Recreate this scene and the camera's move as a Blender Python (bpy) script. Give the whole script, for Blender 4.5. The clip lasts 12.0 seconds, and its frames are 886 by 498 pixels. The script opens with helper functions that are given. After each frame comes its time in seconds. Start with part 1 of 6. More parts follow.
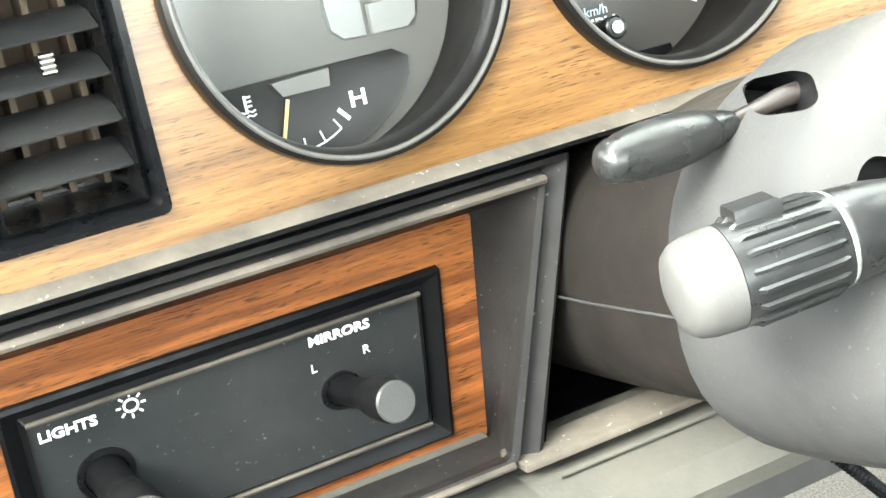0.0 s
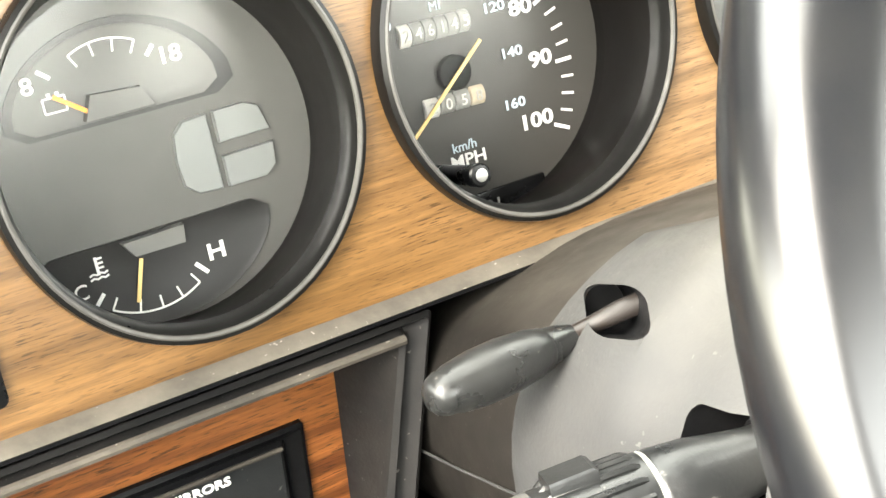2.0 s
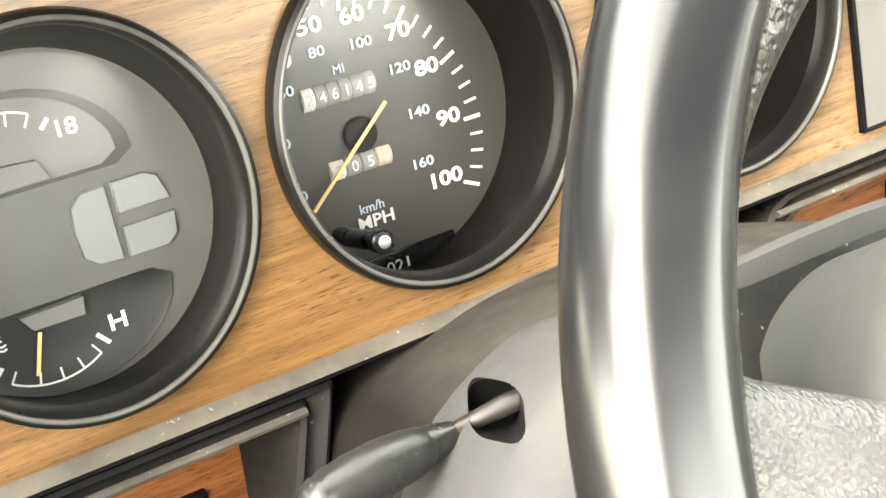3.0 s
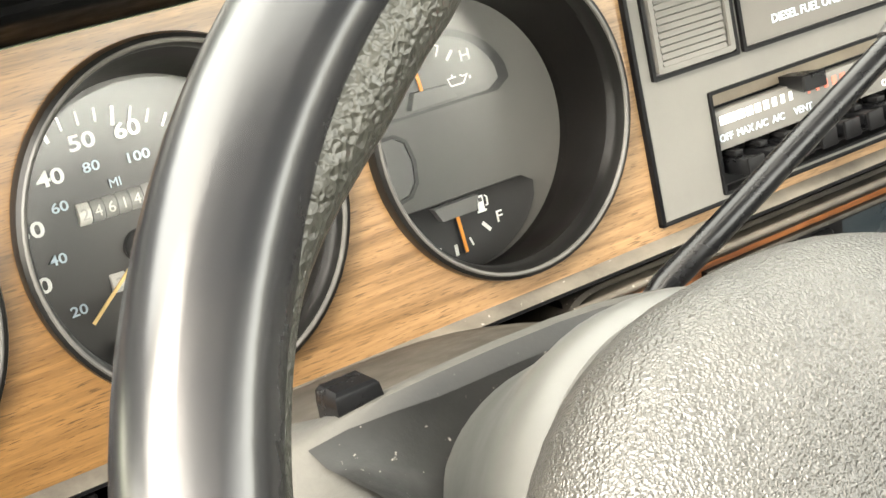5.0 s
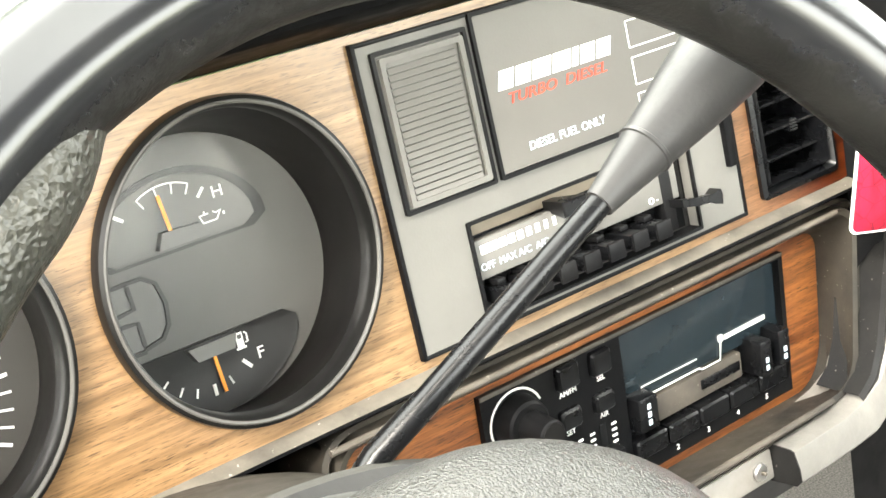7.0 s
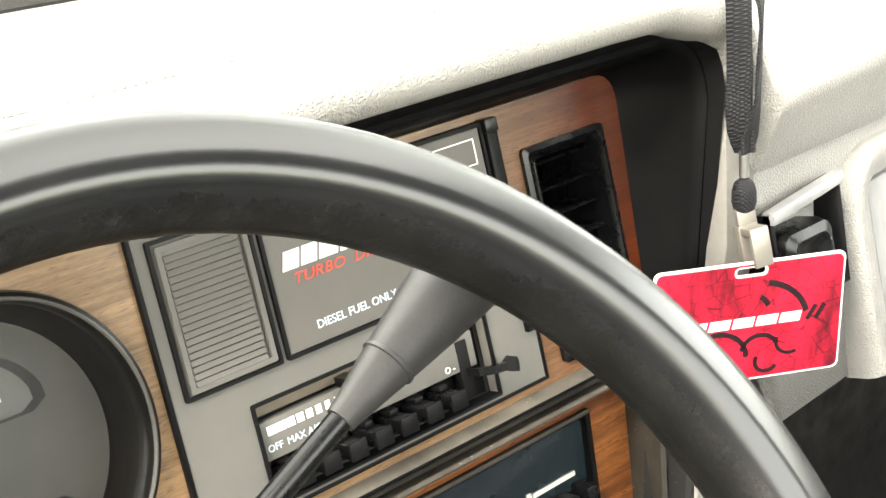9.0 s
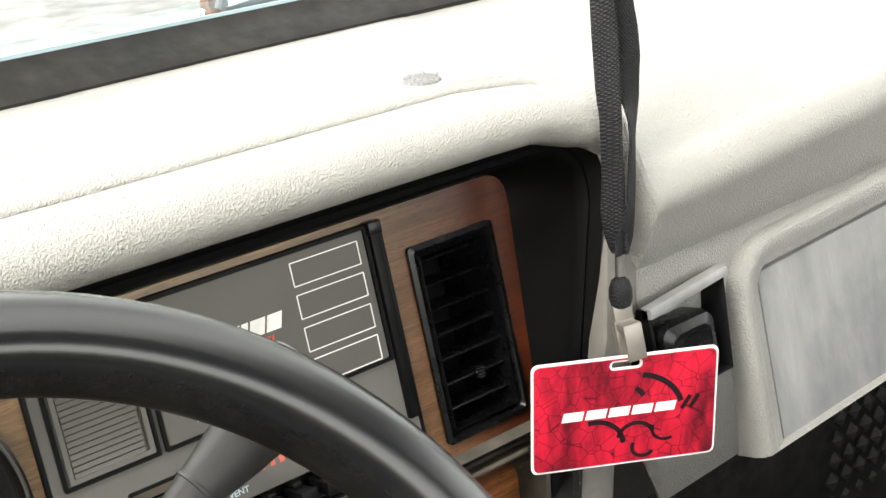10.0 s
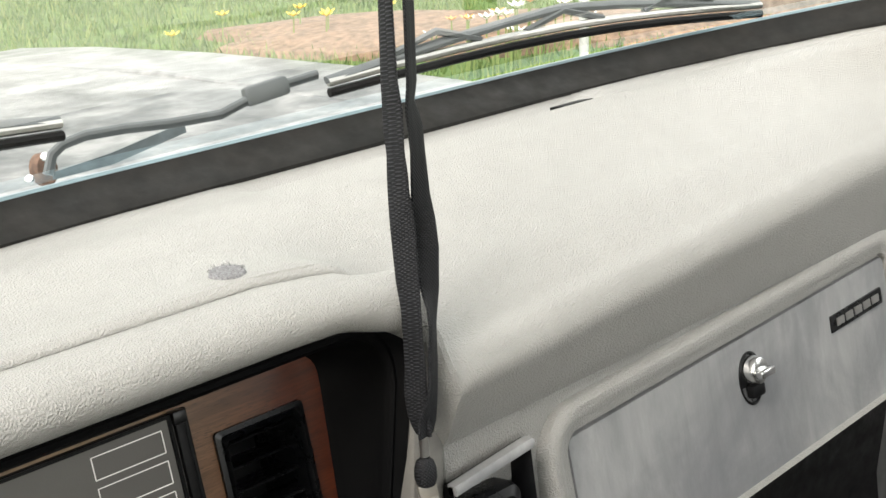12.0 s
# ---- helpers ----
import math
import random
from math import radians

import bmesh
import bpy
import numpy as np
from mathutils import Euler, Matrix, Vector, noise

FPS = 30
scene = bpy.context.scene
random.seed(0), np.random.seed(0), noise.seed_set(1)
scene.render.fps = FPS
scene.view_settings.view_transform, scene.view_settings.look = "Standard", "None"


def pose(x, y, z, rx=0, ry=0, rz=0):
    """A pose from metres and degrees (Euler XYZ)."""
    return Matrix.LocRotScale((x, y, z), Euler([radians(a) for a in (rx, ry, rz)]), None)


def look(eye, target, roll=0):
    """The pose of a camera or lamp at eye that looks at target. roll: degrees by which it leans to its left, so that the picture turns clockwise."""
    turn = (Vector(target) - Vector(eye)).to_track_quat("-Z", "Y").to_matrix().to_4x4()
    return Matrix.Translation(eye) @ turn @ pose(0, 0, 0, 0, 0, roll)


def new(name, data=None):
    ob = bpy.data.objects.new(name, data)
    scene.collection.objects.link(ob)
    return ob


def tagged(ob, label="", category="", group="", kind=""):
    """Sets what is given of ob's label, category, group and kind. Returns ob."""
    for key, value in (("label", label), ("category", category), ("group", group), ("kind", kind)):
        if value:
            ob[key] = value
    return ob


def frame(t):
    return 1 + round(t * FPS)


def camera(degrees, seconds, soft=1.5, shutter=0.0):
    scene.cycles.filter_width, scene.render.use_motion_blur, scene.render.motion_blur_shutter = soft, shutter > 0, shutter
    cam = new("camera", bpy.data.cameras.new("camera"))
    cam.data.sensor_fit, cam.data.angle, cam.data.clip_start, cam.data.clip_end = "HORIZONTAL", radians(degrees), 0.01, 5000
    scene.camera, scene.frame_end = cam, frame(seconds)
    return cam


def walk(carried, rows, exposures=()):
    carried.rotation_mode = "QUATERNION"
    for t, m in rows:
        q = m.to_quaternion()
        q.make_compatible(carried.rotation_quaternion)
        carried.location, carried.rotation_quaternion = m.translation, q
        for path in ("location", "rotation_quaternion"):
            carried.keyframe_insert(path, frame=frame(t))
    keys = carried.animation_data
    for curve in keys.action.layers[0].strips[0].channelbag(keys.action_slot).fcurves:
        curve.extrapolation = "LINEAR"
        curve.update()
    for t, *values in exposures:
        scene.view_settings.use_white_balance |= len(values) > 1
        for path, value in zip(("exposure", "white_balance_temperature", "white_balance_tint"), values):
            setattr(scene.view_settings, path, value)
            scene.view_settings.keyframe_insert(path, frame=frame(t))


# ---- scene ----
# The dashboard's own frame: x along the dash, y through its wood face, z up that face, which leans back.
DASH = pose(0, 0, 1.30, -12, 0, 0)
cam = camera(36.4, 12.0)
PATH = [
    (0, (-0.449, -0.37, 0.081), (0.324, 1.395, -0.455), -11.4),
    (0.5, (-0.433, -0.371, 0.095), (0.348, 1.389, -0.446), -11.4),
    (1, (-0.425, -0.368, 0.106), (0.374, 1.38, -0.449), -11.4),
    (1.5, (-0.414, -0.367, 0.117), (0.4, 1.366, -0.459), -11.4),
    (2, (-0.405, -0.365, 0.13), (0.427, 1.354, -0.463), -11.4),
    (2.5, (-0.393, -0.366, 0.143), (0.457, 1.338, -0.469), -11.5),
    (3, (-0.378, -0.37, 0.152), (0.485, 1.321, -0.476), -11.5),
    (5, (-0.313, -0.41, 0.146), (0.588, 1.299, -0.371), -12.8),
    (5.5, (-0.293, -0.413, 0.149), (0.638, 1.281, -0.367), -12.9),
    (6, (-0.281, -0.419, 0.155), (0.688, 1.253, -0.36), -12.9),
    (6.5, (-0.268, -0.42, 0.16), (0.75, 1.227, -0.342), -13.0),
    (7, (-0.257, -0.425, 0.164), (0.804, 1.2, -0.319), -13.0),
    (9, (-0.212, -0.451, 0.189), (1.002, 1.089, -0.203), -12.7),
    (9.5, (-0.195, -0.474, 0.202), (1.027, 1.065, -0.17), -12.9),
    (10, (-0.166, -0.533, 0.227), (0.988, 1.055, -0.158), -12.0),
    (10.5, (-0.157, -0.552, 0.247), (1.028, 1.015, -0.124), -11.7),
    (11, (-0.144, -0.563, 0.259), (1.075, 0.982, -0.096), -11.5),
    (11.5, (-0.133, -0.574, 0.27), (1.121, 0.948, -0.068), -11.3),
    (12, (-0.125, -0.58, 0.281), (1.157, 0.92, -0.045), -11.2),
]
EXPOSURES = [(0, 4.55, 6200, 4), (1, 4.25, 6450, 6), (3, 4.05, 6850, 8), (5, 3.80, 6950, 9), (7, 4.05, 6600, 8), (8.8, 3.40, 6800, 9), (9.5, 2.78, 6750, 9), (10.5, 1.82, 6450, 12), (12, 1.62, 6500, 11)]
walk(cam, [(t, DASH @ look(eye, target, roll)) for t, eye, target, roll in PATH], EXPOSURES)

# ---- light: bright overcast day ----
world = bpy.data.worlds.new("sky")
scene.world = world
world.use_nodes = True
wn = world.node_tree.nodes
sky = wn.new("ShaderNodeTexSky")
sky.sky_type = "NISHITA"
sky.sun_disc = False
sky.sun_elevation, sky.sun_rotation = radians(43), radians(-111)
sky.air_density, sky.dust_density = 1.0, 3.0
haze = wn.new("ShaderNodeMixRGB")
haze.inputs[0].default_value = 0.55
haze.inputs[2].default_value = (9.35, 9.05, 7.8, 1)
world.node_tree.links.new(sky.outputs[0], haze.inputs[1])
world.node_tree.links.new(haze.outputs[0], wn["Background"].inputs[0])
wn["Background"].inputs[1].default_value = 0.2
sun = new("sun", bpy.data.lights.new("sun", "SUN"))
sun.data.energy, sun.data.angle, sun.data.color = 1.15, radians(24), (1.0, 0.96, 0.9)
sun.matrix_world = look((-2.8, -1.1, 2.8), (0, 0, 0))

# ---- materials ----


def tree(name):
    m = bpy.data.materials.new(name)
    m.use_nodes = True
    nt = m.node_tree
    return m, nt, nt.nodes["Principled BSDF"]


def ramp(nt, stops):
    r = nt.nodes.new("ShaderNodeValToRGB")
    el = r.color_ramp.elements
    while len(el) < len(stops):
        el.new(0.5)
    for e, (p, c) in zip(el, stops):
        e.position, e.color = p, (*c, 1)
    return r


def coords(nt, scale=(1, 1, 1), turn=(0, 0, 0)):
    tc = nt.nodes.new("ShaderNodeTexCoord")
    mp = nt.nodes.new("ShaderNodeMapping")
    mp.inputs["Scale"].default_value = scale
    mp.inputs["Rotation"].default_value = turn
    nt.links.new(tc.outputs["Object"], mp.inputs["Vector"])
    return mp.outputs["Vector"]


def noise_tex(nt, vec, scale, detail=4, rough=0.55, dist=0.0):
    n = nt.nodes.new("ShaderNodeTexNoise")
    n.inputs["Scale"].default_value = scale
    n.inputs["Detail"].default_value = detail
    n.inputs["Roughness"].default_value = rough
    n.inputs["Distortion"].default_value = dist
    nt.links.new(vec, n.inputs["Vector"])
    return n.outputs["Fac"]


def mix(nt, fac, a, b, blend="MIX"):
    m = nt.nodes.new("ShaderNodeMixRGB")
    m.blend_type = blend
    for s, v in zip(m.inputs, (fac, a, b)):
        if hasattr(v, "is_linked"):
            nt.links.new(v, s)
        else:
            s.default_value = v if isinstance(v, (int, float)) else (*v, 1)
    return m.outputs[0]


def bump(nt, bs, height, strength, dist):
    b = nt.nodes.new("ShaderNodeBump")
    b.inputs["Strength"].default_value = strength
    b.inputs["Distance"].default_value = dist
    nt.links.new(height, b.inputs["Height"])
    old = bs.inputs["Normal"]
    if old.is_linked:
        nt.links.new(old.links[0].from_socket, b.inputs["Normal"])
    nt.links.new(b.outputs[0], bs.inputs["Normal"])


def plastic(name, base, dusty, rough=0.5, dust=0.5, grain=900, depth=0.0002, strength=0.3, spec=0.5, fleck=0.0, patch=0.13, dusty_lit_top=None):
    """Moulded plastic with fine grain, dull dusty patches and pale specks."""
    m, nt, bs = tree(name)
    v = coords(nt)
    big = ramp(nt, [(0.35, (0, 0, 0)), (0.75, (1, 1, 1))])
    nt.links.new(noise_tex(nt, v, 22, 6, 0.65), big.inputs[0])
    amt = nt.nodes.new("ShaderNodeMath")
    amt.operation = "MULTIPLY"
    amt.inputs[1].default_value = dust
    nt.links.new(big.outputs[0], amt.inputs[0])
    col = mix(nt, amt.outputs[0], base, dusty)
    if fleck:
        fl = ramp(nt, [(0.70, (0, 0, 0)), (0.78, (1, 1, 1))])
        nt.links.new(noise_tex(nt, v, 420, 2, 0.5), fl.inputs[0])
        fa = nt.nodes.new("ShaderNodeMath")
        fa.operation = "MULTIPLY"
        fa.inputs[1].default_value = fleck
        nt.links.new(fl.outputs[0], fa.inputs[0])
        col = mix(nt, fa.outputs[0], col, (0.55, 0.52, 0.47))
    if dusty_lit_top:
        # paler upward faces: dust together with painted top light, with ragged thin spots
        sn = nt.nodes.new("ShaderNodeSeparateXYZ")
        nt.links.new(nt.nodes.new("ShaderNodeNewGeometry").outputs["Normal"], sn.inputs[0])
        facing_up = nt.nodes.new("ShaderNodeMapRange")
        facing_up.inputs["From Min"].default_value, facing_up.inputs["From Max"].default_value = 0.72, 0.99
        nt.links.new(sn.outputs["Z"], facing_up.inputs["Value"])
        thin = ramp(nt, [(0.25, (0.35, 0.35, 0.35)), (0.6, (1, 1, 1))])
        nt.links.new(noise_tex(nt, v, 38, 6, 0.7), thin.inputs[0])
        col = mix(nt, mix(nt, 1.0, facing_up.outputs[0], thin.outputs[0], "MULTIPLY"), col, dusty_lit_top)
    nt.links.new(col, bs.inputs["Base Color"])
    rr = ramp(nt, [(0.3, (rough - patch,) * 3), (0.7, (rough + patch,) * 3)])
    nt.links.new(noise_tex(nt, v, 60, 5, 0.6), rr.inputs[0])
    nt.links.new(rr.outputs[0], bs.inputs["Roughness"])
    bs.inputs["Specular IOR Level"].default_value = spec
    bump(nt, bs, noise_tex(nt, v, grain, 3, 0.6), strength, depth)
    return m


def vinyl(name, base, worn, cell=420, depth=0.0006, rough=0.5, strength=0.7, stain=0.45, spec=0.4):
    """Leather-grained vinyl: cells with creases, stretched a little, and dirt."""
    m, nt, bs = tree(name)
    v = coords(nt)
    vo = nt.nodes.new("ShaderNodeTexVoronoi")
    vo.feature = "SMOOTH_F1"
    vo.inputs["Scale"].default_value = cell
    vo.inputs["Smoothness"].default_value = 0.35
    wv = nt.nodes.new("ShaderNodeVectorMath")
    wv.operation = "ADD"
    nz = nt.nodes.new("ShaderNodeTexNoise")
    nz.inputs["Scale"].default_value = cell * 0.6
    sc = nt.nodes.new("ShaderNodeVectorMath")
    sc.operation = "SCALE"
    sc.inputs["Scale"].default_value = 1.6 / cell
    nt.links.new(v, nz.inputs["Vector"])
    nt.links.new(nz.outputs["Color"], sc.inputs[0])
    nt.links.new(v, wv.inputs[0])
    nt.links.new(sc.outputs[0], wv.inputs[1])
    nt.links.new(wv.outputs[0], vo.inputs["Vector"])
    r1 = ramp(nt, [(0.30, (0, 0, 0)), (0.80, (1, 1, 1))])
    nt.links.new(noise_tex(nt, v, 26, 8, 0.75), r1.inputs[0])
    col = mix(nt, r1.outputs[0], base, worn)
    st = ramp(nt, [(0.45, (0, 0, 0)), (0.8, (stain,) * 3)])
    nt.links.new(noise_tex(nt, coords(nt, (1, 1, 0.25)), 45, 6, 0.7), st.inputs[0])
    col = mix(nt, st.outputs[0], col, tuple(c * 0.72 for c in base))
    nt.links.new(col, bs.inputs["Base Color"])
    bs.inputs["Roughness"].default_value = rough
    bs.inputs["Specular IOR Level"].default_value = spec
    bump(nt, bs, vo.outputs["Distance"], strength, depth)
    return m


def wood(name, light, mid, dark, rough=0.34, redder=None, pore=0.78):
    """Printed wood-grain film: long wavy bands along x, fine streaks and short dark pores."""
    m, nt, bs = tree(name)
    band = noise_tex(nt, coords(nt, (2.4, 44, 44), (0, radians(-3), 0)), 2.6, 5, 0.58, 0.2)
    r = ramp(nt, [(0.22, tuple(0.55 * a + 0.45 * b for a, b in zip(dark, mid))), (0.40, mid), (0.54, light), (0.66, mid), (0.78, light)])
    nt.links.new(band, r.inputs[0])
    fine = ramp(nt, [(0.34, (0.50, 0.46, 0.42)), (0.62, (1.10, 1.08, 1.06))])
    nt.links.new(noise_tex(nt, coords(nt, (7, 150, 150), (0, radians(-4), 0)), 3.2, 5, 0.66, 0.15), fine.inputs[0])
    col = mix(nt, 0.7, r.outputs[0], fine.outputs[0], "MULTIPLY")
    v2 = coords(nt, (34, 430, 430), (0, radians(-6), 0))
    pores = ramp(nt, [(0.55, (0, 0, 0)), (0.65, (1, 1, 1))])
    nt.links.new(noise_tex(nt, v2, 4.5, 2, 0.5), pores.inputs[0])
    area = ramp(nt, [(0.34, (0.15, 0.15, 0.15)), (0.64, (pore,) * 3)])
    nt.links.new(noise_tex(nt, coords(nt, (8, 45, 45)), 3, 4, 0.6), area.inputs[0])
    f = mix(nt, 1.0, pores.outputs[0], area.outputs[0], "MULTIPLY")
    col = mix(nt, f, col, tuple(c * 0.6 for c in dark))
    if redder:
        # painted glare: right of its pale middle the film turns darker and redder
        sx = nt.nodes.new("ShaderNodeSeparateXYZ")
        nt.links.new(coords(nt), sx.inputs[0])
        right_end = nt.nodes.new("ShaderNodeMapRange")
        right_end.inputs["From Min"].default_value, right_end.inputs["From Max"].default_value = 0.14, 0.24
        nt.links.new(sx.outputs["X"], right_end.inputs["Value"])
        col = mix(nt, right_end.outputs[0], col, mix(nt, 1.0, col, redder, "MULTIPLY"))
        # and darker to the left, without the sky sheen painted into the middle
        left_end = nt.nodes.new("ShaderNodeMapRange")
        left_end.inputs["From Min"].default_value, left_end.inputs["From Max"].default_value = -0.06, -0.24
        nt.links.new(sx.outputs["X"], left_end.inputs["Value"])
        col = mix(nt, left_end.outputs[0], col, mix(nt, 1.0, col, (0.68, 0.585, 0.40), "MULTIPLY"))
    nt.links.new(col, bs.inputs["Base Color"])
    rr = ramp(nt, [(0.35, (rough - 0.02,) * 3), (0.7, (rough + 0.05,) * 3)])
    nt.links.new(noise_tex(nt, coords(nt), 30, 5, 0.6), rr.inputs[0])
    nt.links.new(rr.outputs[0], bs.inputs["Roughness"])
    bump(nt, bs, noise_tex(nt, v2, 4.5, 3, 0.6), 0.15, 0.0002)
    return m


def plain(name, col, rough=0.5, metal=0.0, spec=0.5, vary=0.12, scale=60, emit=0.0):
    m, nt, bs = tree(name)
    r = ramp(nt, [(0.3, tuple(c * (1 - vary) for c in col)), (0.7, tuple(min(1, c * (1 + vary)) for c in col))])
    nt.links.new(noise_tex(nt, coords(nt), scale, 5, 0.6), r.inputs[0])
    nt.links.new(r.outputs[0], bs.inputs["Base Color"])
    bs.inputs["Roughness"].default_value, bs.inputs["Metallic"].default_value = rough, metal
    bs.inputs["Specular IOR Level"].default_value = spec
    return m


def glass(name, rough=0.0, tint=(1, 1, 1), gloss=0.08):
    """Thin pane: mostly clear with a weak sharp reflection."""
    m = bpy.data.materials.new(name)
    m.use_nodes = True
    nt = m.node_tree
    nt.nodes.clear()
    out = nt.nodes.new("ShaderNodeOutputMaterial")
    tr = nt.nodes.new("ShaderNodeBsdfTransparent")
    tr.inputs[0].default_value = (*tint, 1)
    gl = nt.nodes.new("ShaderNodeBsdfGlossy")
    gl.inputs["Roughness"].default_value = rough
    fr = nt.nodes.new("ShaderNodeFresnel")
    fr.inputs[0].default_value = 1.45
    mx = nt.nodes.new("ShaderNodeMixShader")
    sc = nt.nodes.new("ShaderNodeMath")
    sc.operation = "MULTIPLY"
    sc.inputs[1].default_value = gloss / 0.04
    nt.links.new(fr.outputs[0], sc.inputs[0])
    sc.use_clamp = True
    nt.links.new(sc.outputs[0], mx.inputs[0])
    nt.links.new(tr.outputs[0], mx.inputs[1])
    nt.links.new(gl.outputs[0], mx.inputs[2])
    nt.links.new(mx.outputs[0], out.inputs[0])
    return m


WOOD = wood("wood_upper", (0.238, 0.150, 0.078), (0.154, 0.094, 0.045), (0.040, 0.022, 0.011), 0.30, (0.31, 0.105, 0.050))
WOOD_LOW = wood("wood_lower", (0.25, 0.094, 0.027), (0.115, 0.038, 0.012), (0.022, 0.008, 0.005), 0.34, pore=1.0)
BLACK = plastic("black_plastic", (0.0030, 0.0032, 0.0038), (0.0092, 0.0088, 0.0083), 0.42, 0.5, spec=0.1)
BLACK_GLOSS = plastic("black_gloss", (0.0026, 0.0028, 0.0034), (0.0068, 0.0068, 0.0068), 0.28, 0.4, depth=0.00008, spec=0.3, patch=0.06)
DUSTY = plastic("dusty_black", (0.0288, 0.0256, 0.0216), (0.1, 0.0864, 0.0704), 0.75, 0.95, fleck=0.3, spec=0.25)
DARKTRIM = plastic("dark_trim", (0.011, 0.011, 0.0112), (0.030, 0.028, 0.026), 0.45, 0.6, fleck=0.2, spec=0.08)
PANEL = plastic("grey_panel", (0.101, 0.098, 0.091), (0.131, 0.126, 0.116), 0.46, 0.6, spec=0.2)
# shroud top paler: dust plus light from above put into the colour
SHROUD = plastic("column_grey", (0.0305, 0.0313, 0.032), (0.0516, 0.0501, 0.0477), 0.55, 0.6, 700, 0.0003, 0.35, spec=0.18, fleck=0.07, dusty_lit_top=(0.058, 0.056, 0.051))
PAD = vinyl("pad_vinyl", (0.248, 0.244, 0.231), (0.279, 0.275, 0.260), 1000, 0.0007, 0.40, 1.0, 0.16)
GREYLOW = plastic("lower_grey", (0.102, 0.0982, 0.0894), (0.18, 0.172, 0.156), 0.55, 0.8, 500, 0.0004, 0.5)


def rim_vinyl(name, radius, thick):
    """Vinyl rubbed smooth on the outside of a ring; inside a ragged line it keeps its dull pebbled skin."""
    m, nt, bs = tree(name)
    v = coords(nt)
    flat = nt.nodes.new("ShaderNodeVectorMath")
    flat.operation = "MULTIPLY"
    flat.inputs[1].default_value = (1, 0, 1)
    nt.links.new(v, flat.inputs[0])
    ln_ = nt.nodes.new("ShaderNodeVectorMath")
    ln_.operation = "LENGTH"
    nt.links.new(flat.outputs[0], ln_.inputs[0])
    pos = nt.nodes.new("ShaderNodeMapRange")
    pos.clamp = False
    pos.inputs["From Min"].default_value, pos.inputs["From Max"].default_value = radius, radius - thick
    pos.inputs["To Max"].default_value = 0.5
    nt.links.new(ln_.outputs["Value"], pos.inputs["Value"])
    rag = nt.nodes.new("ShaderNodeMath")
    rag.operation = "MULTIPLY_ADD"
    rag.inputs[1].default_value = 0.45
    nt.links.new(noise_tex(nt, v, 150, 6, 0.7), rag.inputs[0])
    nt.links.new(pos.outputs[0], rag.inputs[2])
    edge = ramp(nt, [(0.58, (0, 0, 0)), (0.66, (1, 1, 1))])
    nt.links.new(rag.outputs[0], edge.inputs[0])
    dust = ramp(nt, [(0.42, (0, 0, 0)), (0.72, (1, 1, 1))])
    nt.links.new(noise_tex(nt, v, 30, 6, 0.65), dust.inputs[0])
    skin = mix(nt, dust.outputs[0], (0.003, 0.003, 0.0028), (0.009, 0.0088, 0.008))
    worn = mix(nt, dust.outputs[0], (0.0035, 0.0038, 0.0048), (0.0075, 0.0075, 0.008))
    nt.links.new(mix(nt, edge.outputs[0], worn, skin), bs.inputs["Base Color"])
    nt.links.new(mix(nt, edge.outputs[0], (0.26, 0.26, 0.26), (0.40, 0.40, 0.40)), bs.inputs["Roughness"])
    peb = noise_tex(nt, v, 520, 3, 0.6)
    nt.links.new(mix(nt, edge.outputs[0], (0.60, 0.60, 0.60), (0.3, 0.3, 0.3)), bs.inputs["Specular IOR Level"])
    bump(nt, bs, mix(nt, edge.outputs[0], mix(nt, 0.05, (0.5, 0.5, 0.5), peb), peb), 0.5, 0.0004)
    return m


WHEELMAT = rim_vinyl("wheel_vinyl", 0.1655, 0.0152)
HUB = vinyl("worn_hub", (0.0150, 0.0147, 0.0135), (0.0300, 0.0288, 0.0255), 1350, 0.00042, 0.33, 1.0, spec=0.6)
HUBRING = plastic("hub_ring", (0.04, 0.0408, 0.0384), (0.06, 0.0592, 0.0544), 0.45, 0.5, 600, 0.0001, 0.2, patch=0.05)
HUBMAT = vinyl("hub_vinyl", (0.030, 0.030, 0.029), (0.056, 0.055, 0.051), 760, 0.00034, 0.32, 1.0)
FACE = plastic("gauge_face", (0.0952, 0.0944, 0.0884), (0.127, 0.123, 0.116), 0.42, 0.6, spec=0.2)
WHITE = plain("white_print", (0.8, 0.79, 0.76), 0.6)
PALE = plain("pale_blue_print", (0.50, 0.60, 0.66), 0.6)
ORANGE = plain("orange_needle", (0.85, 0.30, 0.03), 0.5)
YELLOW = plain("yellow_needle", (0.78, 0.55, 0.22), 0.5)
RED = plain("red_print", (0.55, 0.06, 0.03), 0.6)
CHROME = plain("chrome", (0.75, 0.75, 0.74), 0.18, 1.0)
STEEL = plain("steel", (0.55, 0.54, 0.52), 0.35, 1.0)
LENS = glass("gauge_lens", 0.20, (0.97, 0.97, 0.97), 0.045)
PANE = glass("windshield_glass", 0.0, (0.97, 0.985, 0.975), 0.014)
RAIL = plastic("dusty_rail", (0.0465, 0.0419, 0.0349), (0.116, 0.103, 0.0837), 0.8, 1.0, fleck=0.3, spec=0.2)
POD = plastic("pod_black", (0.00168, 0.00176, 0.0021), (0.0042, 0.00403, 0.00378), 0.5, 0.5, spec=0.06)
RUBBER = plastic("rubber_seal", (0.007, 0.007, 0.0065), (0.020, 0.018, 0.016), 0.6, 0.6, spec=0.1)


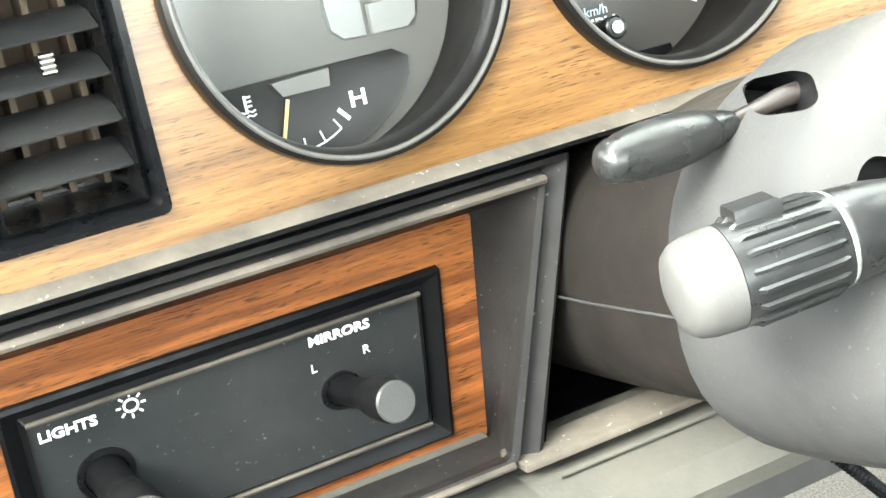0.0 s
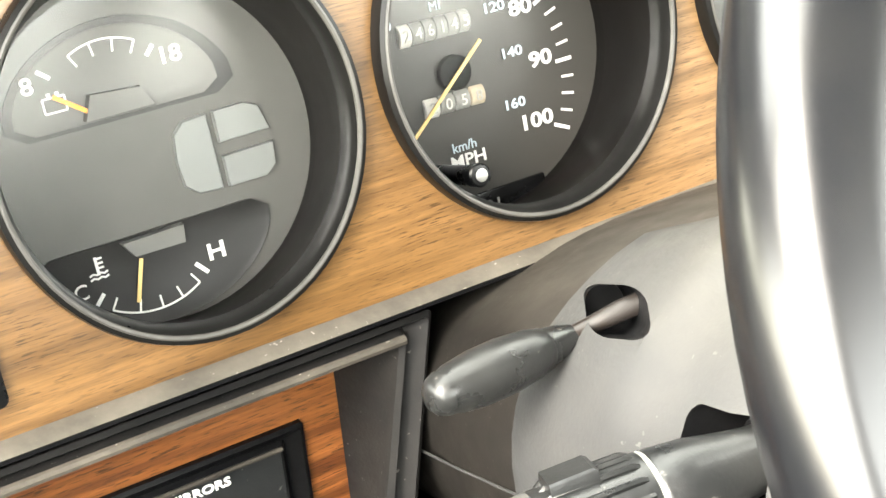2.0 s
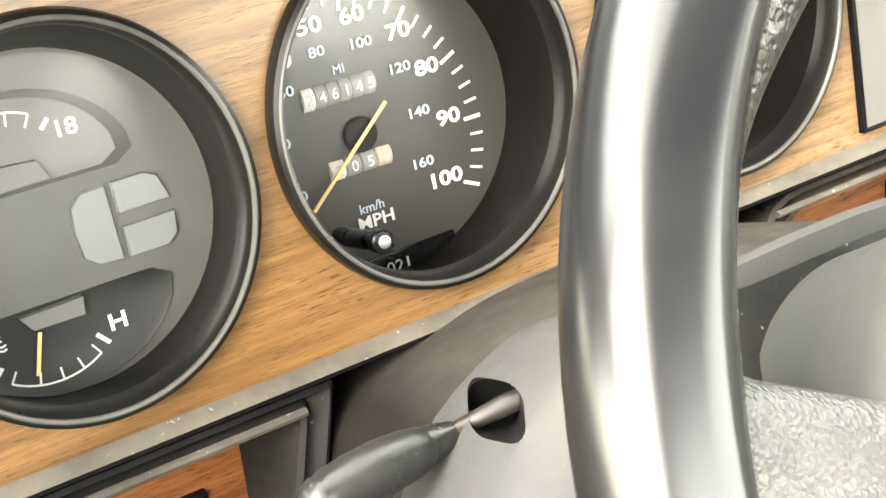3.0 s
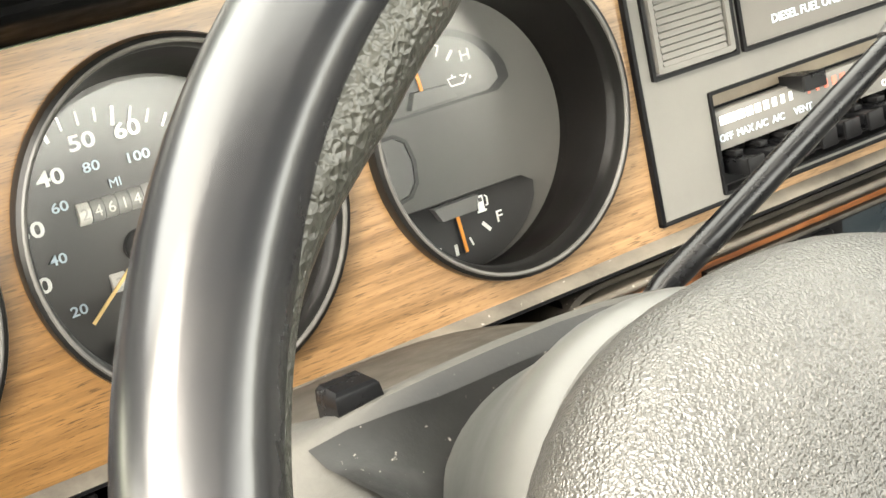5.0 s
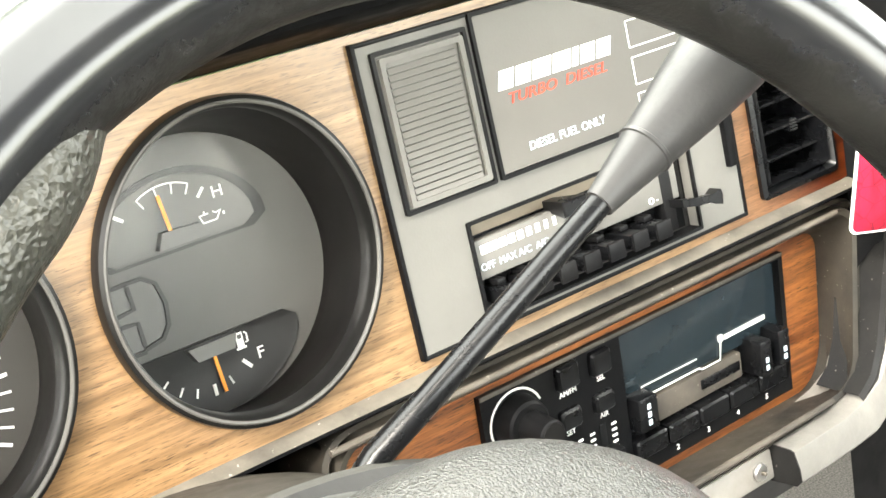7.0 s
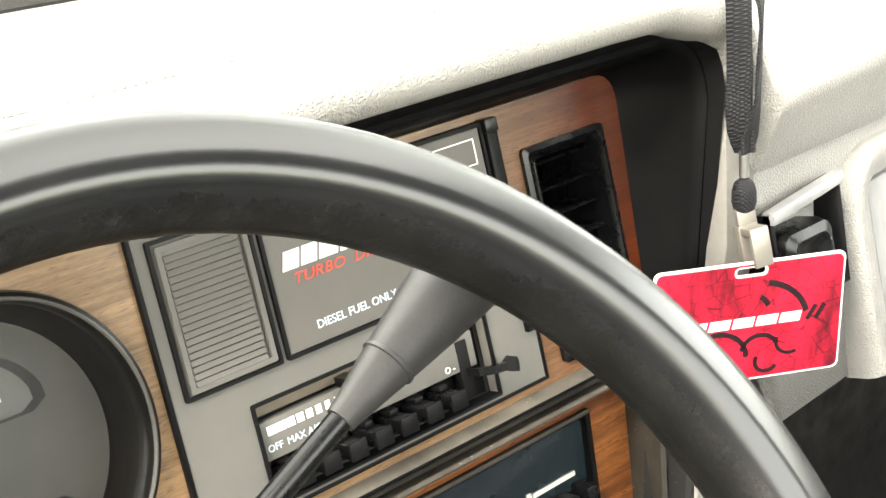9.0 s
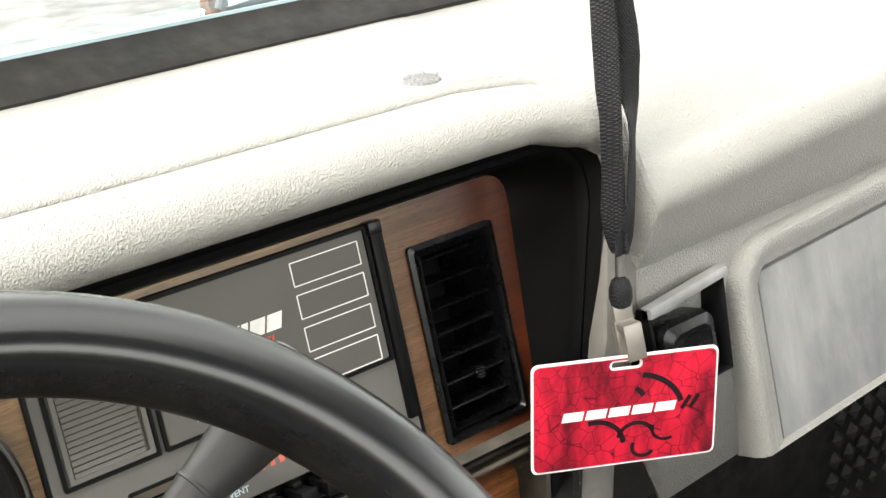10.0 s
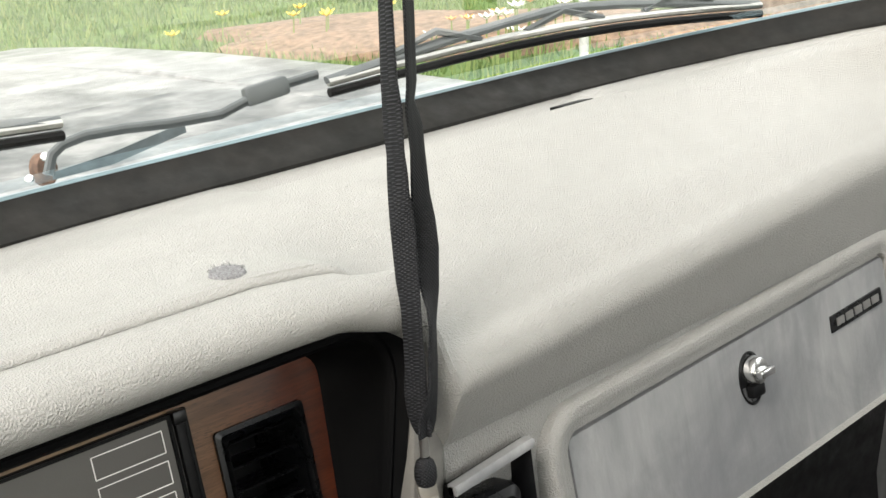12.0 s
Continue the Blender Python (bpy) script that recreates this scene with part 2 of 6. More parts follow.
# ---- mesh helpers ----
def part(name, bm, material, parent=None, label="", smooth=True, m=None):
    """Link a bmesh as one mesh object under a thing or a part."""
    me = bpy.data.meshes.new(name)
    bmesh.ops.recalc_face_normals(bm, faces=bm.faces)
    bm.to_mesh(me)
    bm.free()
    me.materials.append(material)
    if smooth:
        for p in me.polygons:
            p.use_smooth = True
        me.set_sharp_from_angle(angle=radians(35))
    ob = new(name, me)
    if m is not None:
        ob.matrix_basis = m
    if parent is not None:
        ob.parent = parent
    if label:
        ob["label"] = label
    return ob


def thing(name, m=None, label="", category="", group="", kind=""):
    ob = new(name)
    ob.empty_display_size = 0.02
    ob.matrix_basis = DASH @ m if m is not None else DASH
    return tagged(ob, label, category, group, kind)


def box(x0, x1, y0, y1, z0, z1, r=0.0, seg=2):
    bm = bmesh.new()
    bmesh.ops.create_cube(bm, size=1)
    for v in bm.verts:
        v.co = ((x0 + x1) / 2 + v.co.x * (x1 - x0), (y0 + y1) / 2 + v.co.y * (y1 - y0), (z0 + z1) / 2 + v.co.z * (z1 - z0))
    if r:
        bmesh.ops.bevel(bm, geom=bm.edges[:], offset=r, segments=seg, profile=0.5, affect="EDGES")
    return bm


def join(*bms):
    me = bpy.data.meshes.new("tmp")
    out = bms[0]
    for b in bms[1:]:
        b.to_mesh(me)
        b.free()
        out.from_mesh(me)
    bpy.data.meshes.remove(me)
    return out


def rrect(x0, x1, z0, z1, r, n=5):
    """Rounded rectangle outline, counter-clockwise in x, z."""
    pts = []
    for cx, cz, a in ((x1 - r, z0 + r, -90), (x1 - r, z1 - r, 0), (x0 + r, z1 - r, 90), (x0 + r, z0 + r, 180)):
        for i in range(n + 1):
            t = radians(a + 90 * i / n)
            pts.append((cx + r * math.cos(t), cz + r * math.sin(t)))
    return pts


def oval(cx, cz, rx, rz, n=64, a0=0.0):
    return [(cx + rx * math.cos(a0 + 2 * math.pi * i / n), cz + rz * math.sin(a0 + 2 * math.pi * i / n)) for i in range(n)]


def loft(rings, close=True, caps=(False, False)):
    """Skin through rings of equal length; close: each ring is closed."""
    bm = bmesh.new()
    vs = [[bm.verts.new(p) for p in ring] for ring in rings]
    n = len(vs[0])
    for a, b in zip(vs, vs[1:]):
        for i in range(n if close else n - 1):
            j = (i + 1) % n
            bm.faces.new((a[i], a[j], b[j], b[i]))
    for k, c in zip((0, -1), caps):
        if c:
            bm.faces.new(vs[k])
    return bm


def plate(outline, y0, y1, holes=(), r=0.0):
    """Flat plate in x, z between y0 (front) and y1 with through holes."""
    bm = bmesh.new()
    loops = []
    edges = []
    for pts in (outline, *holes):
        vs = [bm.verts.new((x, y0, z)) for x, z in pts]
        es = [bm.edges.new((vs[i], vs[(i + 1) % len(vs)])) for i in range(len(vs))]
        edges += es
    bmesh.ops.triangle_fill(bm, use_beauty=True, use_dissolve=False, edges=edges)
    ret = bmesh.ops.extrude_face_region(bm, geom=bm.faces[:])
    for e in ret["geom"]:
        if isinstance(e, bmesh.types.BMVert):
            e.co.y = y1
    return bm


def lathe(profile, axis_from, axis_to, n=28):
    """Turned body: profile of (distance along, radius) on the line between two points."""
    a, b = Vector(axis_from), Vector(axis_to)
    d = (b - a).normalized()
    u = d.orthogonal().normalized()
    w = d.cross(u)
    rings = [[a + d * s + (u * math.cos(2 * math.pi * i / n) + w * math.sin(2 * math.pi * i / n)) * max(r, 1e-5) for i in range(n)] for s, r in profile]
    return loft(rings, True, (True, True))


def tube(points, radius, n=10, closed=False, flat=1.0):
    """Round bar along points; radius a number or one for each point."""
    pts = [Vector(p) for p in points]
    rings = []
    up = None
    for i, p in enumerate(pts):
        q0 = pts[i - 1] if (i or closed) else p
        q1 = pts[(i + 1) % len(pts)] if (i < len(pts) - 1 or closed) else p
        d = (q1 - q0).normalized()
        if up is None:
            up = d.orthogonal().normalized()
        up = (up - d * up.dot(d)).normalized()
        w = d.cross(up)
        r = radius if isinstance(radius, (int, float)) else radius[i]
        rings.append([p + (up * math.cos(2 * math.pi * k / n) + w * flat * math.sin(2 * math.pi * k / n)) * r for k in range(n)])
    if closed:
        rings.append(rings[0])
    bm = loft(rings, True, (not closed, not closed))
    if closed:
        bmesh.ops.remove_doubles(bm, verts=bm.verts, dist=1e-6)
    return bm


def strip(points, width, y, thick=0.0003):
    """Thin printed line of given width through x, z points, in the plane y."""
    bm = bmesh.new()
    pts = [Vector((x, z)) for x, z in points]
    left, right = [], []
    for i, p in enumerate(pts):
        d = (pts[min(i + 1, len(pts) - 1)] - pts[max(i - 1, 0)]).normalized()
        nrm = Vector((-d.y, d.x)) * width / 2
        left.append(p + nrm)
        right.append(p - nrm)
    rings = []
    for l, r in zip(left, right):
        rings.append([(l.x, y, l.y), (r.x, y, r.y), (r.x, y + thick, r.y), (l.x, y + thick, l.y)])
    return loft(rings, True, (True, True))


def lettering(text, size, x, z, y, turn=0.0, shear=0.0, stretch=1.0, align="CENTER", thick=0.0002, bold=0.0):
    """Raised print of a word as a bmesh in the plane y, facing -y."""
    cu = bpy.data.curves.new("letters", "FONT")
    cu.body, cu.size, cu.align_x, cu.align_y, cu.extrude, cu.shear, cu.offset = text, size, align, "CENTER", thick, shear, bold
    cu.resolution_u = 3
    ob = bpy.data.objects.new("letters", cu)
    me = bpy.data.meshes.new_from_object(ob)
    bm = bmesh.new()
    bm.from_mesh(me)
    m = Matrix.Translation((x, y, z)) @ Matrix.Rotation(radians(-turn), 4, "Y") @ Matrix.Rotation(radians(90), 4, "X") @ Matrix.Diagonal((stretch, 1, 1, 1))
    bm.transform(m)
    bpy.data.objects.remove(ob)
    bpy.data.curves.remove(cu)
    bpy.data.meshes.remove(me)
    return bm


# ---- dash structure ----
WX0, WX1, WZ0, WZ1 = -0.425, 0.268, -0.0055, 0.1265
GAUGES = ((-0.3015, 0.061), (-0.184, 0.0615), (-0.0622, 0.0605))
GRX, GRZ = 0.0548, 0.0588
LOW = pose(0, 0.025, -0.035, 14.04, 0, 0)      # plane of the switch panel under the gauges
RAD = pose(0, 0.021, -0.035, 5.7, 0, 0)        # plane of the radio


def seal_y(x):
    """Where the windshield's seal meets the dash top."""
    if x > 0.36:
        return 0.122 - 1.15 * max(0.0, x - 0.60) ** 1.9
    return 0.122 - 0.45 * max(0.0, 0.26 - x) ** 1.5


def smooth(a, b, x):
    f = min(1.0, max(0.0, (x - a) / (b - a)))
    return f * f * (3 - 2 * f)


def pad_section(x):
    """Dash-pad profile at x, from the windshield over the brow (or shoulder) to its lower front edge."""
    back = seal_y(x)
    dip = 0.0034 * smooth(0.300, 0.335, x) * (1 - smooth(0.625, 0.645, x))     # shallow slot for the defroster
    deck = [(back, 0.208), (back, 0.2048 - 1.7 * dip), (back, 0.2028 - 1.2 * dip), (back, 0.2030 + 0.2 * dip)]
    brow = deck + [(0.06, 0.1990), (0.02, 0.1890), (-0.008, 0.1830), (-0.0250, 0.1783), (-0.0280, 0.1770), (-0.0300, 0.1752), (-0.0312, 0.1718), (-0.0345, 0.1716), (-0.0450, 0.1692), (-0.0550, 0.1630), (-0.0585, 0.1570), (-0.0580, 0.1520), (-0.0550, 0.1485), (-0.0510, 0.1470), (-0.045, 0.1466), (-0.036, 0.1462), (0.004, 0.145)]
    edge_z = 0.0925 + 0.056 * x
    top = [(y, 0.178 + (edge_z + 0.008 - 0.178) * (0.02 - y) / 0.0705 + 0.004 * math.sin(math.pi * (0.02 - y) / 0.0705)) for y in (0.02, -0.008, -0.024, -0.036, -0.046)]
    roll = [(-0.0520, edge_z + 0.0062), (-0.0575, edge_z + 0.0025), (-0.0612, edge_z - 0.0020), (-0.0634, edge_z - 0.0075), (-0.0641, edge_z - 0.0135)]
    face = [(-0.0641 + 0.0260 * q, edge_z - 0.0135 + (0.058 - edge_z + 0.0135) * q) for q in (0.2, 0.4, 0.6, 0.8, 1.0)]
    right = deck + [(0.06, 0.1955)] + top + roll + face + [(-0.026, -0.066 + 0.045 * (x - 0.39))]
    share = (0.0, 0.11, 0.285, 0.31, 0.47, 0.67, 0.86)
    brow, right = ([(back - (back + 0.022) * q, z) for q, (_, z) in zip(share, side)] + side[7:] for side in (brow, right))
    blend = [smooth(0.22, 0.42, x)] * 6 + [smooth(0.235, 0.355, x), smooth(0.25, 0.33, x)] + [smooth(0.266, 0.314, x)] * 4 + [smooth(0.2955, 0.309, x)] * 9
    sag = 0.008 * smooth(0.215, 0.300, x)
    low_edge = 0.012 * smooth(0.242, 0.300, x) + 0.010 * smooth(0.286, 0.304, x)
    pts = []
    for k, (a, b) in enumerate(zip(brow, right)):
        h = blend[k]
        fall = (0.0 if k < 6 else sag * min(1.0, (k - 5) / 3)) if k < 15 else low_edge
        pts.append(Vector((x, a[0] + (b[0] - a[0]) * h, a[1] + (b[1] - a[1]) * h - fall * (1 - h))))
    # round the brow and the shoulder between the given points
    out = pts[:6]
    for k in range(6, len(pts) - 2):
        p0, p1, p2, p3 = pts[k - 1], pts[k], pts[k + 1], pts[k + 2]
        out += [p1, (p1 + p2) * 0.5625 - (p0 + p3) * 0.0625]
    return [tuple(p) for p in out + pts[-2:]]


xs = [-0.66, -0.55, -0.45, -0.35, -0.2, -0.05, 0.08, 0.16, 0.22, 0.25, 0.260, 0.266, 0.272, 0.278, 0.284, 0.287, 0.290, 0.293, 0.296, 0.299, 0.302, 0.305, 0.309, 0.314, 0.322, 0.33, 0.345, 0.36, 0.38, 0.41, 0.45, 0.53, 0.6, 0.625, 0.635, 0.645, 0.67, 0.75, 0.82, 0.88, 0.93]
pad = thing("dashboard_pad", label="grey grained vinyl dashboard pad, dusty and sun-worn", category="dashboard")
pad_body = part("pad_body", loft([pad_section(x) for x in xs], False), PAD, pad)
sol = pad_body.modifiers.new("thick", "SOLIDIFY")
sol.thickness, sol.offset = 0.003, -1
# no hole here: a black slab paints the opening's dark inside
part("defroster_shade", box(0.590, 0.622, 0.093, 0.108, 0.1985, 0.2054, 0.0005), BLACK, pad, "black slab standing in for the air opening's shade")

dash = thing("dashboard", label="black instrument surround with wood-grain film around round gauges", category="dashboard")
holes = [oval(x, z, GRX - 0.003, GRZ - 0.003) for x, z in GAUGES]
part("upper_wood_panel", plate(rrect(WX0, WX1, WZ0, WZ1, 0.012), 0.0, 0.004, holes + [rrect(0.2005, 0.2515, 0.003, 0.1025, 0.002), rrect(-0.4155, -0.3675, 0.0055, 0.105, 0.002), rrect(0.0012, 0.1838, 0.0012, 0.1208, 0.001)]), WOOD, dash, "tan wood-grain film with dark pores", False)
def ring4(tl, tr, br, bl, r, y, plane=None):
    """Rounded four-corner outline (x, z) at depth y in the dash frame, or in another plane."""
    pts = []
    cs = [Vector(p) for p in (tl, tr, br, bl)]
    for i, c in enumerate(cs):
        a, b = (cs[i - 1] - c).normalized(), (cs[(i + 1) % 4] - c).normalized()
        for k in range(7):
            t = k / 6
            p = c + a * r * (1 - t) ** 2 + b * r * t ** 2
            pts.append((p.x, y, p.y) if plane is None else tuple(plane @ Vector((p.x, y, p.y))))
    return pts


def sur(d, y, r):
    """Open outline of the pod's mouth: along the top and down the right wall, which grows shallower."""
    ring = ring4((-0.47, 0.1390 - d), (0.2950 - d, 0.1390 - d), (0.2600 - d, -0.0700), (-0.47, -0.0700), r, y)[3:15]
    return [(x, yy * (1 - 0.72 * smooth(0.045, -0.06, z)), z) for x, yy, z in ring]


si = ring4((WX0 - 0.002, WZ1 + 0.0006), (WX1 + 0.001, WZ1 + 0.0006), (0.2560, -0.0700), (WX0 - 0.002, -0.0700), 0.016, 0.0003)[3:15]
part("surround", loft([sur(-0.0065, -0.030, 0.037), sur(-0.0060, -0.0440, 0.037), sur(-0.0050, -0.0455, 0.036), sur(0.0, -0.0385, 0.034), sur(0.0022, -0.0395, 0.033), sur(0.0045, -0.037, 0.032), sur(0.0055, -0.032, 0.031), [tuple(Vector(p) * 0.25 + Vector(q) * 0.75) for p, q in zip(sur(0.007, -0.016, 0.03), si)], si, [(x, 0.006, z) for x, _, z in si]], False), POD, dash)
part("surround_edge", loft([[(x, y, z) for y, z in ((-0.026, 0.1385), (-0.033, 0.1378), (-0.036, 0.1388), (-0.0345, 0.1408))] for x in (-0.47, -0.2, 0.1, 0.268)], False), DUSTY, dash, "dust-covered upper edge")
part("rail", loft([[(x, y, z) for y, z in ((0.004, -0.0045), (-0.0008, -0.0056), (-0.0052, -0.0078), (-0.0060, -0.0088))] for x in (-0.47, -0.3, -0.1, 0.1, 0.272)], False), RAIL, dash, "dust-covered ledge below the wood")


part("rail_underside", loft([[(x, y, z) for y, z in ((-0.0060, -0.0088), (-0.0058, -0.0102), (-0.0035, -0.0112), (0.016, -0.0138))] for x in (-0.47, -0.3, -0.1, 0.1, 0.272)], False), BLACK, dash)
lower_left = loft([
    ring4((-0.50, -0.0135), (-0.2362, -0.0135), (-0.2670, -0.1135), (-0.50, -0.1135), 0.002, 0.035),
    ring4((-0.50, -0.0135), (-0.2362, -0.0135), (-0.2670, -0.1135), (-0.50, -0.1135), 0.002, 0.0005),
    ring4((-0.497, -0.0150), (-0.2382, -0.0150), (-0.2686, -0.1120), (-0.497, -0.1120), 0.002, -0.0008),
    ring4((-0.493, -0.0168), (-0.2455, -0.0168), (-0.2745, -0.1095), (-0.493, -0.1095), 0.003, 0.0035),
    ring4((-0.490, -0.0176), (-0.2475, -0.0176), (-0.2762, -0.1085), (-0.490, -0.1085), 0.003, -0.0022),
    ring4((-0.487, -0.0200), (-0.2502, -0.0200), (-0.2785, -0.1070), (-0.487, -0.1070), 0.003, -0.0012),
    ring4((-0.480, 0.0055), (-0.2648, 0.0055), (-0.2645, -0.0925), (-0.480, -0.0925), 0.002, 0.0005, LOW),
    ring4((-0.480, 0.0055), (-0.2648, 0.0055), (-0.2645, -0.0925), (-0.480, -0.0925), 0.002, 0.004, LOW)])
part("switch_surround", lower_left, DARKTRIM, dash, "dull black moulded frame with a dusty lip")
part("switch_lip", tube([(-0.49, -0.0030, -0.0186), (-0.40, -0.0030, -0.0186), (-0.30, -0.0030, -0.0186), (-0.2488, -0.0030, -0.0188)], 0.0016, 8), DUSTY, dash)
part("switch_lip", tube([(-0.2778, -0.002, -0.1090), (-0.34, -0.002, -0.1090), (-0.49, -0.002, -0.1090)], 0.0013, 8), DUSTY, dash)
lw = plate([(-0.481, -0.0935), (-0.2640, -0.0935), (-0.2640, 0.0065), (-0.481, 0.0065)], 0.0, 0.003, [[(-0.4265, -0.0782), (-0.2785, -0.0782), (-0.2785, -0.0092), (-0.4265, -0.0092)]])
lw.transform(LOW)
part("lower_wood_panel", lw, WOOD_LOW, dash, "red-brown wood-grain film", False)

lower_right = loft([
    ring4((-0.055, -0.0135), (0.2670, -0.0135), (0.2480, -0.1150), (-0.055, -0.1150), 0.020, 0.035),
    ring4((-0.055, -0.0135), (0.2670, -0.0135), (0.2480, -0.1150), (-0.055, -0.1150), 0.020, 0.0005),
    ring4((-0.053, -0.0150), (0.2655, -0.0150), (0.2465, -0.1135), (-0.053, -0.1135), 0.019, -0.0008),
    ring4((-0.050, -0.0168), (0.2630, -0.0168), (0.2440, -0.1112), (-0.050, -0.1112), 0.018, 0.0035),
    ring4((-0.049, -0.0176), (0.2620, -0.0176), (0.2430, -0.1105), (-0.049, -0.1105), 0.018, -0.0022),
    ring4((-0.047, -0.0205), (0.2595, -0.0205), (0.2400, -0.1080), (-0.047, -0.1080), 0.017, -0.0012),
    ring4((-0.045, 0.0035), (0.2550, 0.0035), (0.2515, -0.0800), (-0.045, -0.0800), 0.012, 0.0005, RAD),
    ring4((-0.045, 0.0035), (0.2550, 0.0035), (0.2515, -0.0800), (-0.045, -0.0800), 0.012, 0.004, RAD)])
part("radio_surround", lower_right, plastic("dusty_trim", (0.015, 0.0142, 0.0128), (0.062, 0.053, 0.040), 0.5, 0.7, fleck=0.2, spec=0.2), dash, "dull black moulded frame round the radio")
part("radio_lip", tube([(-0.05, -0.0030, -0.0186), (0.05, -0.0030, -0.0186), (0.15, -0.0030, -0.0186), (0.245, -0.0030, -0.0186)], 0.0015, 8), DUSTY, dash)
part("radio_lip", tube([(0.222, -0.0026, -0.1088), (0.15, -0.003, -0.1092), (0.05, -0.003, -0.1092), (-0.04, -0.003, -0.1092)], 0.0018, 8), DUSTY, dash)
rw = plate(rrect(-0.046, 0.2545, -0.0815, 0.0045, 0.010), 0.0, 0.003, [[(0.0322, -0.0738), (0.2262, -0.0738), (0.2262, 0.0012), (0.0322, 0.0012)]])
rw.transform(RAD)
part("radio_wood_panel", rw, WOOD_LOW, dash, "red-brown wood-grain film", False)
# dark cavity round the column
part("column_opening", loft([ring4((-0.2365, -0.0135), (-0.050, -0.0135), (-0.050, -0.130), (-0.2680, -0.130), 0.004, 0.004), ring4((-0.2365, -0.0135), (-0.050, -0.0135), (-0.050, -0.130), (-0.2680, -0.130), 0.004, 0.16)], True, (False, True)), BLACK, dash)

# grey lower dash that carries the surrounds
lowdash = thing("lower_dash_panel", label="scuffed light grey plastic lower dash panel", category="dashboard")
KNEE = plastic("knee_grey", (0.058, 0.058, 0.051), (0.085, 0.082, 0.070), 0.6, 0.8, 500, 0.0004, 0.5, spec=0.2)
part("knee_panel", loft([[(x, y, z) for y, z in ((0.035, -0.1170), (-0.001, -0.1165), (-0.010, -0.1175), (-0.020, -0.1230), (-0.024, -0.133), (-0.021, -0.1405), (-0.004, -0.1440))] for x in (-0.2755, -0.15, 0.0, 0.105)], False), KNEE, lowdash)
part("knee_panel", loft([[(x, y + 0.020, z - 0.006) for y, z in ((0.035, -0.1085), (-0.002, -0.1125), (-0.012, -0.1150), (-0.022, -0.1215), (-0.026, -0.132), (0.010, -0.205))] for x in (-0.52, -0.4, -0.2665)], False), KNEE, lowdash)
part("knee_ridge", tube([(-0.2655, -0.0085, -0.1152), (-0.10, -0.0085, -0.1156), (0.104, -0.0085, -0.1166)], 0.0011, 8), KNEE, lowdash)
way = [Vector((-0.160, 0.022, -0.136)), Vector((-0.150, 0.006, -0.152)), Vector((-0.1428, 0.0, -0.1597)), Vector((-0.133, 0.0, -0.1706)), Vector((-0.1235, 0.002, -0.181)), Vector((-0.104, 0.010, -0.206)), Vector((-0.080, 0.030, -0.260))]
fine = [way[k].lerp(way[k + 1], q / 12) for k in range(len(way) - 1) for q in range(12)]
part("cable_sleeve", tube(fine, [0.0030 if i % 2 else 0.0023 for i in range(len(fine))], 10), BLACK, lowdash, "black corrugated cable sleeve hanging below the panel")
part("column_trim", box(-0.276, -0.150, -0.006, 0.012, -0.1115, -0.1085, 0.0006), RAIL, lowdash, "dusty trim strip below the column")
edge = [(0.2965, -0.0395, 0.122), (0.2870, -0.0385, 0.080), (0.2765, -0.037, 0.035), (0.2700, -0.028, 0.000), (0.2665, -0.015, -0.030), (0.2580, -0.011, -0.070), (0.2520, -0.010, -0.090), (0.2440, -0.010, -0.1030), (0.2320, -0.010, -0.1105), (0.2160, -0.010, -0.1130), (0.1950, -0.010, -0.1137), (0.1785, -0.010, -0.1138)]
sect = []
for i, (x, y, z) in enumerate(edge):
    q0, q1 = Vector(edge[max(i - 1, 0)]), Vector(edge[min(i + 1, len(edge) - 1)])
    t = (q1 - q0)
    nx, nz = -t.z, t.x
    h = math.hypot(nx, nz)
    nx, nz = nx / h, nz / h
    w = 1.0 - 0.28 * min(1.0, max(0.0, (i - 5) / 4))
    b = 0.0030 if i < 8 else 0.0
    sect.append([(x + nx * o * w, y + dy, z + nz * o * w) for o, dy in ((b, 0.030), (b, 0.008), (b + 0.0008, -0.0010), (b + 0.0022, -0.0030), (0.0140, -0.0050), (0.0230, -0.0050), (0.0270, -0.0020), (0.0280, 0.03))])
part("corner_frame", loft(sect, False), GREYLOW, lowdash)
part("end_cap", loft([[(x - d, y, z) for x, y, z in sect[-1]] for d in (0.0, 0.0008)], True, (False, True)), DARKTRIM, lowdash, "dark cut end of the frame", False)
wall = []
for i, (x, y, z) in enumerate(edge[3:9]):
    t = Vector(edge[min(i + 4, len(edge) - 1)]) - Vector(edge[i + 2])
    h = math.hypot(t.x, t.z)
    nx, nz = -t.z / h, t.x / h
    wall.append([(x + nx * o, yy, z + nz * o) for o, yy in ((0.0040, y - 0.0016), (0.0006, y - 0.0026), (-0.0022, y - 0.0010), (-0.0032, 0.003), (-0.0045, 0.014))])
part("corner_wall", loft(wall, False), DARKTRIM, lowdash, "black inner wall beside the radio")
# worn bracket with a screw beside the radio's lower corner
part("bracket", box(0.105, 0.1772, 0.0005, 0.010, -0.1310, -0.1155, 0.001), plastic("worn_bracket", (0.24, 0.232, 0.215), (0.13, 0.110, 0.09), 0.5, 0.8), lowdash)
part("screw", lathe([(0, 0.0045), (0.0012, 0.0045), (0.002, 0.0035), (0.0021, 0.001)], (0.1672, 0.0005, -0.1238), (0.1672, -0.003, -0.1238), 16), STEEL, lowdash)
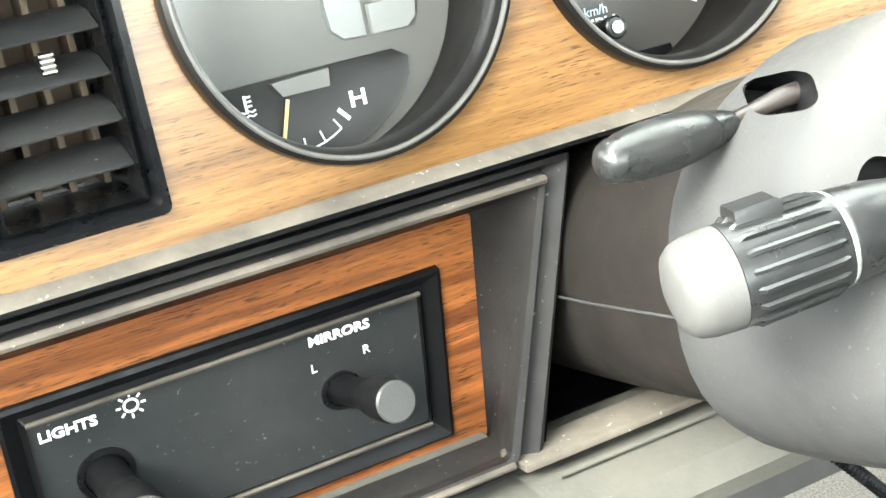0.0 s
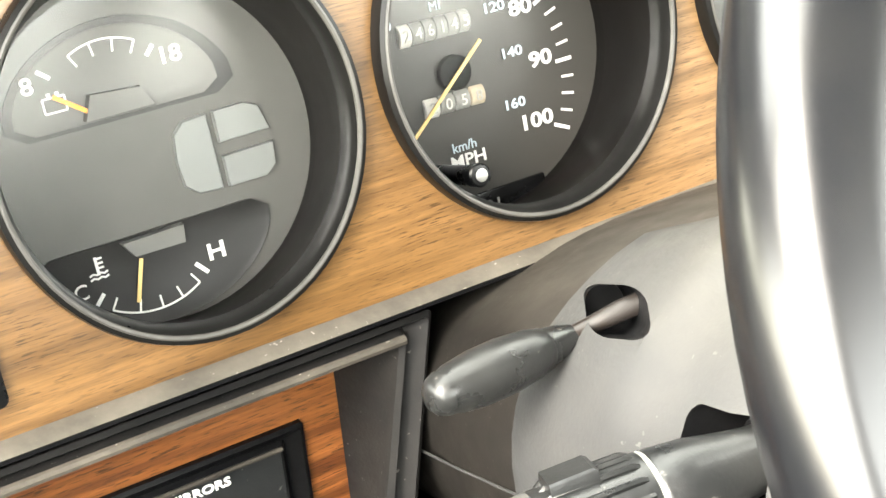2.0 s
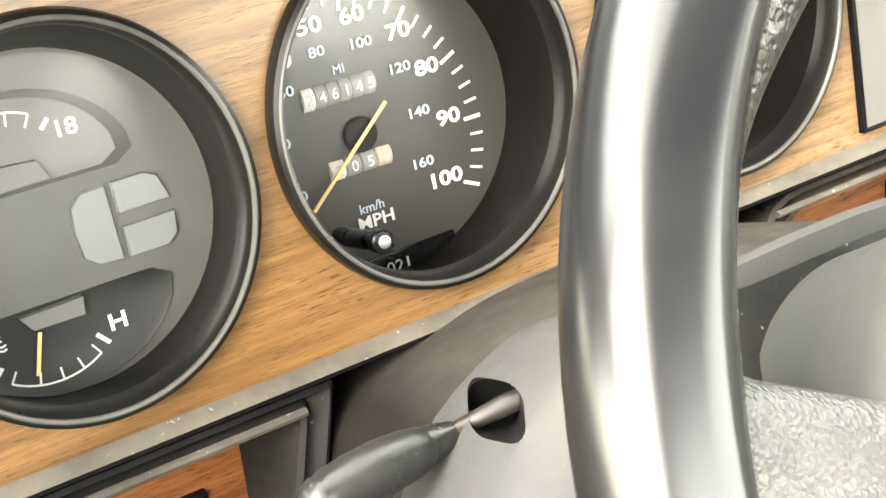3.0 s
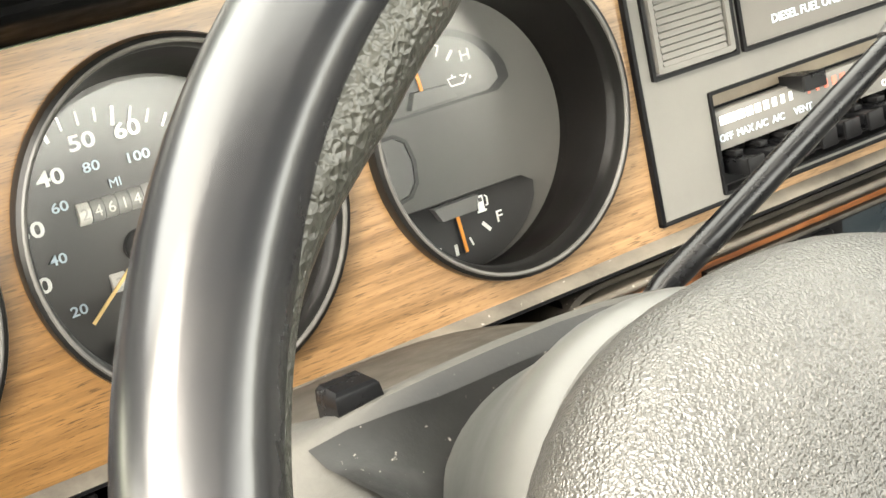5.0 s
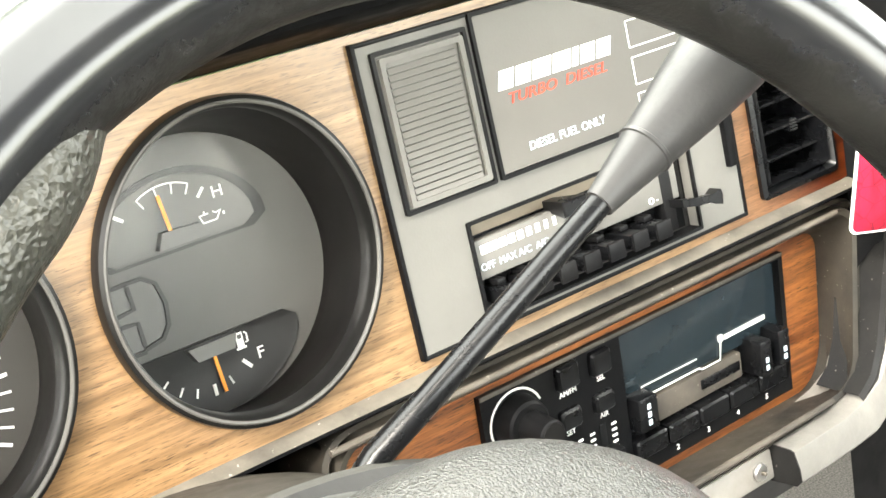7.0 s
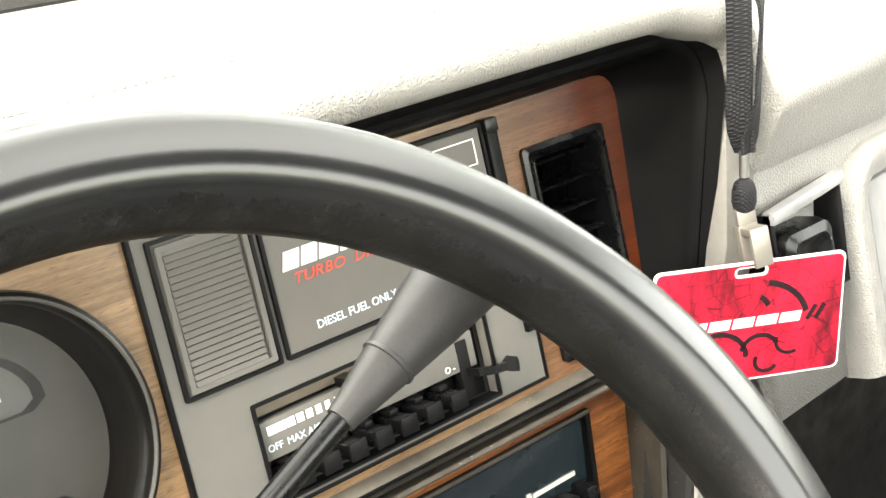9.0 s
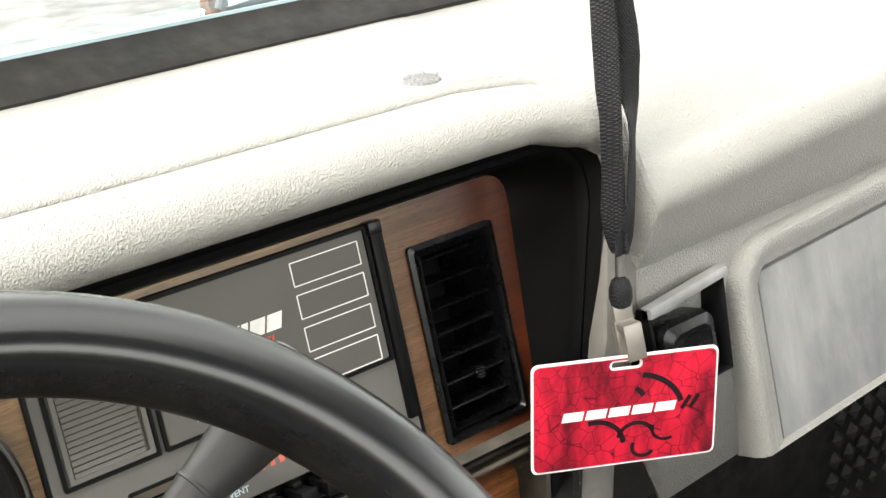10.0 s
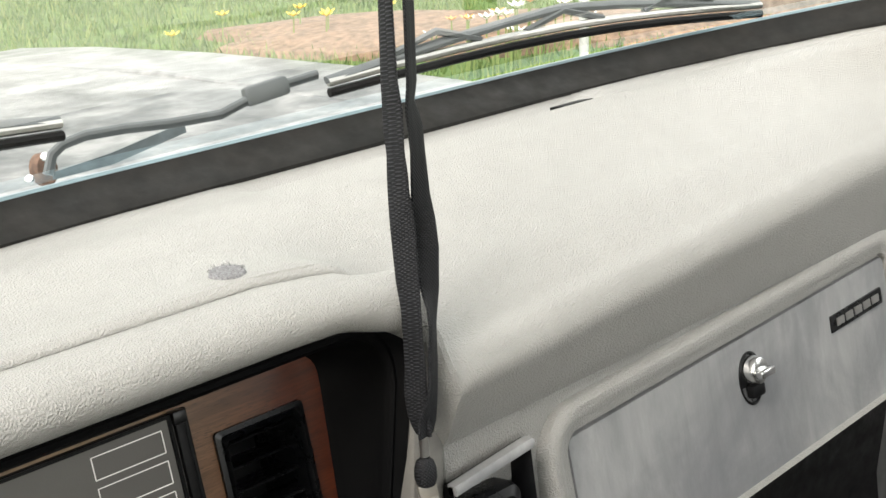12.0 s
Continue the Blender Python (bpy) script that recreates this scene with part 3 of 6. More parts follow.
part("washer", lathe([(0.0022, 0.0), (0.0022, 0.0010), (0.0040, 0.0010), (0.0042, 0.0)], (0.1672, 0.0005, -0.1238), (0.1672, -0.003, -0.1238), 20), DUSTY, lowdash, "rusty washer")


# ---- air vents ----
VENT_DUSTY = plastic("vent_dusty", (0.010, 0.0105, 0.0115), (0.040, 0.039, 0.036), 0.42, 0.7, fleck=0.25, spec=0.25)
VENT_DUCT = plastic("vent_duct", (0.030, 0.024, 0.019), (0.115, 0.085, 0.058), 0.8, 0.9, spec=0.1)
PALEDUST = plain("pale_dust", (0.20, 0.185, 0.15), 0.8)
def vent(x0, x1, z0, z1, label, lean, blade, vane, worn, zl):
    """Louvred dash vent: stepped frame, deep box, tilted slats and a thumb lever."""
    t = thing("air_vent", label=label, category="air vent", group="dash vents")
    o = rrect(x0, x1, z0, z1, 0.0025, 3)
    a = rrect(x0 + 0.0025, x1 - 0.0025, z0 + 0.0025, z1 - 0.0025, 0.002, 3)
    b = rrect(x0 + 0.0045, x1 - 0.0045, z0 + 0.0045, z1 - 0.0045, 0.002, 3)
    c = rrect(x0 + 0.0062, x1 - 0.0062, z0 + 0.0062, z1 - 0.0062, 0.002, 3)
    part("frame", loft([[(x, 0.003, z) for x, z in o], [(x, -0.0022, z) for x, z in o], [(x, -0.0030, z) for x, z in a], [(x, 0.0010, z) for x, z in b], [(x, -0.0024, z) for x, z in c], [(x, 0.004, z) for x, z in c], [(x, 0.042, z) for x, z in c]], True, (False, True)), BLACK_GLOSS, t)
    n = 7
    h = (z1 - z0 - 0.0124) / n
    for i in range(n):
        z = z0 + 0.0062 + h * (i + 0.75)
        part("slat", loft([[(x, y, z + dz) for y, dz in ((0.0030, -0.0010), (0.0026, -0.0004), (0.0032, 0.0003), (0.012, 0.0022 + lean * 0.6), (0.024, 0.0026 + lean), (0.024, 0.0012 + lean), (0.012, 0.0006 + lean * 0.6))] for x in (x0 + 0.0064, x1 - 0.0064)], True, (True, True)), blade, t)
    for k in range(4 if lean > 0 else 0):
        xv = x0 + (x1 - x0) * (0.20 + 0.20 * k)
        part("back_vane", box(xv - 0.0011, xv + 0.0011, 0.026, 0.041, z0 + 0.008, z1 - 0.008, 0.0005), vane, t)
    part("back_wall", box(x0 + 0.0075, x1 - 0.0075, 0.0405, 0.0415, z0 + 0.0075, z1 - 0.0075), vane, t, "dusty duct behind the slats" if lean > 0 else "")
    xm = x0 + (x1 - x0) * 0.56
    lever = part("thumb_lever", loft([[(xm + dx * k, y, zl + dz * k * 1.7) for dx, dz in ((-1, -1), (1, -1), (1, 1), (-1, 1))] for y, k in ((0.016, 0.0010), (0.004, 0.0014), (0.0015, 0.0019), (0.0005, 0.0015))], True, (True, True)), BLACK_GLOSS, t)
    for k in range(4):
        part("lever_ridge", box(xm - 0.0019, xm + 0.0019, -0.0002, 0.0012, zl - 0.0026 + k * 0.0015, zl - 0.0020 + k * 0.0015), worn, lever)
    return t


vent(-0.4170, -0.3662, 0.0040, 0.1068, "dusty black louvred dash vent in a wood-grain panel", 0.003, VENT_DUSTY, VENT_DUCT, PALEDUST, 0.0515)
vent(0.1985, 0.2532, 0.0012, 0.1046, "glossy black louvred dash vent beside the climate panel", -0.003, BLACK_GLOSS, BLACK, VENT_DUSTY, 0.0300)


# ---- gauges ----
def on_dial(*bms):
    return join(*bms)


def tick(cx, cz, ang, r0, r1, w, y=0.0460):
    c, s = math.cos(radians(ang)), math.sin(radians(ang))
    return strip([(cx + c * r0, cz + s * r0), (cx + c * r1, cz + s * r1)], w, y)


def arc(cx, cz, r, a0, a1, w, y=0.0460, n=16):
    return strip([(cx + r * math.cos(radians(a0 + (a1 - a0) * i / n)), cz + r * math.sin(radians(a0 + (a1 - a0) * i / n))) for i in range(n + 1)], w, y)


def housing(gx, gz, label, category="gauge", face=None):
    """Bezel ring, deep bowl, dial plate and clear lens."""
    g = thing("gauge", label=label, category=category, group="instrument gauges")
    n = 72
    o, c0, c1, c2, c4, c3 = (oval(gx, gz, GRX + d, GRZ + d, n) for d in (0.0006, 0.0, -0.0014, -0.0028, -0.0038, -0.0043))
    part("bezel", loft([[(x, 0.002, z) for x, z in o], [(x, -0.0030, z) for x, z in o], [(x, -0.0052, z) for x, z in c0], [(x, -0.0060, z) for x, z in c1], [(x, -0.0054, z) for x, z in c2], [(x, -0.0034, z) for x, z in c4], [(x, 0.0, z) for x, z in c3], [(x, 0.004, z) for x, z in c3]]), BEZEL, g)
    # grey ring paints the highlight along the bezel's crest
    part("bezel_glint", tube([(x, -0.0055, z) for x, z in oval(gx, gz, GRX - 0.0021, GRZ - 0.0021, n)], 0.0009, 8, True), EDGE_GLINT, g, "grey inner ring standing in for the bezel's highlight")
    dx, dz = gx + 0.0025, gz - 0.0105
    back = oval(dx, dz, 0.0545, 0.0550, n)
    part("bowl", loft([[(x, 0.003, z) for x, z in c3], [(x * 0.4 + a * 0.6, 0.022, z * 0.4 + b * 0.6) for (x, z), (a, b) in zip(c3, back)], [(x, 0.0475, z) for x, z in back]]), BOWL, g)
    part("dial", plate(back, 0.0470, 0.0490), face or FACE, g)
    ln = part("lens", loft([[(x, 0.0405, z) for x, z in oval(dx, dz, 0.0535, 0.054, n)], [(x, 0.0400, z) for x, z in oval(dx, dz, 0.03, 0.03, n)], [(x, 0.0400, z) for x, z in oval(dx, dz, 0.001, 0.001, n)]]), LENS, g)
    ln.visible_shadow = False
    return g


BEZEL = plastic("bezel_black", (0.00405, 0.00405, 0.00405), (0.0126, 0.0121, 0.0113), 0.30, 0.5, depth=0.00005, spec=0.18, patch=0.03)
EDGE_GLINT = plastic("edge_glint", (0.035, 0.0336, 0.0308), (0.084, 0.0805, 0.0735), 0.4, 0.8, depth=0.00005)
BOWL = plastic("bowl_black", (0.00231, 0.00205, 0.00205), (0.00858, 0.00693, 0.00594), 0.30, 0.45, depth=0.00006, spec=0.07, patch=0.025)
DARKFACE = plastic("speedometer_face", (0.042, 0.040, 0.036), (0.062, 0.058, 0.052), 0.42, 0.5, patch=0.04)
INSET = plastic("dial_inset", (0.115, 0.114, 0.107), (0.145, 0.141, 0.133), 0.6, 0.5)
METERDARK = plastic("meter_dark", (0.014, 0.014, 0.0135), (0.026, 0.025, 0.024), 0.5, 0.6)
SMOKE = plastic("smoked_lens", (0.18, 0.187, 0.182), (0.24, 0.247, 0.237), 0.35, 0.4)


def inset_dial(g, cx, zt, flip, box_pts):
    """Raised half-round field behind a small meter, with a bevelled rim and a pivot cover."""
    n = 18
    w, h = (0.0335, 0.027) if flip > 0 else (0.0400, 0.0300)
    pts = []
    for i in range(n + 1):
        a = radians(8 + 164 * i / n)
        pts.append((cx + w * math.cos(a), zt + flip * (h * math.sin(a))))
    pts = [(cx + w - 0.0065, zt - flip * 0.0005), (cx + w - 0.001, zt + flip * 0.003)] + pts[1:-1] + [(cx - w + 0.001, zt + flip * 0.003), (cx - w + 0.0065, zt - flip * 0.0005)]
    c = Vector((cx, zt + flip * 0.010))
    inner = [tuple(c + (Vector(p) - c) * 0.93) for p in pts]
    if flip > 0:
        # dark band paints the shadow round the field, pushed to the right
        wide = [tuple(c + (Vector(p) - c) * 1.13 + Vector((0.0010, 0))) for p in pts]
        part("field_edge_shade", loft([[(x, 0.0468, z) for x, z in wide], [(x, 0.0460, z) for x, z in wide], [(x, 0.0461, z) for x, z in pts]]), METERDARK, g)
    part("meter_field", loft([[(x, 0.0469, z) for x, z in pts], [(x, 0.0458, z) for x, z in pts], [(x, 0.0466, z) for x, z in inner]], True, (False, True)), METERDARK if flip < 0 else INSET, g)
    part("pivot_cover", loft([[(x, 0.0465, z) for x, z in box_pts], [(x * 0.97 + cx * 0.03, 0.0430, z) for x, z in box_pts]], True, (False, True)), INSET, g)


def needle(g, x0, z0, x1, z1, mat, w=0.0012, y=0.0437):
    part("needle", strip([(x0, z0), (x1, z1)], w, y, 0.0006), mat, g, smooth=False)


# volt and temperature gauge
gx, gz = GAUGES[0]
g = housing(gx, gz, "black round battery and temperature gauge with orange needles")
inset_dial(g, -0.3045, 0.0650, 1, [(-0.3165, 0.0655), (-0.2940, 0.0655), (-0.2972, 0.0718), (-0.3135, 0.0730)])
inset_dial(g, -0.3045, 0.0265, -1, [(-0.3160, 0.0258), (-0.2950, 0.0262), (-0.2958, 0.0205), (-0.3128, 0.0208)])
W = 0.0460
part("scale", on_dial(arc(-0.3055, 0.066, 0.0222, 62, 118, 0.0006, W), *[tick(-0.3055, 0.066, a, 0.0180, 0.0222, 0.0006, W) for a in (62, 80, 99, 118)], tick(-0.3055, 0.066, 47, 0.0190, 0.0230, 0.0013, W), tick(-0.3055, 0.066, 140, 0.0225, 0.0270, 0.0013, W)), WHITE, g, smooth=False)
part("numeral", lettering("18", 0.0074, -0.2855, 0.0785, W, stretch=1.1, bold=0.00012), WHITE, g, smooth=False)
part("numeral", lettering("8", 0.0074, -0.3302, 0.0795, W, stretch=1.1, bold=0.00012), WHITE, g, smooth=False)
part("battery_symbol", on_dial(strip([(-0.3268, 0.0703), (-0.3200, 0.0703)], 0.0006, W), strip([(-0.3268, 0.0703), (-0.3268, 0.0748)], 0.0006, W), strip([(-0.3200, 0.0703), (-0.3200, 0.0748)], 0.0006, W), strip([(-0.3268, 0.0748), (-0.3200, 0.0748)], 0.0006, W), strip([(-0.3252, 0.0758), (-0.3240, 0.0758)], 0.0010, W), strip([(-0.3226, 0.0758), (-0.3214, 0.0758)], 0.0010, W)), WHITE, g, smooth=False)
needle(g, -0.3239, 0.0753, -0.3140, 0.0678, ORANGE, 0.0014)
T = (-0.3085, 0.0285)
part("scale", on_dial(arc(*T, 0.0272, 237, 302, 0.0006, W), *[tick(*T, a, 0.0230, 0.0272, 0.0006, W) for a in (237, 256, 272, 287, 302)], tick(*T, 311, 0.0222, 0.0275, 0.0014, W), tick(*T, 226, 0.0232, 0.0275, 0.0012, W)), WHITE, g, smooth=False)
part("numeral", lettering("H", 0.0076, -0.2862, 0.0136, W, stretch=1.2, bold=0.00014), WHITE, g, smooth=False)
part("numeral", lettering("C", 0.0070, -0.3313, 0.0140, W), WHITE, g, smooth=False)
part("thermometer_symbol", on_dial(strip([(-0.3245, 0.0180), (-0.3245, 0.0238)], 0.0009, W), *[strip([(-0.3245, z), (-0.3224, z)], 0.0006, W) for z in (0.0232, 0.0217, 0.0202)], *[strip([(-0.3275 + 0.0012 * i, zz + 0.0005 * (i % 2)) for i in range(6)], 0.0006, W) for zz in (0.0168, 0.0182)]), WHITE, g, smooth=False)
needle(g, -0.3110, 0.0195, -0.3153, 0.0062, YELLOW, 0.0012)
for pts in ([(-0.2870, 0.0575), (-0.2790, 0.0580), (-0.2788, 0.0330), (-0.2870, 0.0335), (-0.2910, 0.0370), (-0.2918, 0.0455), (-0.2908, 0.0540)], [(-0.2768, 0.0580), (-0.2660, 0.0582), (-0.2615, 0.0560), (-0.2592, 0.0478), (-0.2768, 0.0476)], [(-0.2768, 0.0432), (-0.2590, 0.0434), (-0.2598, 0.0360), (-0.2635, 0.0330), (-0.2768, 0.0330)]):
    c = (sum(p[0] for p in pts) / len(pts), sum(p[1] for p in pts) / len(pts))
    part("indicator_window", loft([[(x, 0.0469, z) for x, z in pts], [(x, 0.0455, z) for x, z in pts], [(c[0] + (x - c[0]) * 0.96, 0.0448, c[1] + (z - c[1]) * 0.96) for x, z in pts]], True, (False, True)), SMOKE, g, "smoked grey indicator window")

# oil and fuel gauge
gx, gz = GAUGES[2]
g = housing(gx, gz, "black round oil and fuel gauge with orange needles")
inset_dial(g, -0.0640, 0.0640, 1, [(-0.0745, 0.0650), (-0.0525, 0.0650), (-0.0555, 0.0705), (-0.0716, 0.0712)])
inset_dial(g, -0.0640, 0.0255, -1, [(-0.0745, 0.0250), (-0.0530, 0.0250), (-0.0550, 0.0192), (-0.0715, 0.0192)])
part("scale", on_dial(arc(-0.0655, 0.066, 0.0222, 62, 120, 0.0006, W), *[tick(-0.0655, 0.066, a, 0.0180, 0.0222, 0.0006, W) for a in (62, 80, 99, 120)], tick(-0.0655, 0.066, 46, 0.0185, 0.0230, 0.0012, W), tick(-0.0655, 0.066, 143, 0.0225, 0.0275, 0.0013, W)), WHITE, g, smooth=False)
part("numeral", lettering("H", 0.0066, -0.0444, 0.0792, W, stretch=1.1), WHITE, g, smooth=False)
part("oil_can_symbol", on_dial(strip([(-0.0530, 0.0690), (-0.0472, 0.0690)], 0.0006, W), strip([(-0.0530, 0.0690), (-0.0540, 0.0720), (-0.0502, 0.0722)], 0.0006, W), strip([(-0.0472, 0.0690), (-0.0448, 0.0722), (-0.0470, 0.0716), (-0.0482, 0.0724)], 0.0006, W), strip([(-0.0518, 0.0722), (-0.0518, 0.0734)], 0.0006, W), strip([(-0.0438, 0.0712), (-0.0438, 0.0700)], 0.0008, W)), WHITE, g, smooth=False)
needle(g, -0.0690, 0.0850, -0.0675, 0.0705, ORANGE, 0.0014)
T = (-0.0665, 0.0300)
part("scale", on_dial(*[tick(*T, a, 0.0225, 0.0262, 0.0008, W) for a in (219, 236, 252, 288)], tick(*T, 270, 0.0222, 0.0268, 0.0015, W), tick(*T, 309, 0.0225, 0.0275, 0.0015, W)), WHITE, g, smooth=False)
part("numeral", lettering("F", 0.0068, -0.0441, 0.0126, W, stretch=1.1), WHITE, g, smooth=False)
part("pump_symbol", on_dial(strip([(-0.0514, 0.0176), (-0.0514, 0.0236)], 0.0030, W), strip([(-0.0535, 0.0172), (-0.0492, 0.0172)], 0.0008, W), strip([(-0.0492, 0.0190), (-0.0482, 0.0190), (-0.0480, 0.0222), (-0.0490, 0.0232)], 0.0006, W)), WHITE, g, smooth=False)
part("pump_window", strip([(-0.0514, 0.0212), (-0.0514, 0.0228)], 0.0016, W - 0.0003), FACE, g, smooth=False)
needle(g, -0.0642, 0.0195, -0.0632, 0.0040, ORANGE, 0.0014)
for pts in ([(-0.1010, 0.0570), (-0.0830, 0.0572), (-0.0785, 0.0540), (-0.0765, 0.0455), (-0.0775, 0.0370), (-0.0810, 0.0325), (-0.0890, 0.0308), (-0.0890, 0.0300), (-0.0980, 0.0300), (-0.1020, 0.0340)],):
    c = (-0.0880, 0.044)
    part("indicator_window", loft([[(x, 0.0469, z) for x, z in pts], [(x, 0.0455, z) for x, z in pts], [(c[0] + (x - c[0]) * 0.94, 0.0455, c[1] + (z - c[1]) * 0.94) for x, z in pts], [(c[0] + (x - c[0]) * 0.93, 0.0464, c[1] + (z - c[1]) * 0.93) for x, z in pts]], True, (False, True)), INSET, g)
    part("window_bar", on_dial(strip([(-0.0895, 0.0560), (-0.0890, 0.0470), (-0.0960, 0.0462)], 0.0017, 0.0455), strip([(-0.0960, 0.0420), (-0.0890, 0.0415), (-0.0888, 0.0320)], 0.0017, 0.0455), strip(pts, 0.0015, 0.0453)), METERDARK, g, smooth=False)

# speedometer
gx, gz = GAUGES[1]
g = housing(gx, gz, "black round speedometer with white numerals and a pale needle", "speedometer", DARKFACE)
C = (-0.198, 0.041)
part("scale", on_dial(*[tick(*C, 0.3 + 2.56 * (90 - v), 0.0512 if v % 10 == 0 else 0.0530, 0.0580, 0.0013 if v % 10 == 0 else 0.0009, W) for v in [45 + 2.5 * k for k in range(23)]]), WHITE, g, smooth=False)
for v, x, z in ((50, -0.1985, 0.0884), (60, -0.1822, 0.0882), (70, -0.1661, 0.0787), (80, -0.1578, 0.0637), (90, -0.1530, 0.0440), (100, -0.1590, 0.0227), (40, -0.2120, 0.0795), (30, -0.2235, 0.0640), (20, -0.2265, 0.0450)):
    part("numeral", lettering(str(v), 0.0076, x, z, W, stretch=1.28, bold=0.00016), WHITE, g, smooth=False)
for v, x, z in ((80, -0.1977, 0.0794), (100, -0.1812, 0.0784), (120, -0.1685, 0.0662), (140, -0.1645, 0.0491), (160, -0.1668, 0.0309), (60, -0.2118, 0.0692), (40, -0.2173, 0.0522), (20, -0.2155, 0.0330)):
    part("numeral", lettering(str(v), 0.0050, x, z, W, stretch=1.25, bold=0.00006), PALE, g, smooth=False)
part("unit_word", lettering("MI", 0.0046, -0.1912, 0.0718, W), PALE, g, smooth=False)
part("unit_word", lettering("km/h", 0.0050, -0.1898, 0.0217, W), PALE, g, smooth=False)
part("unit_word", lettering("MPH", 0.0064, -0.1891, 0.0165, W, stretch=1.15, bold=0.00008), WHITE, g, smooth=False)
WHEELWHITE = plain("odometer_white", (0.66, 0.64, 0.59), 0.5)
DIMWHEEL = plain("odometer_grey", (0.27, 0.265, 0.25), 0.5)
TANWHEEL = plain("odometer_tan", (0.50, 0.42, 0.31), 0.5)
PALEDIGIT = plain("pale_digit", (0.47, 0.455, 0.42), 0.5)
# painted glare: each row's first wheel is white, its digit washed out
for i in range(6):
    x = -0.2045 + i * 0.0047
    part("odometer_wheel", lathe([(0, 0.0040), (0.0003, 0.0044), (0.0043, 0.0044), (0.0046, 0.0040)], (x - 0.0023, 0.0490, 0.0645), (x + 0.0023, 0.0490, 0.0643), 20), WHEELWHITE if i == 0 else DIMWHEEL, g)
    part("odometer_digit", lettering("246145"[i], 0.0056, x, 0.0644, 0.0441), PALEDIGIT if i == 0 else WHEELWHITE, g, smooth=False)
for i in range(4):
    x = -0.1995 + i * 0.0062
    part("trip_wheel", lathe([(0, 0.0036), (0.0003, 0.0040), (0.0055, 0.0040), (0.0058, 0.0036)], (x - 0.0029, 0.0490, 0.0380), (x + 0.0029, 0.0490, 0.0378), 20), (WHEELWHITE, DIMWHEEL, DIMWHEEL, TANWHEEL)[i], g)
    part("trip_digit", lettering("2058"[i], 0.0056, x, 0.0379, 0.0445), PALEDIGIT if i in (0, 3) else WHEELWHITE, g, smooth=False)
part("hub", lathe([(0, 0.0062), (0.0025, 0.0062), (0.0032, 0.0052), (0.0033, 0.001)], (-0.1885, 0.0470, 0.0480), (-0.1885, 0.0436, 0.0480), 24), DARKTRIM, g)
needle(g, -0.1780, 0.0572, -0.2130, 0.0278, YELLOW, 0.0012, 0.0420)
part("reset_stem", lathe([(0, 0.0034), (0.030, 0.0034), (0.0305, 0.0040), (0.0345, 0.0040), (0.035, 0.0034), (0.0352, 0.001)], (-0.2035, 0.0472, 0.0150), (-0.2035, 0.0120, 0.0195), 24), BLACK_GLOSS, g, "black trip reset knob")
part("reset_tip", lathe([(0, 0.0022), (0.0004, 0.0022), (0.0005, 0.0018)], (-0.2035, 0.0121, 0.0195), (-0.2035, 0.0112, 0.0196), 16), STEEL, g)
part("number_window", box(-0.205, -0.160, 0.0452, 0.0468, -0.0052, 0.0035, 0.0006), BLACK_GLOSS, g)
part("numeral", lettering("021", 0.0062, -0.1845, -0.0022, 0.0449, stretch=1.15), plain("dim_print", (0.45, 0.44, 0.42), 0.6), g, smooth=False)


# ---- switch panel under the gauges ----


sw = thing("switch_panel", LOW, "black switch panel with mirror and headlight controls", "switch panel")
o, a, b, c = (rrect(-0.4265 + d, -0.2785 - d, -0.0782 + d, -0.0092 - d, 0.001, 2) for d in (0, 0.0014, 0.0062, 0.0080))
part("panel_frame", loft([[(x, 0.004, z) for x, z in o], [(x, -0.0020, z) for x, z in o], [(x, -0.0028, z) for x, z in a], [(x, 0.0012, z) for x, z in b], [(x, -0.0014, z) for x, z in c], [(x, 0.0020, z) for x, z in c]]), BLACK, sw)
part("panel_rim", tube([(-0.4185, -0.0014, -0.0172), (-0.3525, -0.0014, -0.0172), (-0.2865, -0.0014, -0.0172)], 0.0009, 6), DUSTY, sw)
part("panel_rim", tube([(-0.4185, -0.0014, -0.0702), (-0.3525, -0.0014, -0.0702), (-0.2865, -0.0014, -0.0702)], 0.0009, 6), DUSTY, sw)
part("panel_face", box(-0.4195, -0.2855, 0.0010, 0.0040, -0.0712, -0.0162), plastic("switch_face", (0.011, 0.0125, 0.0135), (0.026, 0.0265, 0.026), 0.5, 0.8, fleck=0.15, spec=0.3), sw, "dusty black face with printed words")
part("printed_word", lettering("LIGHTS", 0.0050, -0.4066, -0.0243, 0.0006, stretch=1.12, bold=0.00012), WHITE, sw, smooth=False)
part("printed_word", lettering("MIRRORS", 0.0048, -0.3159, -0.0230, 0.0006, stretch=1.12, bold=0.00012), WHITE, sw, smooth=False)
part("printed_letter", lettering("L", 0.0046, -0.3262, -0.0333, 0.0006), WHITE, sw, smooth=False)
part("printed_letter", lettering("R", 0.0046, -0.3070, -0.0326, 0.0006), WHITE, sw, smooth=False)
sx, sz = -0.3866, -0.0234
part("sun_ring", strip([(sx + 0.0022 * math.cos(k * math.pi / 12), sz + 0.0022 * math.sin(k * math.pi / 12)) for k in range(25)], 0.0007, 0.0006), WHITE, sw, smooth=False)
for k in range(8):
    part("sun_ray", strip([(sx + r * math.cos(k * math.pi / 4), sz + r * math.sin(k * math.pi / 4)) for r in (0.0032, 0.0047)], 0.0006, 0.0006), WHITE, sw, smooth=False)


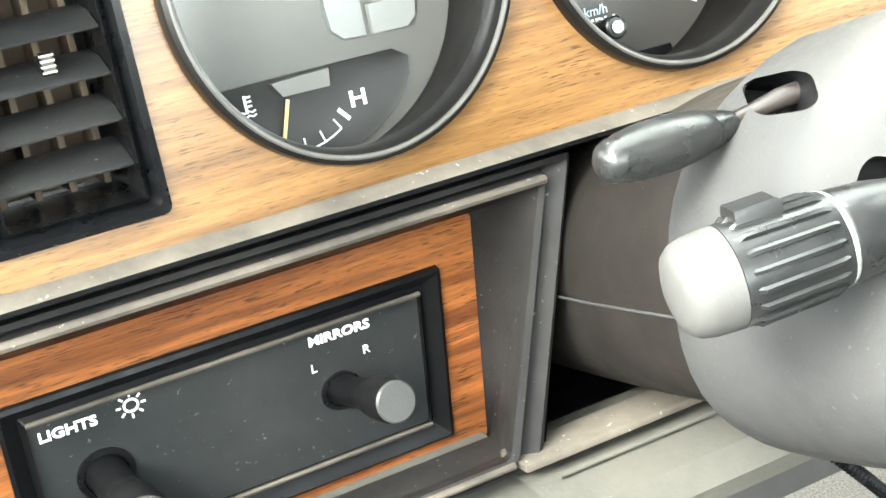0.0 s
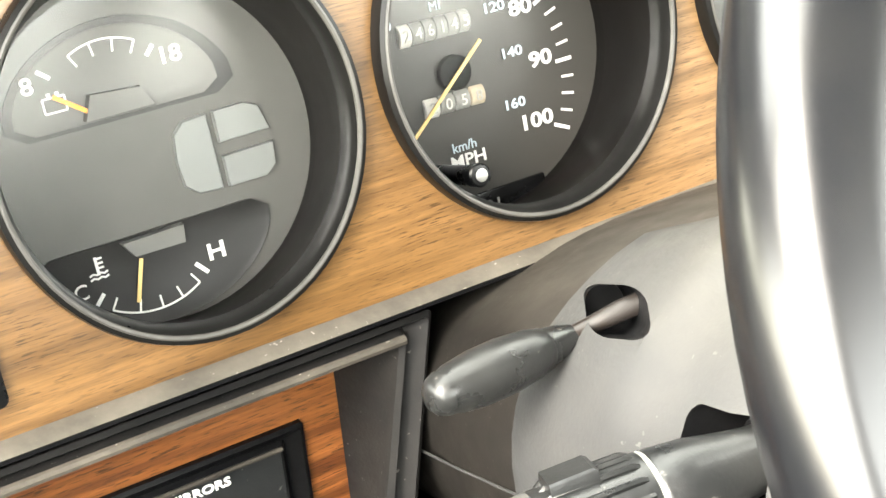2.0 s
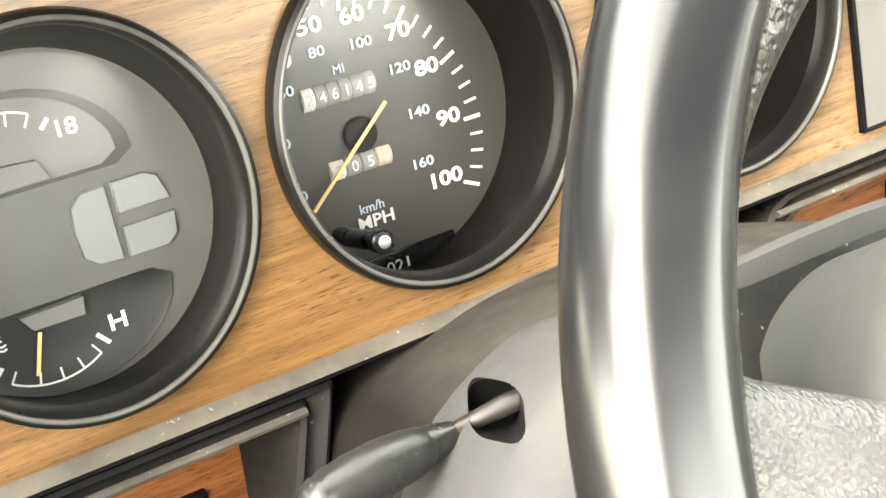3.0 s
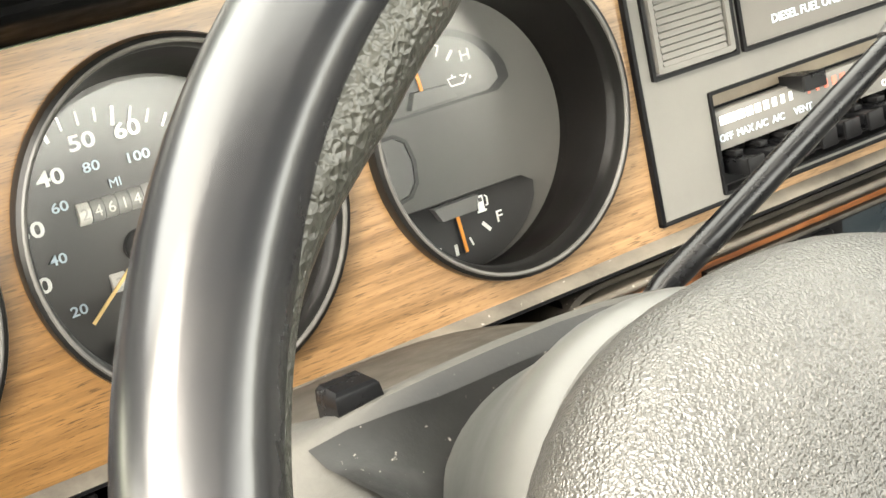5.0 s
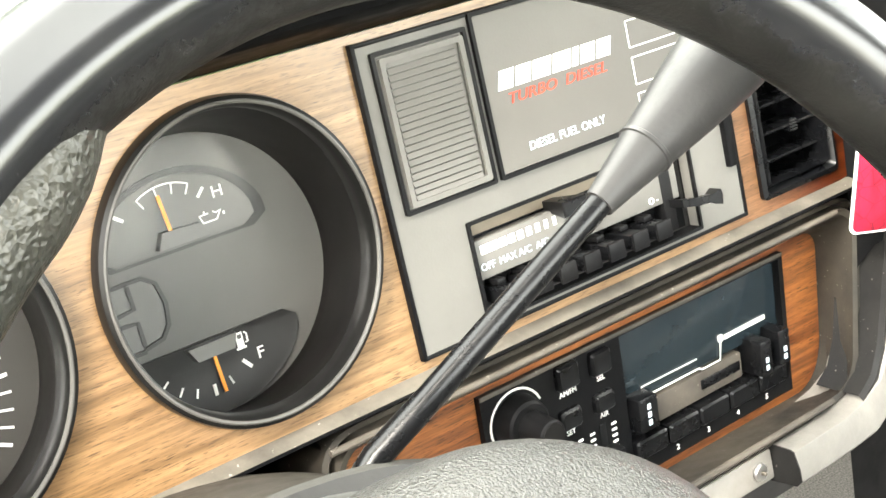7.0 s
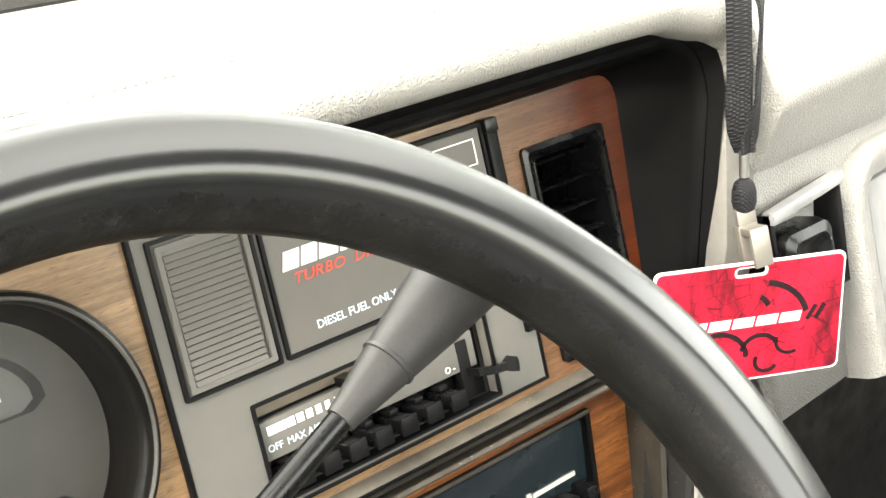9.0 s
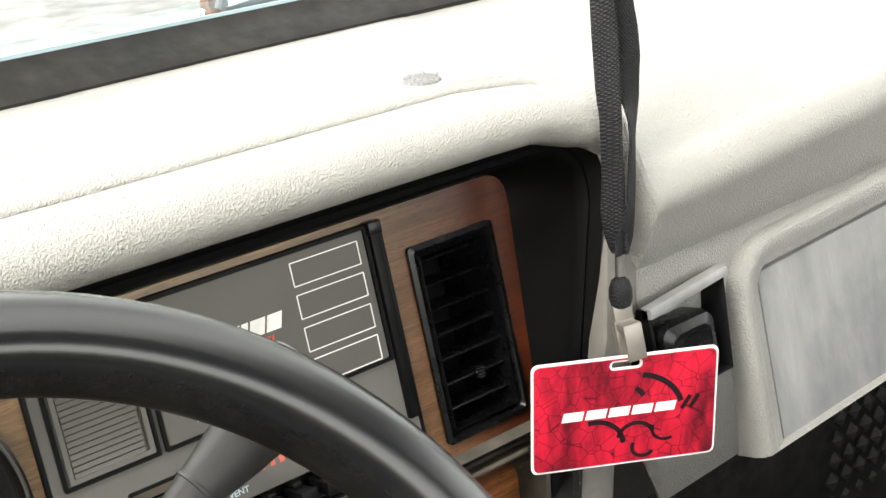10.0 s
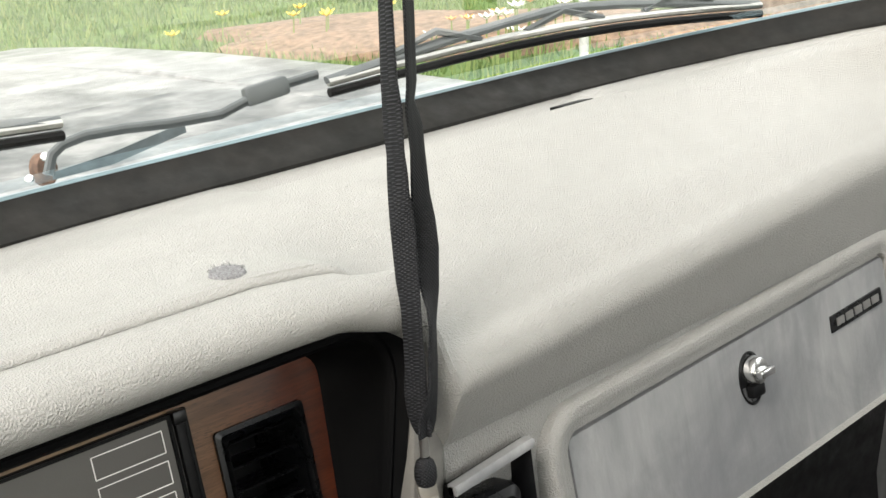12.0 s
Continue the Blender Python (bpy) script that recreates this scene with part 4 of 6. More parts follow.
def stick_knob(name, x, z, length, r, parent, label, up):
    """Tapered stick with a swollen end and a shiny flat cap, in a round socket."""
    k = part(name, lathe([(0, r * 0.75), (0.004, r * 0.72), (length * 0.45, r * 0.66), (length * 0.6, r * 0.80), (length * 0.75, r * 0.98), (length * 0.93, r), (length, r * 0.93)], (x, 0.002, z), (x + 0.06, -1, z + up), 28), BLACK, parent, label)
    part("cap", lathe([(0, r * 0.94), (0.0006, r * 0.94), (0.0012, r * 0.86), (0.0013, 0.0005)], tuple(Vector((x, 0.002, z)) + Vector((0.06, -1, up)).normalized() * length), tuple(Vector((x, 0.002, z)) + Vector((0.06, -1, up))), 28), GREYCAP, k, "worn grey cap")
    part("socket", lathe([(0, r * 1.02), (0.0012, r * 1.02), (0.0014, r * 0.8), (0.0002, r * 0.75)], (x, 0.0012, z), (x, -1, z), 28), BLACK_GLOSS, parent)


GREYCAP = plastic("worn_cap", (0.020, 0.021, 0.021), (0.045, 0.045, 0.044), 0.36, 0.8, spec=0.4)
stick_knob("mirror_knob", -0.3176, -0.0450, 0.044, 0.0072, sw, "black mirror joystick knob", 0.42)
stick_knob("headlight_knob", -0.3985, -0.0445, 0.036, 0.0092, sw, "black pull knob for the lights", 0.1)

# ---- climate panel ----
hv = thing("climate_panel", label="grey climate control panel with plaque, switches and sliding levers", category="control panel")
part("faceplate", plate([(0.0, 0.0), (0.185, 0.0), (0.185, 0.122), (0.0, 0.122)], -0.0022, 0.003, [[(0.0330, 0.0035), (0.1545, 0.0035), (0.1545, 0.0432), (0.0330, 0.0432)]]), PANEL, hv, smooth=False)
part("edge_strip", box(-0.0012, 0.0008, -0.0028, 0.003, -0.001, 0.1232, 0.0004), BLACK, hv)
part("edge_strip", box(-0.0012, 0.1862, -0.0028, 0.003, -0.0012, 0.0006, 0.0004), BLACK, hv)
part("edge_strip", box(-0.0012, 0.1862, -0.0028, 0.003, 0.1213, 0.1230, 0.0004), BLACK, hv)
part("edge_strip", box(0.1842, 0.1862, -0.0028, 0.003, -0.001, 0.1232, 0.0004), BLACK, hv)


def rim(name, x0, x1, z0, z1, w, y0, y1, mat, parent):
    o = rrect(x0, x1, z0, z1, 0.0008, 2)
    i = rrect(x0 + w, x1 - w, z0 + w, z1 - w, 0.0006, 2)
    return part(name, loft([[(x, 0.0, z) for x, z in o], [(x, y0, z) for x, z in o], [(x, y0, z) for x, z in i], [(x, y1, z) for x, z in i]]), mat, parent)


rim("grille_frame", 0.0058, 0.0505, 0.0555, 0.1182, 0.0016, -0.0040, -0.0020, BLACK, hv)
grille = part("grille", box(0.0080, 0.0483, -0.0030, 0.002, 0.0576, 0.1160, 0.0006), PANEL, hv, "ribbed grey grille")
rim("grille_step", 0.0085, 0.0478, 0.0580, 0.1155, 0.0022, -0.0050, -0.0032, PANEL, hv)
for i in range(19):
    z = 0.0612 + i * 0.00272
    part("rib", loft([[(x, y, z + dz) for y, dz in ((-0.0026, -0.0011), (-0.0050, -0.0009), (-0.0042, 0.0010), (-0.0026, 0.0011))] for x in (0.0112, 0.0438)], True, (True, True)), PANEL, grille, smooth=False)
rim("plaque_frame", 0.0528, 0.1765, 0.0555, 0.1225, 0.0016, -0.0040, -0.0020, BLACK, hv)
part("plaque", box(0.0546, 0.1745, -0.0034, 0.002, 0.0575, 0.1208, 0.0005), plastic("plaque_grey", (0.108, 0.103, 0.096), (0.128, 0.123, 0.114), 0.45, 0.5, patch=0.03, spec=0.15), hv, "grey plaque with white and red print")
part("side_post", box(0.1778, 0.1832, -0.0050, 0.002, 0.0240, 0.1215, 0.0008), BLACK, hv)
part("post_clip", box(0.1768, 0.1842, -0.0065, 0.001, 0.1170, 0.1235, 0.0006), BLACK_GLOSS, hv)
# maker's word as plain white blocks, then the words on the fuel
for k, (x, w) in enumerate(((0.0600, 0.0078), (0.0690, 0.0078), (0.0780, 0.0095), (0.0888, 0.0095), (0.0994, 0.0034), (0.1040, 0.0078), (0.1130, 0.0078))):
    part("print_block", loft([[(x + dx + 0.0022, -0.0037, 0.0975), (x + dx, -0.0037, 0.0900), (x + dx, -0.0034, 0.0900), (x + dx + 0.0022, -0.0034, 0.0975)] for dx in (0, w)], True, (True, True)), WHITE, hv, smooth=False)
part("printed_word", lettering("TURBO  DIESEL", 0.0062, 0.0905, 0.0857, -0.0036, shear=0.25, stretch=1.28), RED, hv, smooth=False)
part("printed_word", lettering("DIESEL FUEL ONLY", 0.0050, 0.0905, 0.0648, -0.0036, stretch=1.0), PALE, hv, smooth=False)
for z0, z1 in ((0.1055, 0.1166), (0.0900, 0.1013), (0.0742, 0.0857), (0.0582, 0.0702)):
    part("outline_box", join(*[strip(s, 0.0005, -0.0037) for s in ([(0.1323, z0), (0.1702, z0)], [(0.1323, z1), (0.1702, z1)], [(0.1323, z0), (0.1323, z1)], [(0.1702, z0), (0.1702, z1)])]), WHITE, hv, smooth=False)
# recessed slider bay
rim("bay_frame", 0.0316, 0.1560, 0.0022, 0.0446, 0.0014, -0.0036, 0.004, BLACK, hv)
part("bay_back", box(0.0330, 0.1545, 0.0060, 0.0080, 0.0035, 0.0432), BLACK, hv)
part("slot_recess", box(0.0345, 0.1500, 0.0050, 0.0064, 0.0365, 0.0425, 0.0004), plastic("brown_dust", (0.12, 0.10, 0.075), (0.20, 0.165, 0.12), 0.8, 0.7), hv, "dusty brown slider slot")
part("label_strip", box(0.0345, 0.1480, -0.0005, 0.0055, 0.0195, 0.0355, 0.0005), PANEL, hv)
for i in range(9):
    part("scale_bar", box(0.0372 + i * 0.0048, 0.0372 + i * 0.0048 + max(0.0012, 0.0044 - i * 0.00035), -0.0009, -0.0002, 0.0296, 0.0332), WHITE, hv, smooth=False)
RED_SCALE = plain("red_scale", (0.5, 0.12, 0.08), 0.6)
for i in range(8):
    part("scale_bar", box(0.0862 + i * 0.0048, 0.0862 + i * 0.0048 + min(0.0044, 0.0012 + i * 0.0004), -0.0009, -0.0002, 0.0296, 0.0332), RED_SCALE, hv, smooth=False)
for word, x in (("OFF", 0.0392), ("MAX A/C", 0.0535), ("A/C", 0.0680), ("VENT", 0.0822)):
    part("printed_word", lettering(word, 0.0042, x, 0.0243, -0.0008), PALE, hv, smooth=False)
part("printed_word", lettering("O -", 0.0042, 0.1320, 0.0225, -0.0008), WHITE, hv, smooth=False)
part("slider_knob", loft([[(0.0795 + dx * s, y, 0.0372 + dz * s2) for dx, dz in ((-1, -1), (1, -1), (1, 1), (-1, 1))] for y, s, s2 in ((0.005, 0.003, 0.002), (-0.004, 0.0045, 0.0028), (-0.012, 0.0065, 0.0034), (-0.0128, 0.006, 0.0028))], True, (True, True)), BLACK_GLOSS, hv)
for x in (0.0418, 0.0553, 0.0688, 0.0823, 0.0960, 0.1100, 0.1240):
    bt = part("push_key", box(x - 0.0042, x + 0.0042, -0.0120, 0.0050, 0.0092, 0.0158, 0.0008), BLACK_GLOSS, hv)
    part("key_top", box(x - 0.0044, x + 0.0044, -0.0135, -0.0118, 0.0086, 0.0166, 0.0006), BLACK, bt)
    part("key_guard", box(x - 0.0022, x + 0.0022, -0.0040, 0.0050, 0.0160, 0.0185, 0.0006), BLACK, hv)
part("fan_slot", box(0.1375, 0.1440, -0.0010, 0.0060, 0.0060, 0.0330, 0.0006), BLACK, hv)
part("fan_lever", loft([[(x, y + dy, z + dz) for dy, dz in ((-0.0015, -0.0018), (0.0015, -0.0018), (0.0015, 0.0018), (-0.0015, 0.0018))] for x, y, z in ((0.1405, 0.004, 0.0185), (0.1415, -0.007, 0.0185), (0.1470, -0.0115, 0.0180), (0.1570, -0.0125, 0.0172))], True, (True, True)), BLACK_GLOSS, hv)
part("fan_lever_tip", loft([[(x, -0.0125 + dy * h, 0.0172 + dz * h) for dy, dz in ((-1, -1), (1, -1), (1, 1), (-1, 1))] for x, h in ((0.1520, 0.0012), (0.1545, 0.0024), (0.1580, 0.0034), (0.1592, 0.0028))], True, (True, True)), BLACK_GLOSS, hv)

# ---- radio ----
ra = thing("car_radio", RAD, "black cassette car radio with push buttons and knobs", "radio")
part("fascia", plate([(0.0326, -0.0735), (0.2256, -0.0735), (0.2256, 0.0012), (0.0326, 0.0012)], -0.0030, 0.004, [[(0.1135, -0.0660), (0.2225, -0.0660), (0.2225, -0.0015), (0.1135, -0.0015)]]), BLACK, ra, smooth=False)
part("top_edge", box(0.0326, 0.2256, -0.0036, -0.0024, -0.0006, 0.0016, 0.0004), DUSTY, ra)
part("display_glass", box(0.1140, 0.2220, 0.0004, 0.0030, -0.0380, -0.0020, 0.0005), plastic("radio_glass", (0.010, 0.016, 0.020), (0.020, 0.027, 0.032), 0.16, 0.5, 300, 0.0001, 0.1), ra, "dark glossy display")
part("cassette_bay", box(0.1140, 0.2220, 0.0040, 0.0060, -0.0655, -0.0380), BLACK, ra)
part("cassette_flap", box(0.1285, 0.1925, -0.0012, 0.0050, -0.0535, -0.0400, 0.0010), DUSTY, ra, "dusty cassette flap")
part("flap_window", box(0.1630, 0.1905, -0.0018, -0.0008, -0.0490, -0.0440, 0.0004), BLACK_GLOSS, ra)
LINE = plain("silver_line", (0.55, 0.55, 0.52), 0.4)
part("trim_line", join(strip([(0.1256, -0.0378), (0.1256, -0.0323), (0.1630, -0.0327)], 0.0007, -0.0004), strip([(0.1256, -0.0378), (0.1640, -0.0380), (0.1660, -0.0393), (0.1788, -0.0393), (0.1802, -0.0300)], 0.0009, -0.0004)), LINE, ra, smooth=False)
part("maker_mark", join(box(0.1788, 0.1822, -0.0004, 0.0004, -0.0305, -0.0268, 0.0008), box(0.1832, 0.2128, -0.0002, 0.0004, -0.0304, -0.0280)), LINE, ra, smooth=False)
for name, x0, x1, z0, z1, d in (("eject_key", 0.1150, 0.1270, -0.0500, -0.0330, 0.0090), ("tape_key", 0.1960, 0.2040, -0.0535, -0.0350, 0.0110), ("tape_key", 0.2095, 0.2175, -0.0525, -0.0340, 0.0110)):
    k = part(name, box(x0, x1, -d, 0.0045, z0, z1, 0.0010), BLACK_GLOSS, ra)
    part("key_mark", join(*[box((x0 + x1) / 2 - 0.0010, (x0 + x1) / 2 + 0.0010, -d - 0.0003, -d + 0.0002, z0 + 0.003 + i * 0.0040, z0 + 0.0056 + i * 0.0040) for i in range(3 if name == "eject_key" else 2)]), PALE, k, smooth=False)
for i in range(5):
    x0 = 0.1140 + i * 0.0213
    part("preset_key", loft([[(x, y, z) for x, z in rrect(x0 + d, x0 + 0.0203 - d, -0.0648 + d, -0.0552 - d, 0.0014, 3)] for y, d in ((0.004, 0.0), (-0.0052, 0.0), (-0.0062, 0.0010))], True, (False, True)), BLACK_GLOSS, ra)
    part("preset_number", lettering(str(i + 1), 0.0040, x0 + 0.0065, -0.0695, -0.0033), WHITE, ra, smooth=False)
for x0, x1, z0, z1, w in ((0.0735, 0.0865, -0.0130, -0.0008, "AM/FM"), (0.0935, 0.1058, -0.0138, -0.0018, "SEL"), (0.0725, 0.0850, -0.0320, -0.0222, "SET"), (0.0930, 0.1050, -0.0318, -0.0222, "AIR")):
    part("push_button", loft([[(x, y, z) for x, z in rrect(x0 + d, x1 - d, z0 + d, z1 - d, 0.0018, 4)] for y, d in ((-0.002, 0.0), (-0.0050, 0.0002), (-0.0062, 0.0012), (-0.0058, 0.0030))], True, (False, True)), BLACK_GLOSS, ra)
    part("printed_word", lettering(w, 0.0034, (x0 + x1) / 2, z0 - 0.0022, -0.0033), WHITE, ra, smooth=False)


def radio_knob(x, z):
    k = part("volume_knob", lathe([(0, 0.0125), (0.004, 0.0122), (0.0085, 0.0112), (0.0095, 0.0100), (0.0096, 0.0072), (0.0180, 0.0070), (0.0232, 0.0068), (0.0240, 0.0060), (0.0241, 0.0005)], (x, -0.0028, z), (x, -1, z), 32), BLACK, ra)
    part("knob_cap", lathe([(0, 0.0058), (0.0006, 0.0056), (0.0007, 0.0005)], (x, -0.0268, z), (x, -1, z), 28), BEZEL, k)
    part("knob_arc", strip([(x + 0.0146 * math.cos(radians(a)), z + 0.0146 * math.sin(radians(a))) for a in range(20, 236, 12)], 0.0010, -0.0034), LINE, ra, smooth=False)


radio_knob(0.0505, -0.0165)
radio_knob(0.0505, -0.0555)
part("printed_word", lettering("VOL", 0.0036, 0.0390, -0.0290, -0.0033, turn=0), WHITE, ra, smooth=False)
for x, z in ((0.0768, -0.0475), (0.0972, -0.0525)):
    part("slider_slot", box(x - 0.0018, x + 0.0018, -0.0034, 0.002, -0.0640, -0.0380, 0.0004), BLACK_GLOSS, ra)
    part("slider_key", box(x - 0.0070, x + 0.0055, -0.0110, -0.0030, z - 0.0030, z + 0.0030, 0.0010), BLACK, ra)
    part("slider_scale", join(*[box(x + s * 0.0066 - 0.0014, x + s * 0.0066 + 0.0014, -0.0034, -0.0028, -0.0620 + i * 0.0030, -0.0610 + i * 0.0030) for i in range(8) for s in (-1, 1)]), WHITE, ra, smooth=False)


# ---- steering column, stalks and shift lever ----
def superring(y, cx, cz, hx, hz, n=2.6, k=56, dip=0.0):
    out = []
    for i in range(k):
        t = 2 * math.pi * i / k
        c, s = math.cos(t), math.sin(t)
        x = cx + hx * math.copysign(abs(c) ** (2 / n), c)
        out.append((x, y, cz + hz * math.copysign(abs(s) ** (2 / n), s) - (dip * smooth(-0.218, -0.170, x) if s > 0 else 0.0)))
    return out


def carved(bm, cutters, mat):
    """A closed body with pockets cut into it."""
    tmp = []
    me = bpy.data.meshes.new("body")
    bmesh.ops.recalc_face_normals(bm, faces=bm.faces)
    bm.to_mesh(me)
    bm.free()
    me.materials.append(mat)
    ob = new("body", me)
    for cb in cutters:
        cm = bpy.data.meshes.new("cutter")
        bmesh.ops.recalc_face_normals(cb, faces=cb.faces)
        cb.to_mesh(cm)
        # cut walls get black, shade painted into the pockets
        cm.materials.append(BLACK)
        cb.free()
        co = new("cutter", cm)
        mod = ob.modifiers.new("cut", "BOOLEAN")
        mod.object, mod.operation, mod.solver = co, "DIFFERENCE", "EXACT"
        mod.material_mode = "TRANSFER"
        tmp.append(co)
    dg = bpy.context.evaluated_depsgraph_get()
    res = bpy.data.meshes.new_from_object(ob.evaluated_get(dg))
    out = bmesh.new()
    out.from_mesh(res)
    for o in (ob, *tmp):
        bpy.data.objects.remove(o)
    bpy.data.meshes.remove(res)
    return out


col = thing("steering_column", label="grey plastic steering column shroud with lever slots, dusty", category="steering column")
rear = [superring(y, -0.146, cz, hx - 0.007, hz) for y, cz, hx, hz in ((0.10, -0.079, 0.098, 0.049), (0.03, -0.066, 0.104, 0.053), (-0.02, -0.056, 0.1085, 0.0550), (-0.06, -0.049, 0.1085, 0.0560), (-0.092, -0.044, 0.105, 0.0555), (-0.122, -0.037, 0.097, 0.0500))]
part("rear_cover", loft(rear, True, (True, True)), plastic("rear_cover", (0.0075, 0.0070, 0.0065), (0.020, 0.0175, 0.015), 0.65, 0.9, fleck=0.1, spec=0.1, dusty_lit_top=(0.060, 0.055, 0.047)), col, "dark dusty rear column cover")
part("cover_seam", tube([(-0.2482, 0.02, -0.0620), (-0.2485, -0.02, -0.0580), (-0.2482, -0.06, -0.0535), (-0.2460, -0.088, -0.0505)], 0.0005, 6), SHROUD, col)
front = [superring(y, -0.157, cz, hx, hz, 2.6, 56, dip) for y, cz, hx, hz, dip in ((-0.0845, -0.040, 0.098, 0.0560, 0.014), (-0.0860, -0.039, 0.104, 0.0605, 0.016), (-0.0900, -0.038, 0.1085, 0.0640, 0.016), (-0.097, -0.0372, 0.110, 0.0648, 0.015), (-0.112, -0.0345, 0.1085, 0.0660, 0.010), (-0.120, -0.033, 0.108, 0.0660, 0.005), (-0.126, -0.032, 0.1075, 0.0655, 0.001), (-0.130, -0.0315, 0.1070, 0.0652, 0.0015), (-0.134, -0.0315, 0.1065, 0.0640, 0.006), (-0.140, -0.032, 0.105, 0.062, 0.022), (-0.150, -0.0305, 0.103, 0.061, 0.038), (-0.160, -0.029, 0.101, 0.0600, 0.045), (-0.172, -0.027, 0.096, 0.0560, 0.045), (-0.176, -0.026, 0.090, 0.0510, 0.045))]
LEVER_SLOT = Matrix(((0.850, 0.425, 0.312, -0.2384), (-0.492, 0.852, 0.179, -0.1075), (-0.190, -0.306, 0.933, 0.0117), (0, 0, 0, 1)))


def slot_prism(grow, y0, y1, caps):
    """Round-cornered pocket for the upper lever, square to the shroud's cheek."""
    bm = loft([[(x, y, z) for x, z in rrect(-0.0068 - grow, 0.0056 + grow, -0.0060 - grow, 0.0062 + grow, 0.0040)] for y in (y0, y1)], True, caps)
    bm.transform(LEVER_SLOT)
    return bm


cut1 = slot_prism(0.0, -0.03, 0.030, (True, True))
cut2 = loft([[(x, -0.1590 + y, -0.0030 + z) for y, z in rrect(-0.0125, 0.0095, -0.0100, 0.0075, 0.003)] for x in (-0.32, -0.195)], True, (True, True))
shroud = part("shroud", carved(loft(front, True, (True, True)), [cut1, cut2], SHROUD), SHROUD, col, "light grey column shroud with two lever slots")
if len(shroud.data.materials) < 2:
    shroud.data.materials.append(BLACK)
collar = []
for y, cz, hx, h_, dip in ((-0.1335, -0.0315, 0.1066, 0.0641, 0.0058), (-0.140, -0.032, 0.105, 0.062, 0.022), (-0.150, -0.0305, 0.103, 0.061, 0.038), (-0.160, -0.029, 0.101, 0.0600, 0.045), (-0.172, -0.027, 0.096, 0.0560, 0.045), (-0.1765, -0.026, 0.090, 0.0510, 0.045)):
    ring = superring(y - 0.0004, -0.157, cz, hx + 0.0008, h_ + 0.0009, 2.6, 56, dip)
    collar.append(ring[0:19])
part("collar", loft(collar, False), plastic("collar_black", (0.006, 0.006, 0.006), (0.018, 0.017, 0.015), 0.5, 0.6, fleck=0.45, spec=0.3), col, "black column collar speckled with dust")
# black liners stand in for the shade deep in both slots
part("slot_shade", slot_prism(-0.0002, 0.006, 0.028, (False, True)), BLACK, col)
part("slot_shade", loft([[(x, -0.1590 + y, -0.0030 + z) for y, z in rrect(-0.0123, 0.0093, -0.0098, 0.0073, 0.003)] for x in (-0.224, -0.196)], True, (False, True)), BLACK, col)
hz = thing("hazard_switch", label="small black ribbed hazard switch on the column top", category="switch")
part("switch_cap", loft([[(-0.1955 + x * s, -0.1225 + y * s, z) for x, y in ((-0.0064, -0.0060), (0.0064, -0.0060), (0.0064, 0.0060), (-0.0064, 0.0060))] for z, s in ((-0.004, 1.2), (0.0100, 1.1), (0.0320, 1.0), (0.0350, 0.95), (0.0362, 0.8))], True, (True, True)), BLACK_GLOSS, hz)

# tilt lever in the upper slot
tl = thing("tilt_lever", label="worn dark grey bullet-shaped column lever", category="lever")
A, B = Vector((-0.2925, -0.1100, 0.0095)), Vector((-0.2515, -0.1040, 0.0080))
LEVER = plastic("lever_grey", (0.0070, 0.0076, 0.0080), (0.020, 0.020, 0.0192), 0.34, 0.7, 500, 0.0003, 0.3, fleck=0.12, spec=0.4)
part("grip", lathe([(0, 0.0012), (0.0004, 0.0032), (0.0018, 0.0046), (0.0040, 0.0054), (0.0042, 0.0050), (0.0070, 0.0060), (0.014, 0.0068), (0.022, 0.0069), (0.030, 0.0062), (0.0345, 0.0052), (0.0348, 0.0049), (0.040, 0.0040), (0.0435, 0.0030), (0.0440, 0.0020)], A, B, 32), LEVER, tl)
part("shank", tube([B - (B - A) * 0.05, B, (-0.2440, -0.1055, 0.0095), (-0.2380, -0.1085, 0.0115), (-0.2240, -0.1100, 0.0125), (-0.2020, -0.1105, 0.0130)], [0.0022, 0.0022, 0.0023, 0.0027, 0.0028, 0.0028], 14), plastic("rusty_shank", (0.006, 0.0052, 0.005), (0.026, 0.017, 0.012), 0.5, 0.7), tl, "rusty steel shank")

# turn signal and wiper stalk in the lower slot
ts = thing("turn_signal_stalk", label="grey turn signal and wiper stalk with ribbed twist grip", category="stalk")
A, B = Vector((-0.3050, -0.1500, -0.0105)), Vector((-0.2470, -0.1640, -0.0055))
L = (B - A).length
PALEMARK = plain("worn_white_mark", (0.22, 0.225, 0.21), 0.6, vary=0.5, scale=300)
part("end_cap", lathe([(0, 0.0005), (0.0004, 0.0062), (0.0014, 0.0088), (0.0032, 0.0102), (0.0060, 0.0109), (0.0120, 0.0112)], A, B, 36), plastic("cap_grey", (0.042, 0.042, 0.040), (0.060, 0.059, 0.055), 0.6, 0.6, spec=0.2), ts, "pale grey round end cap")
part("twist_grip", lathe([(0.0120, 0.0106), (0.0122, 0.0112), (0.0360, 0.0106), (0.0362, 0.0102)], A, B, 36), LEVER, ts)
d = (B - A).normalized()
u = d.orthogonal().normalized()
w = d.cross(u)
for i in range(18):
    t = 2 * math.pi * i / 18
    q = u * math.cos(t) + w * math.sin(t)
    part("rib", tube([A + d * 0.0145 + q * 0.0106, A + d * 0.0155 + q * 0.0114, A + d * 0.0330 + q * 0.0109, A + d * 0.0345 + q * 0.0102], 0.0008, 6), LEVER, ts)
part("ring_mark", lathe([(0.0362, 0.0101), (0.0363, 0.0105), (0.0368, 0.0105), (0.0374, 0.0101)], A, B, 36), PALEMARK, ts)
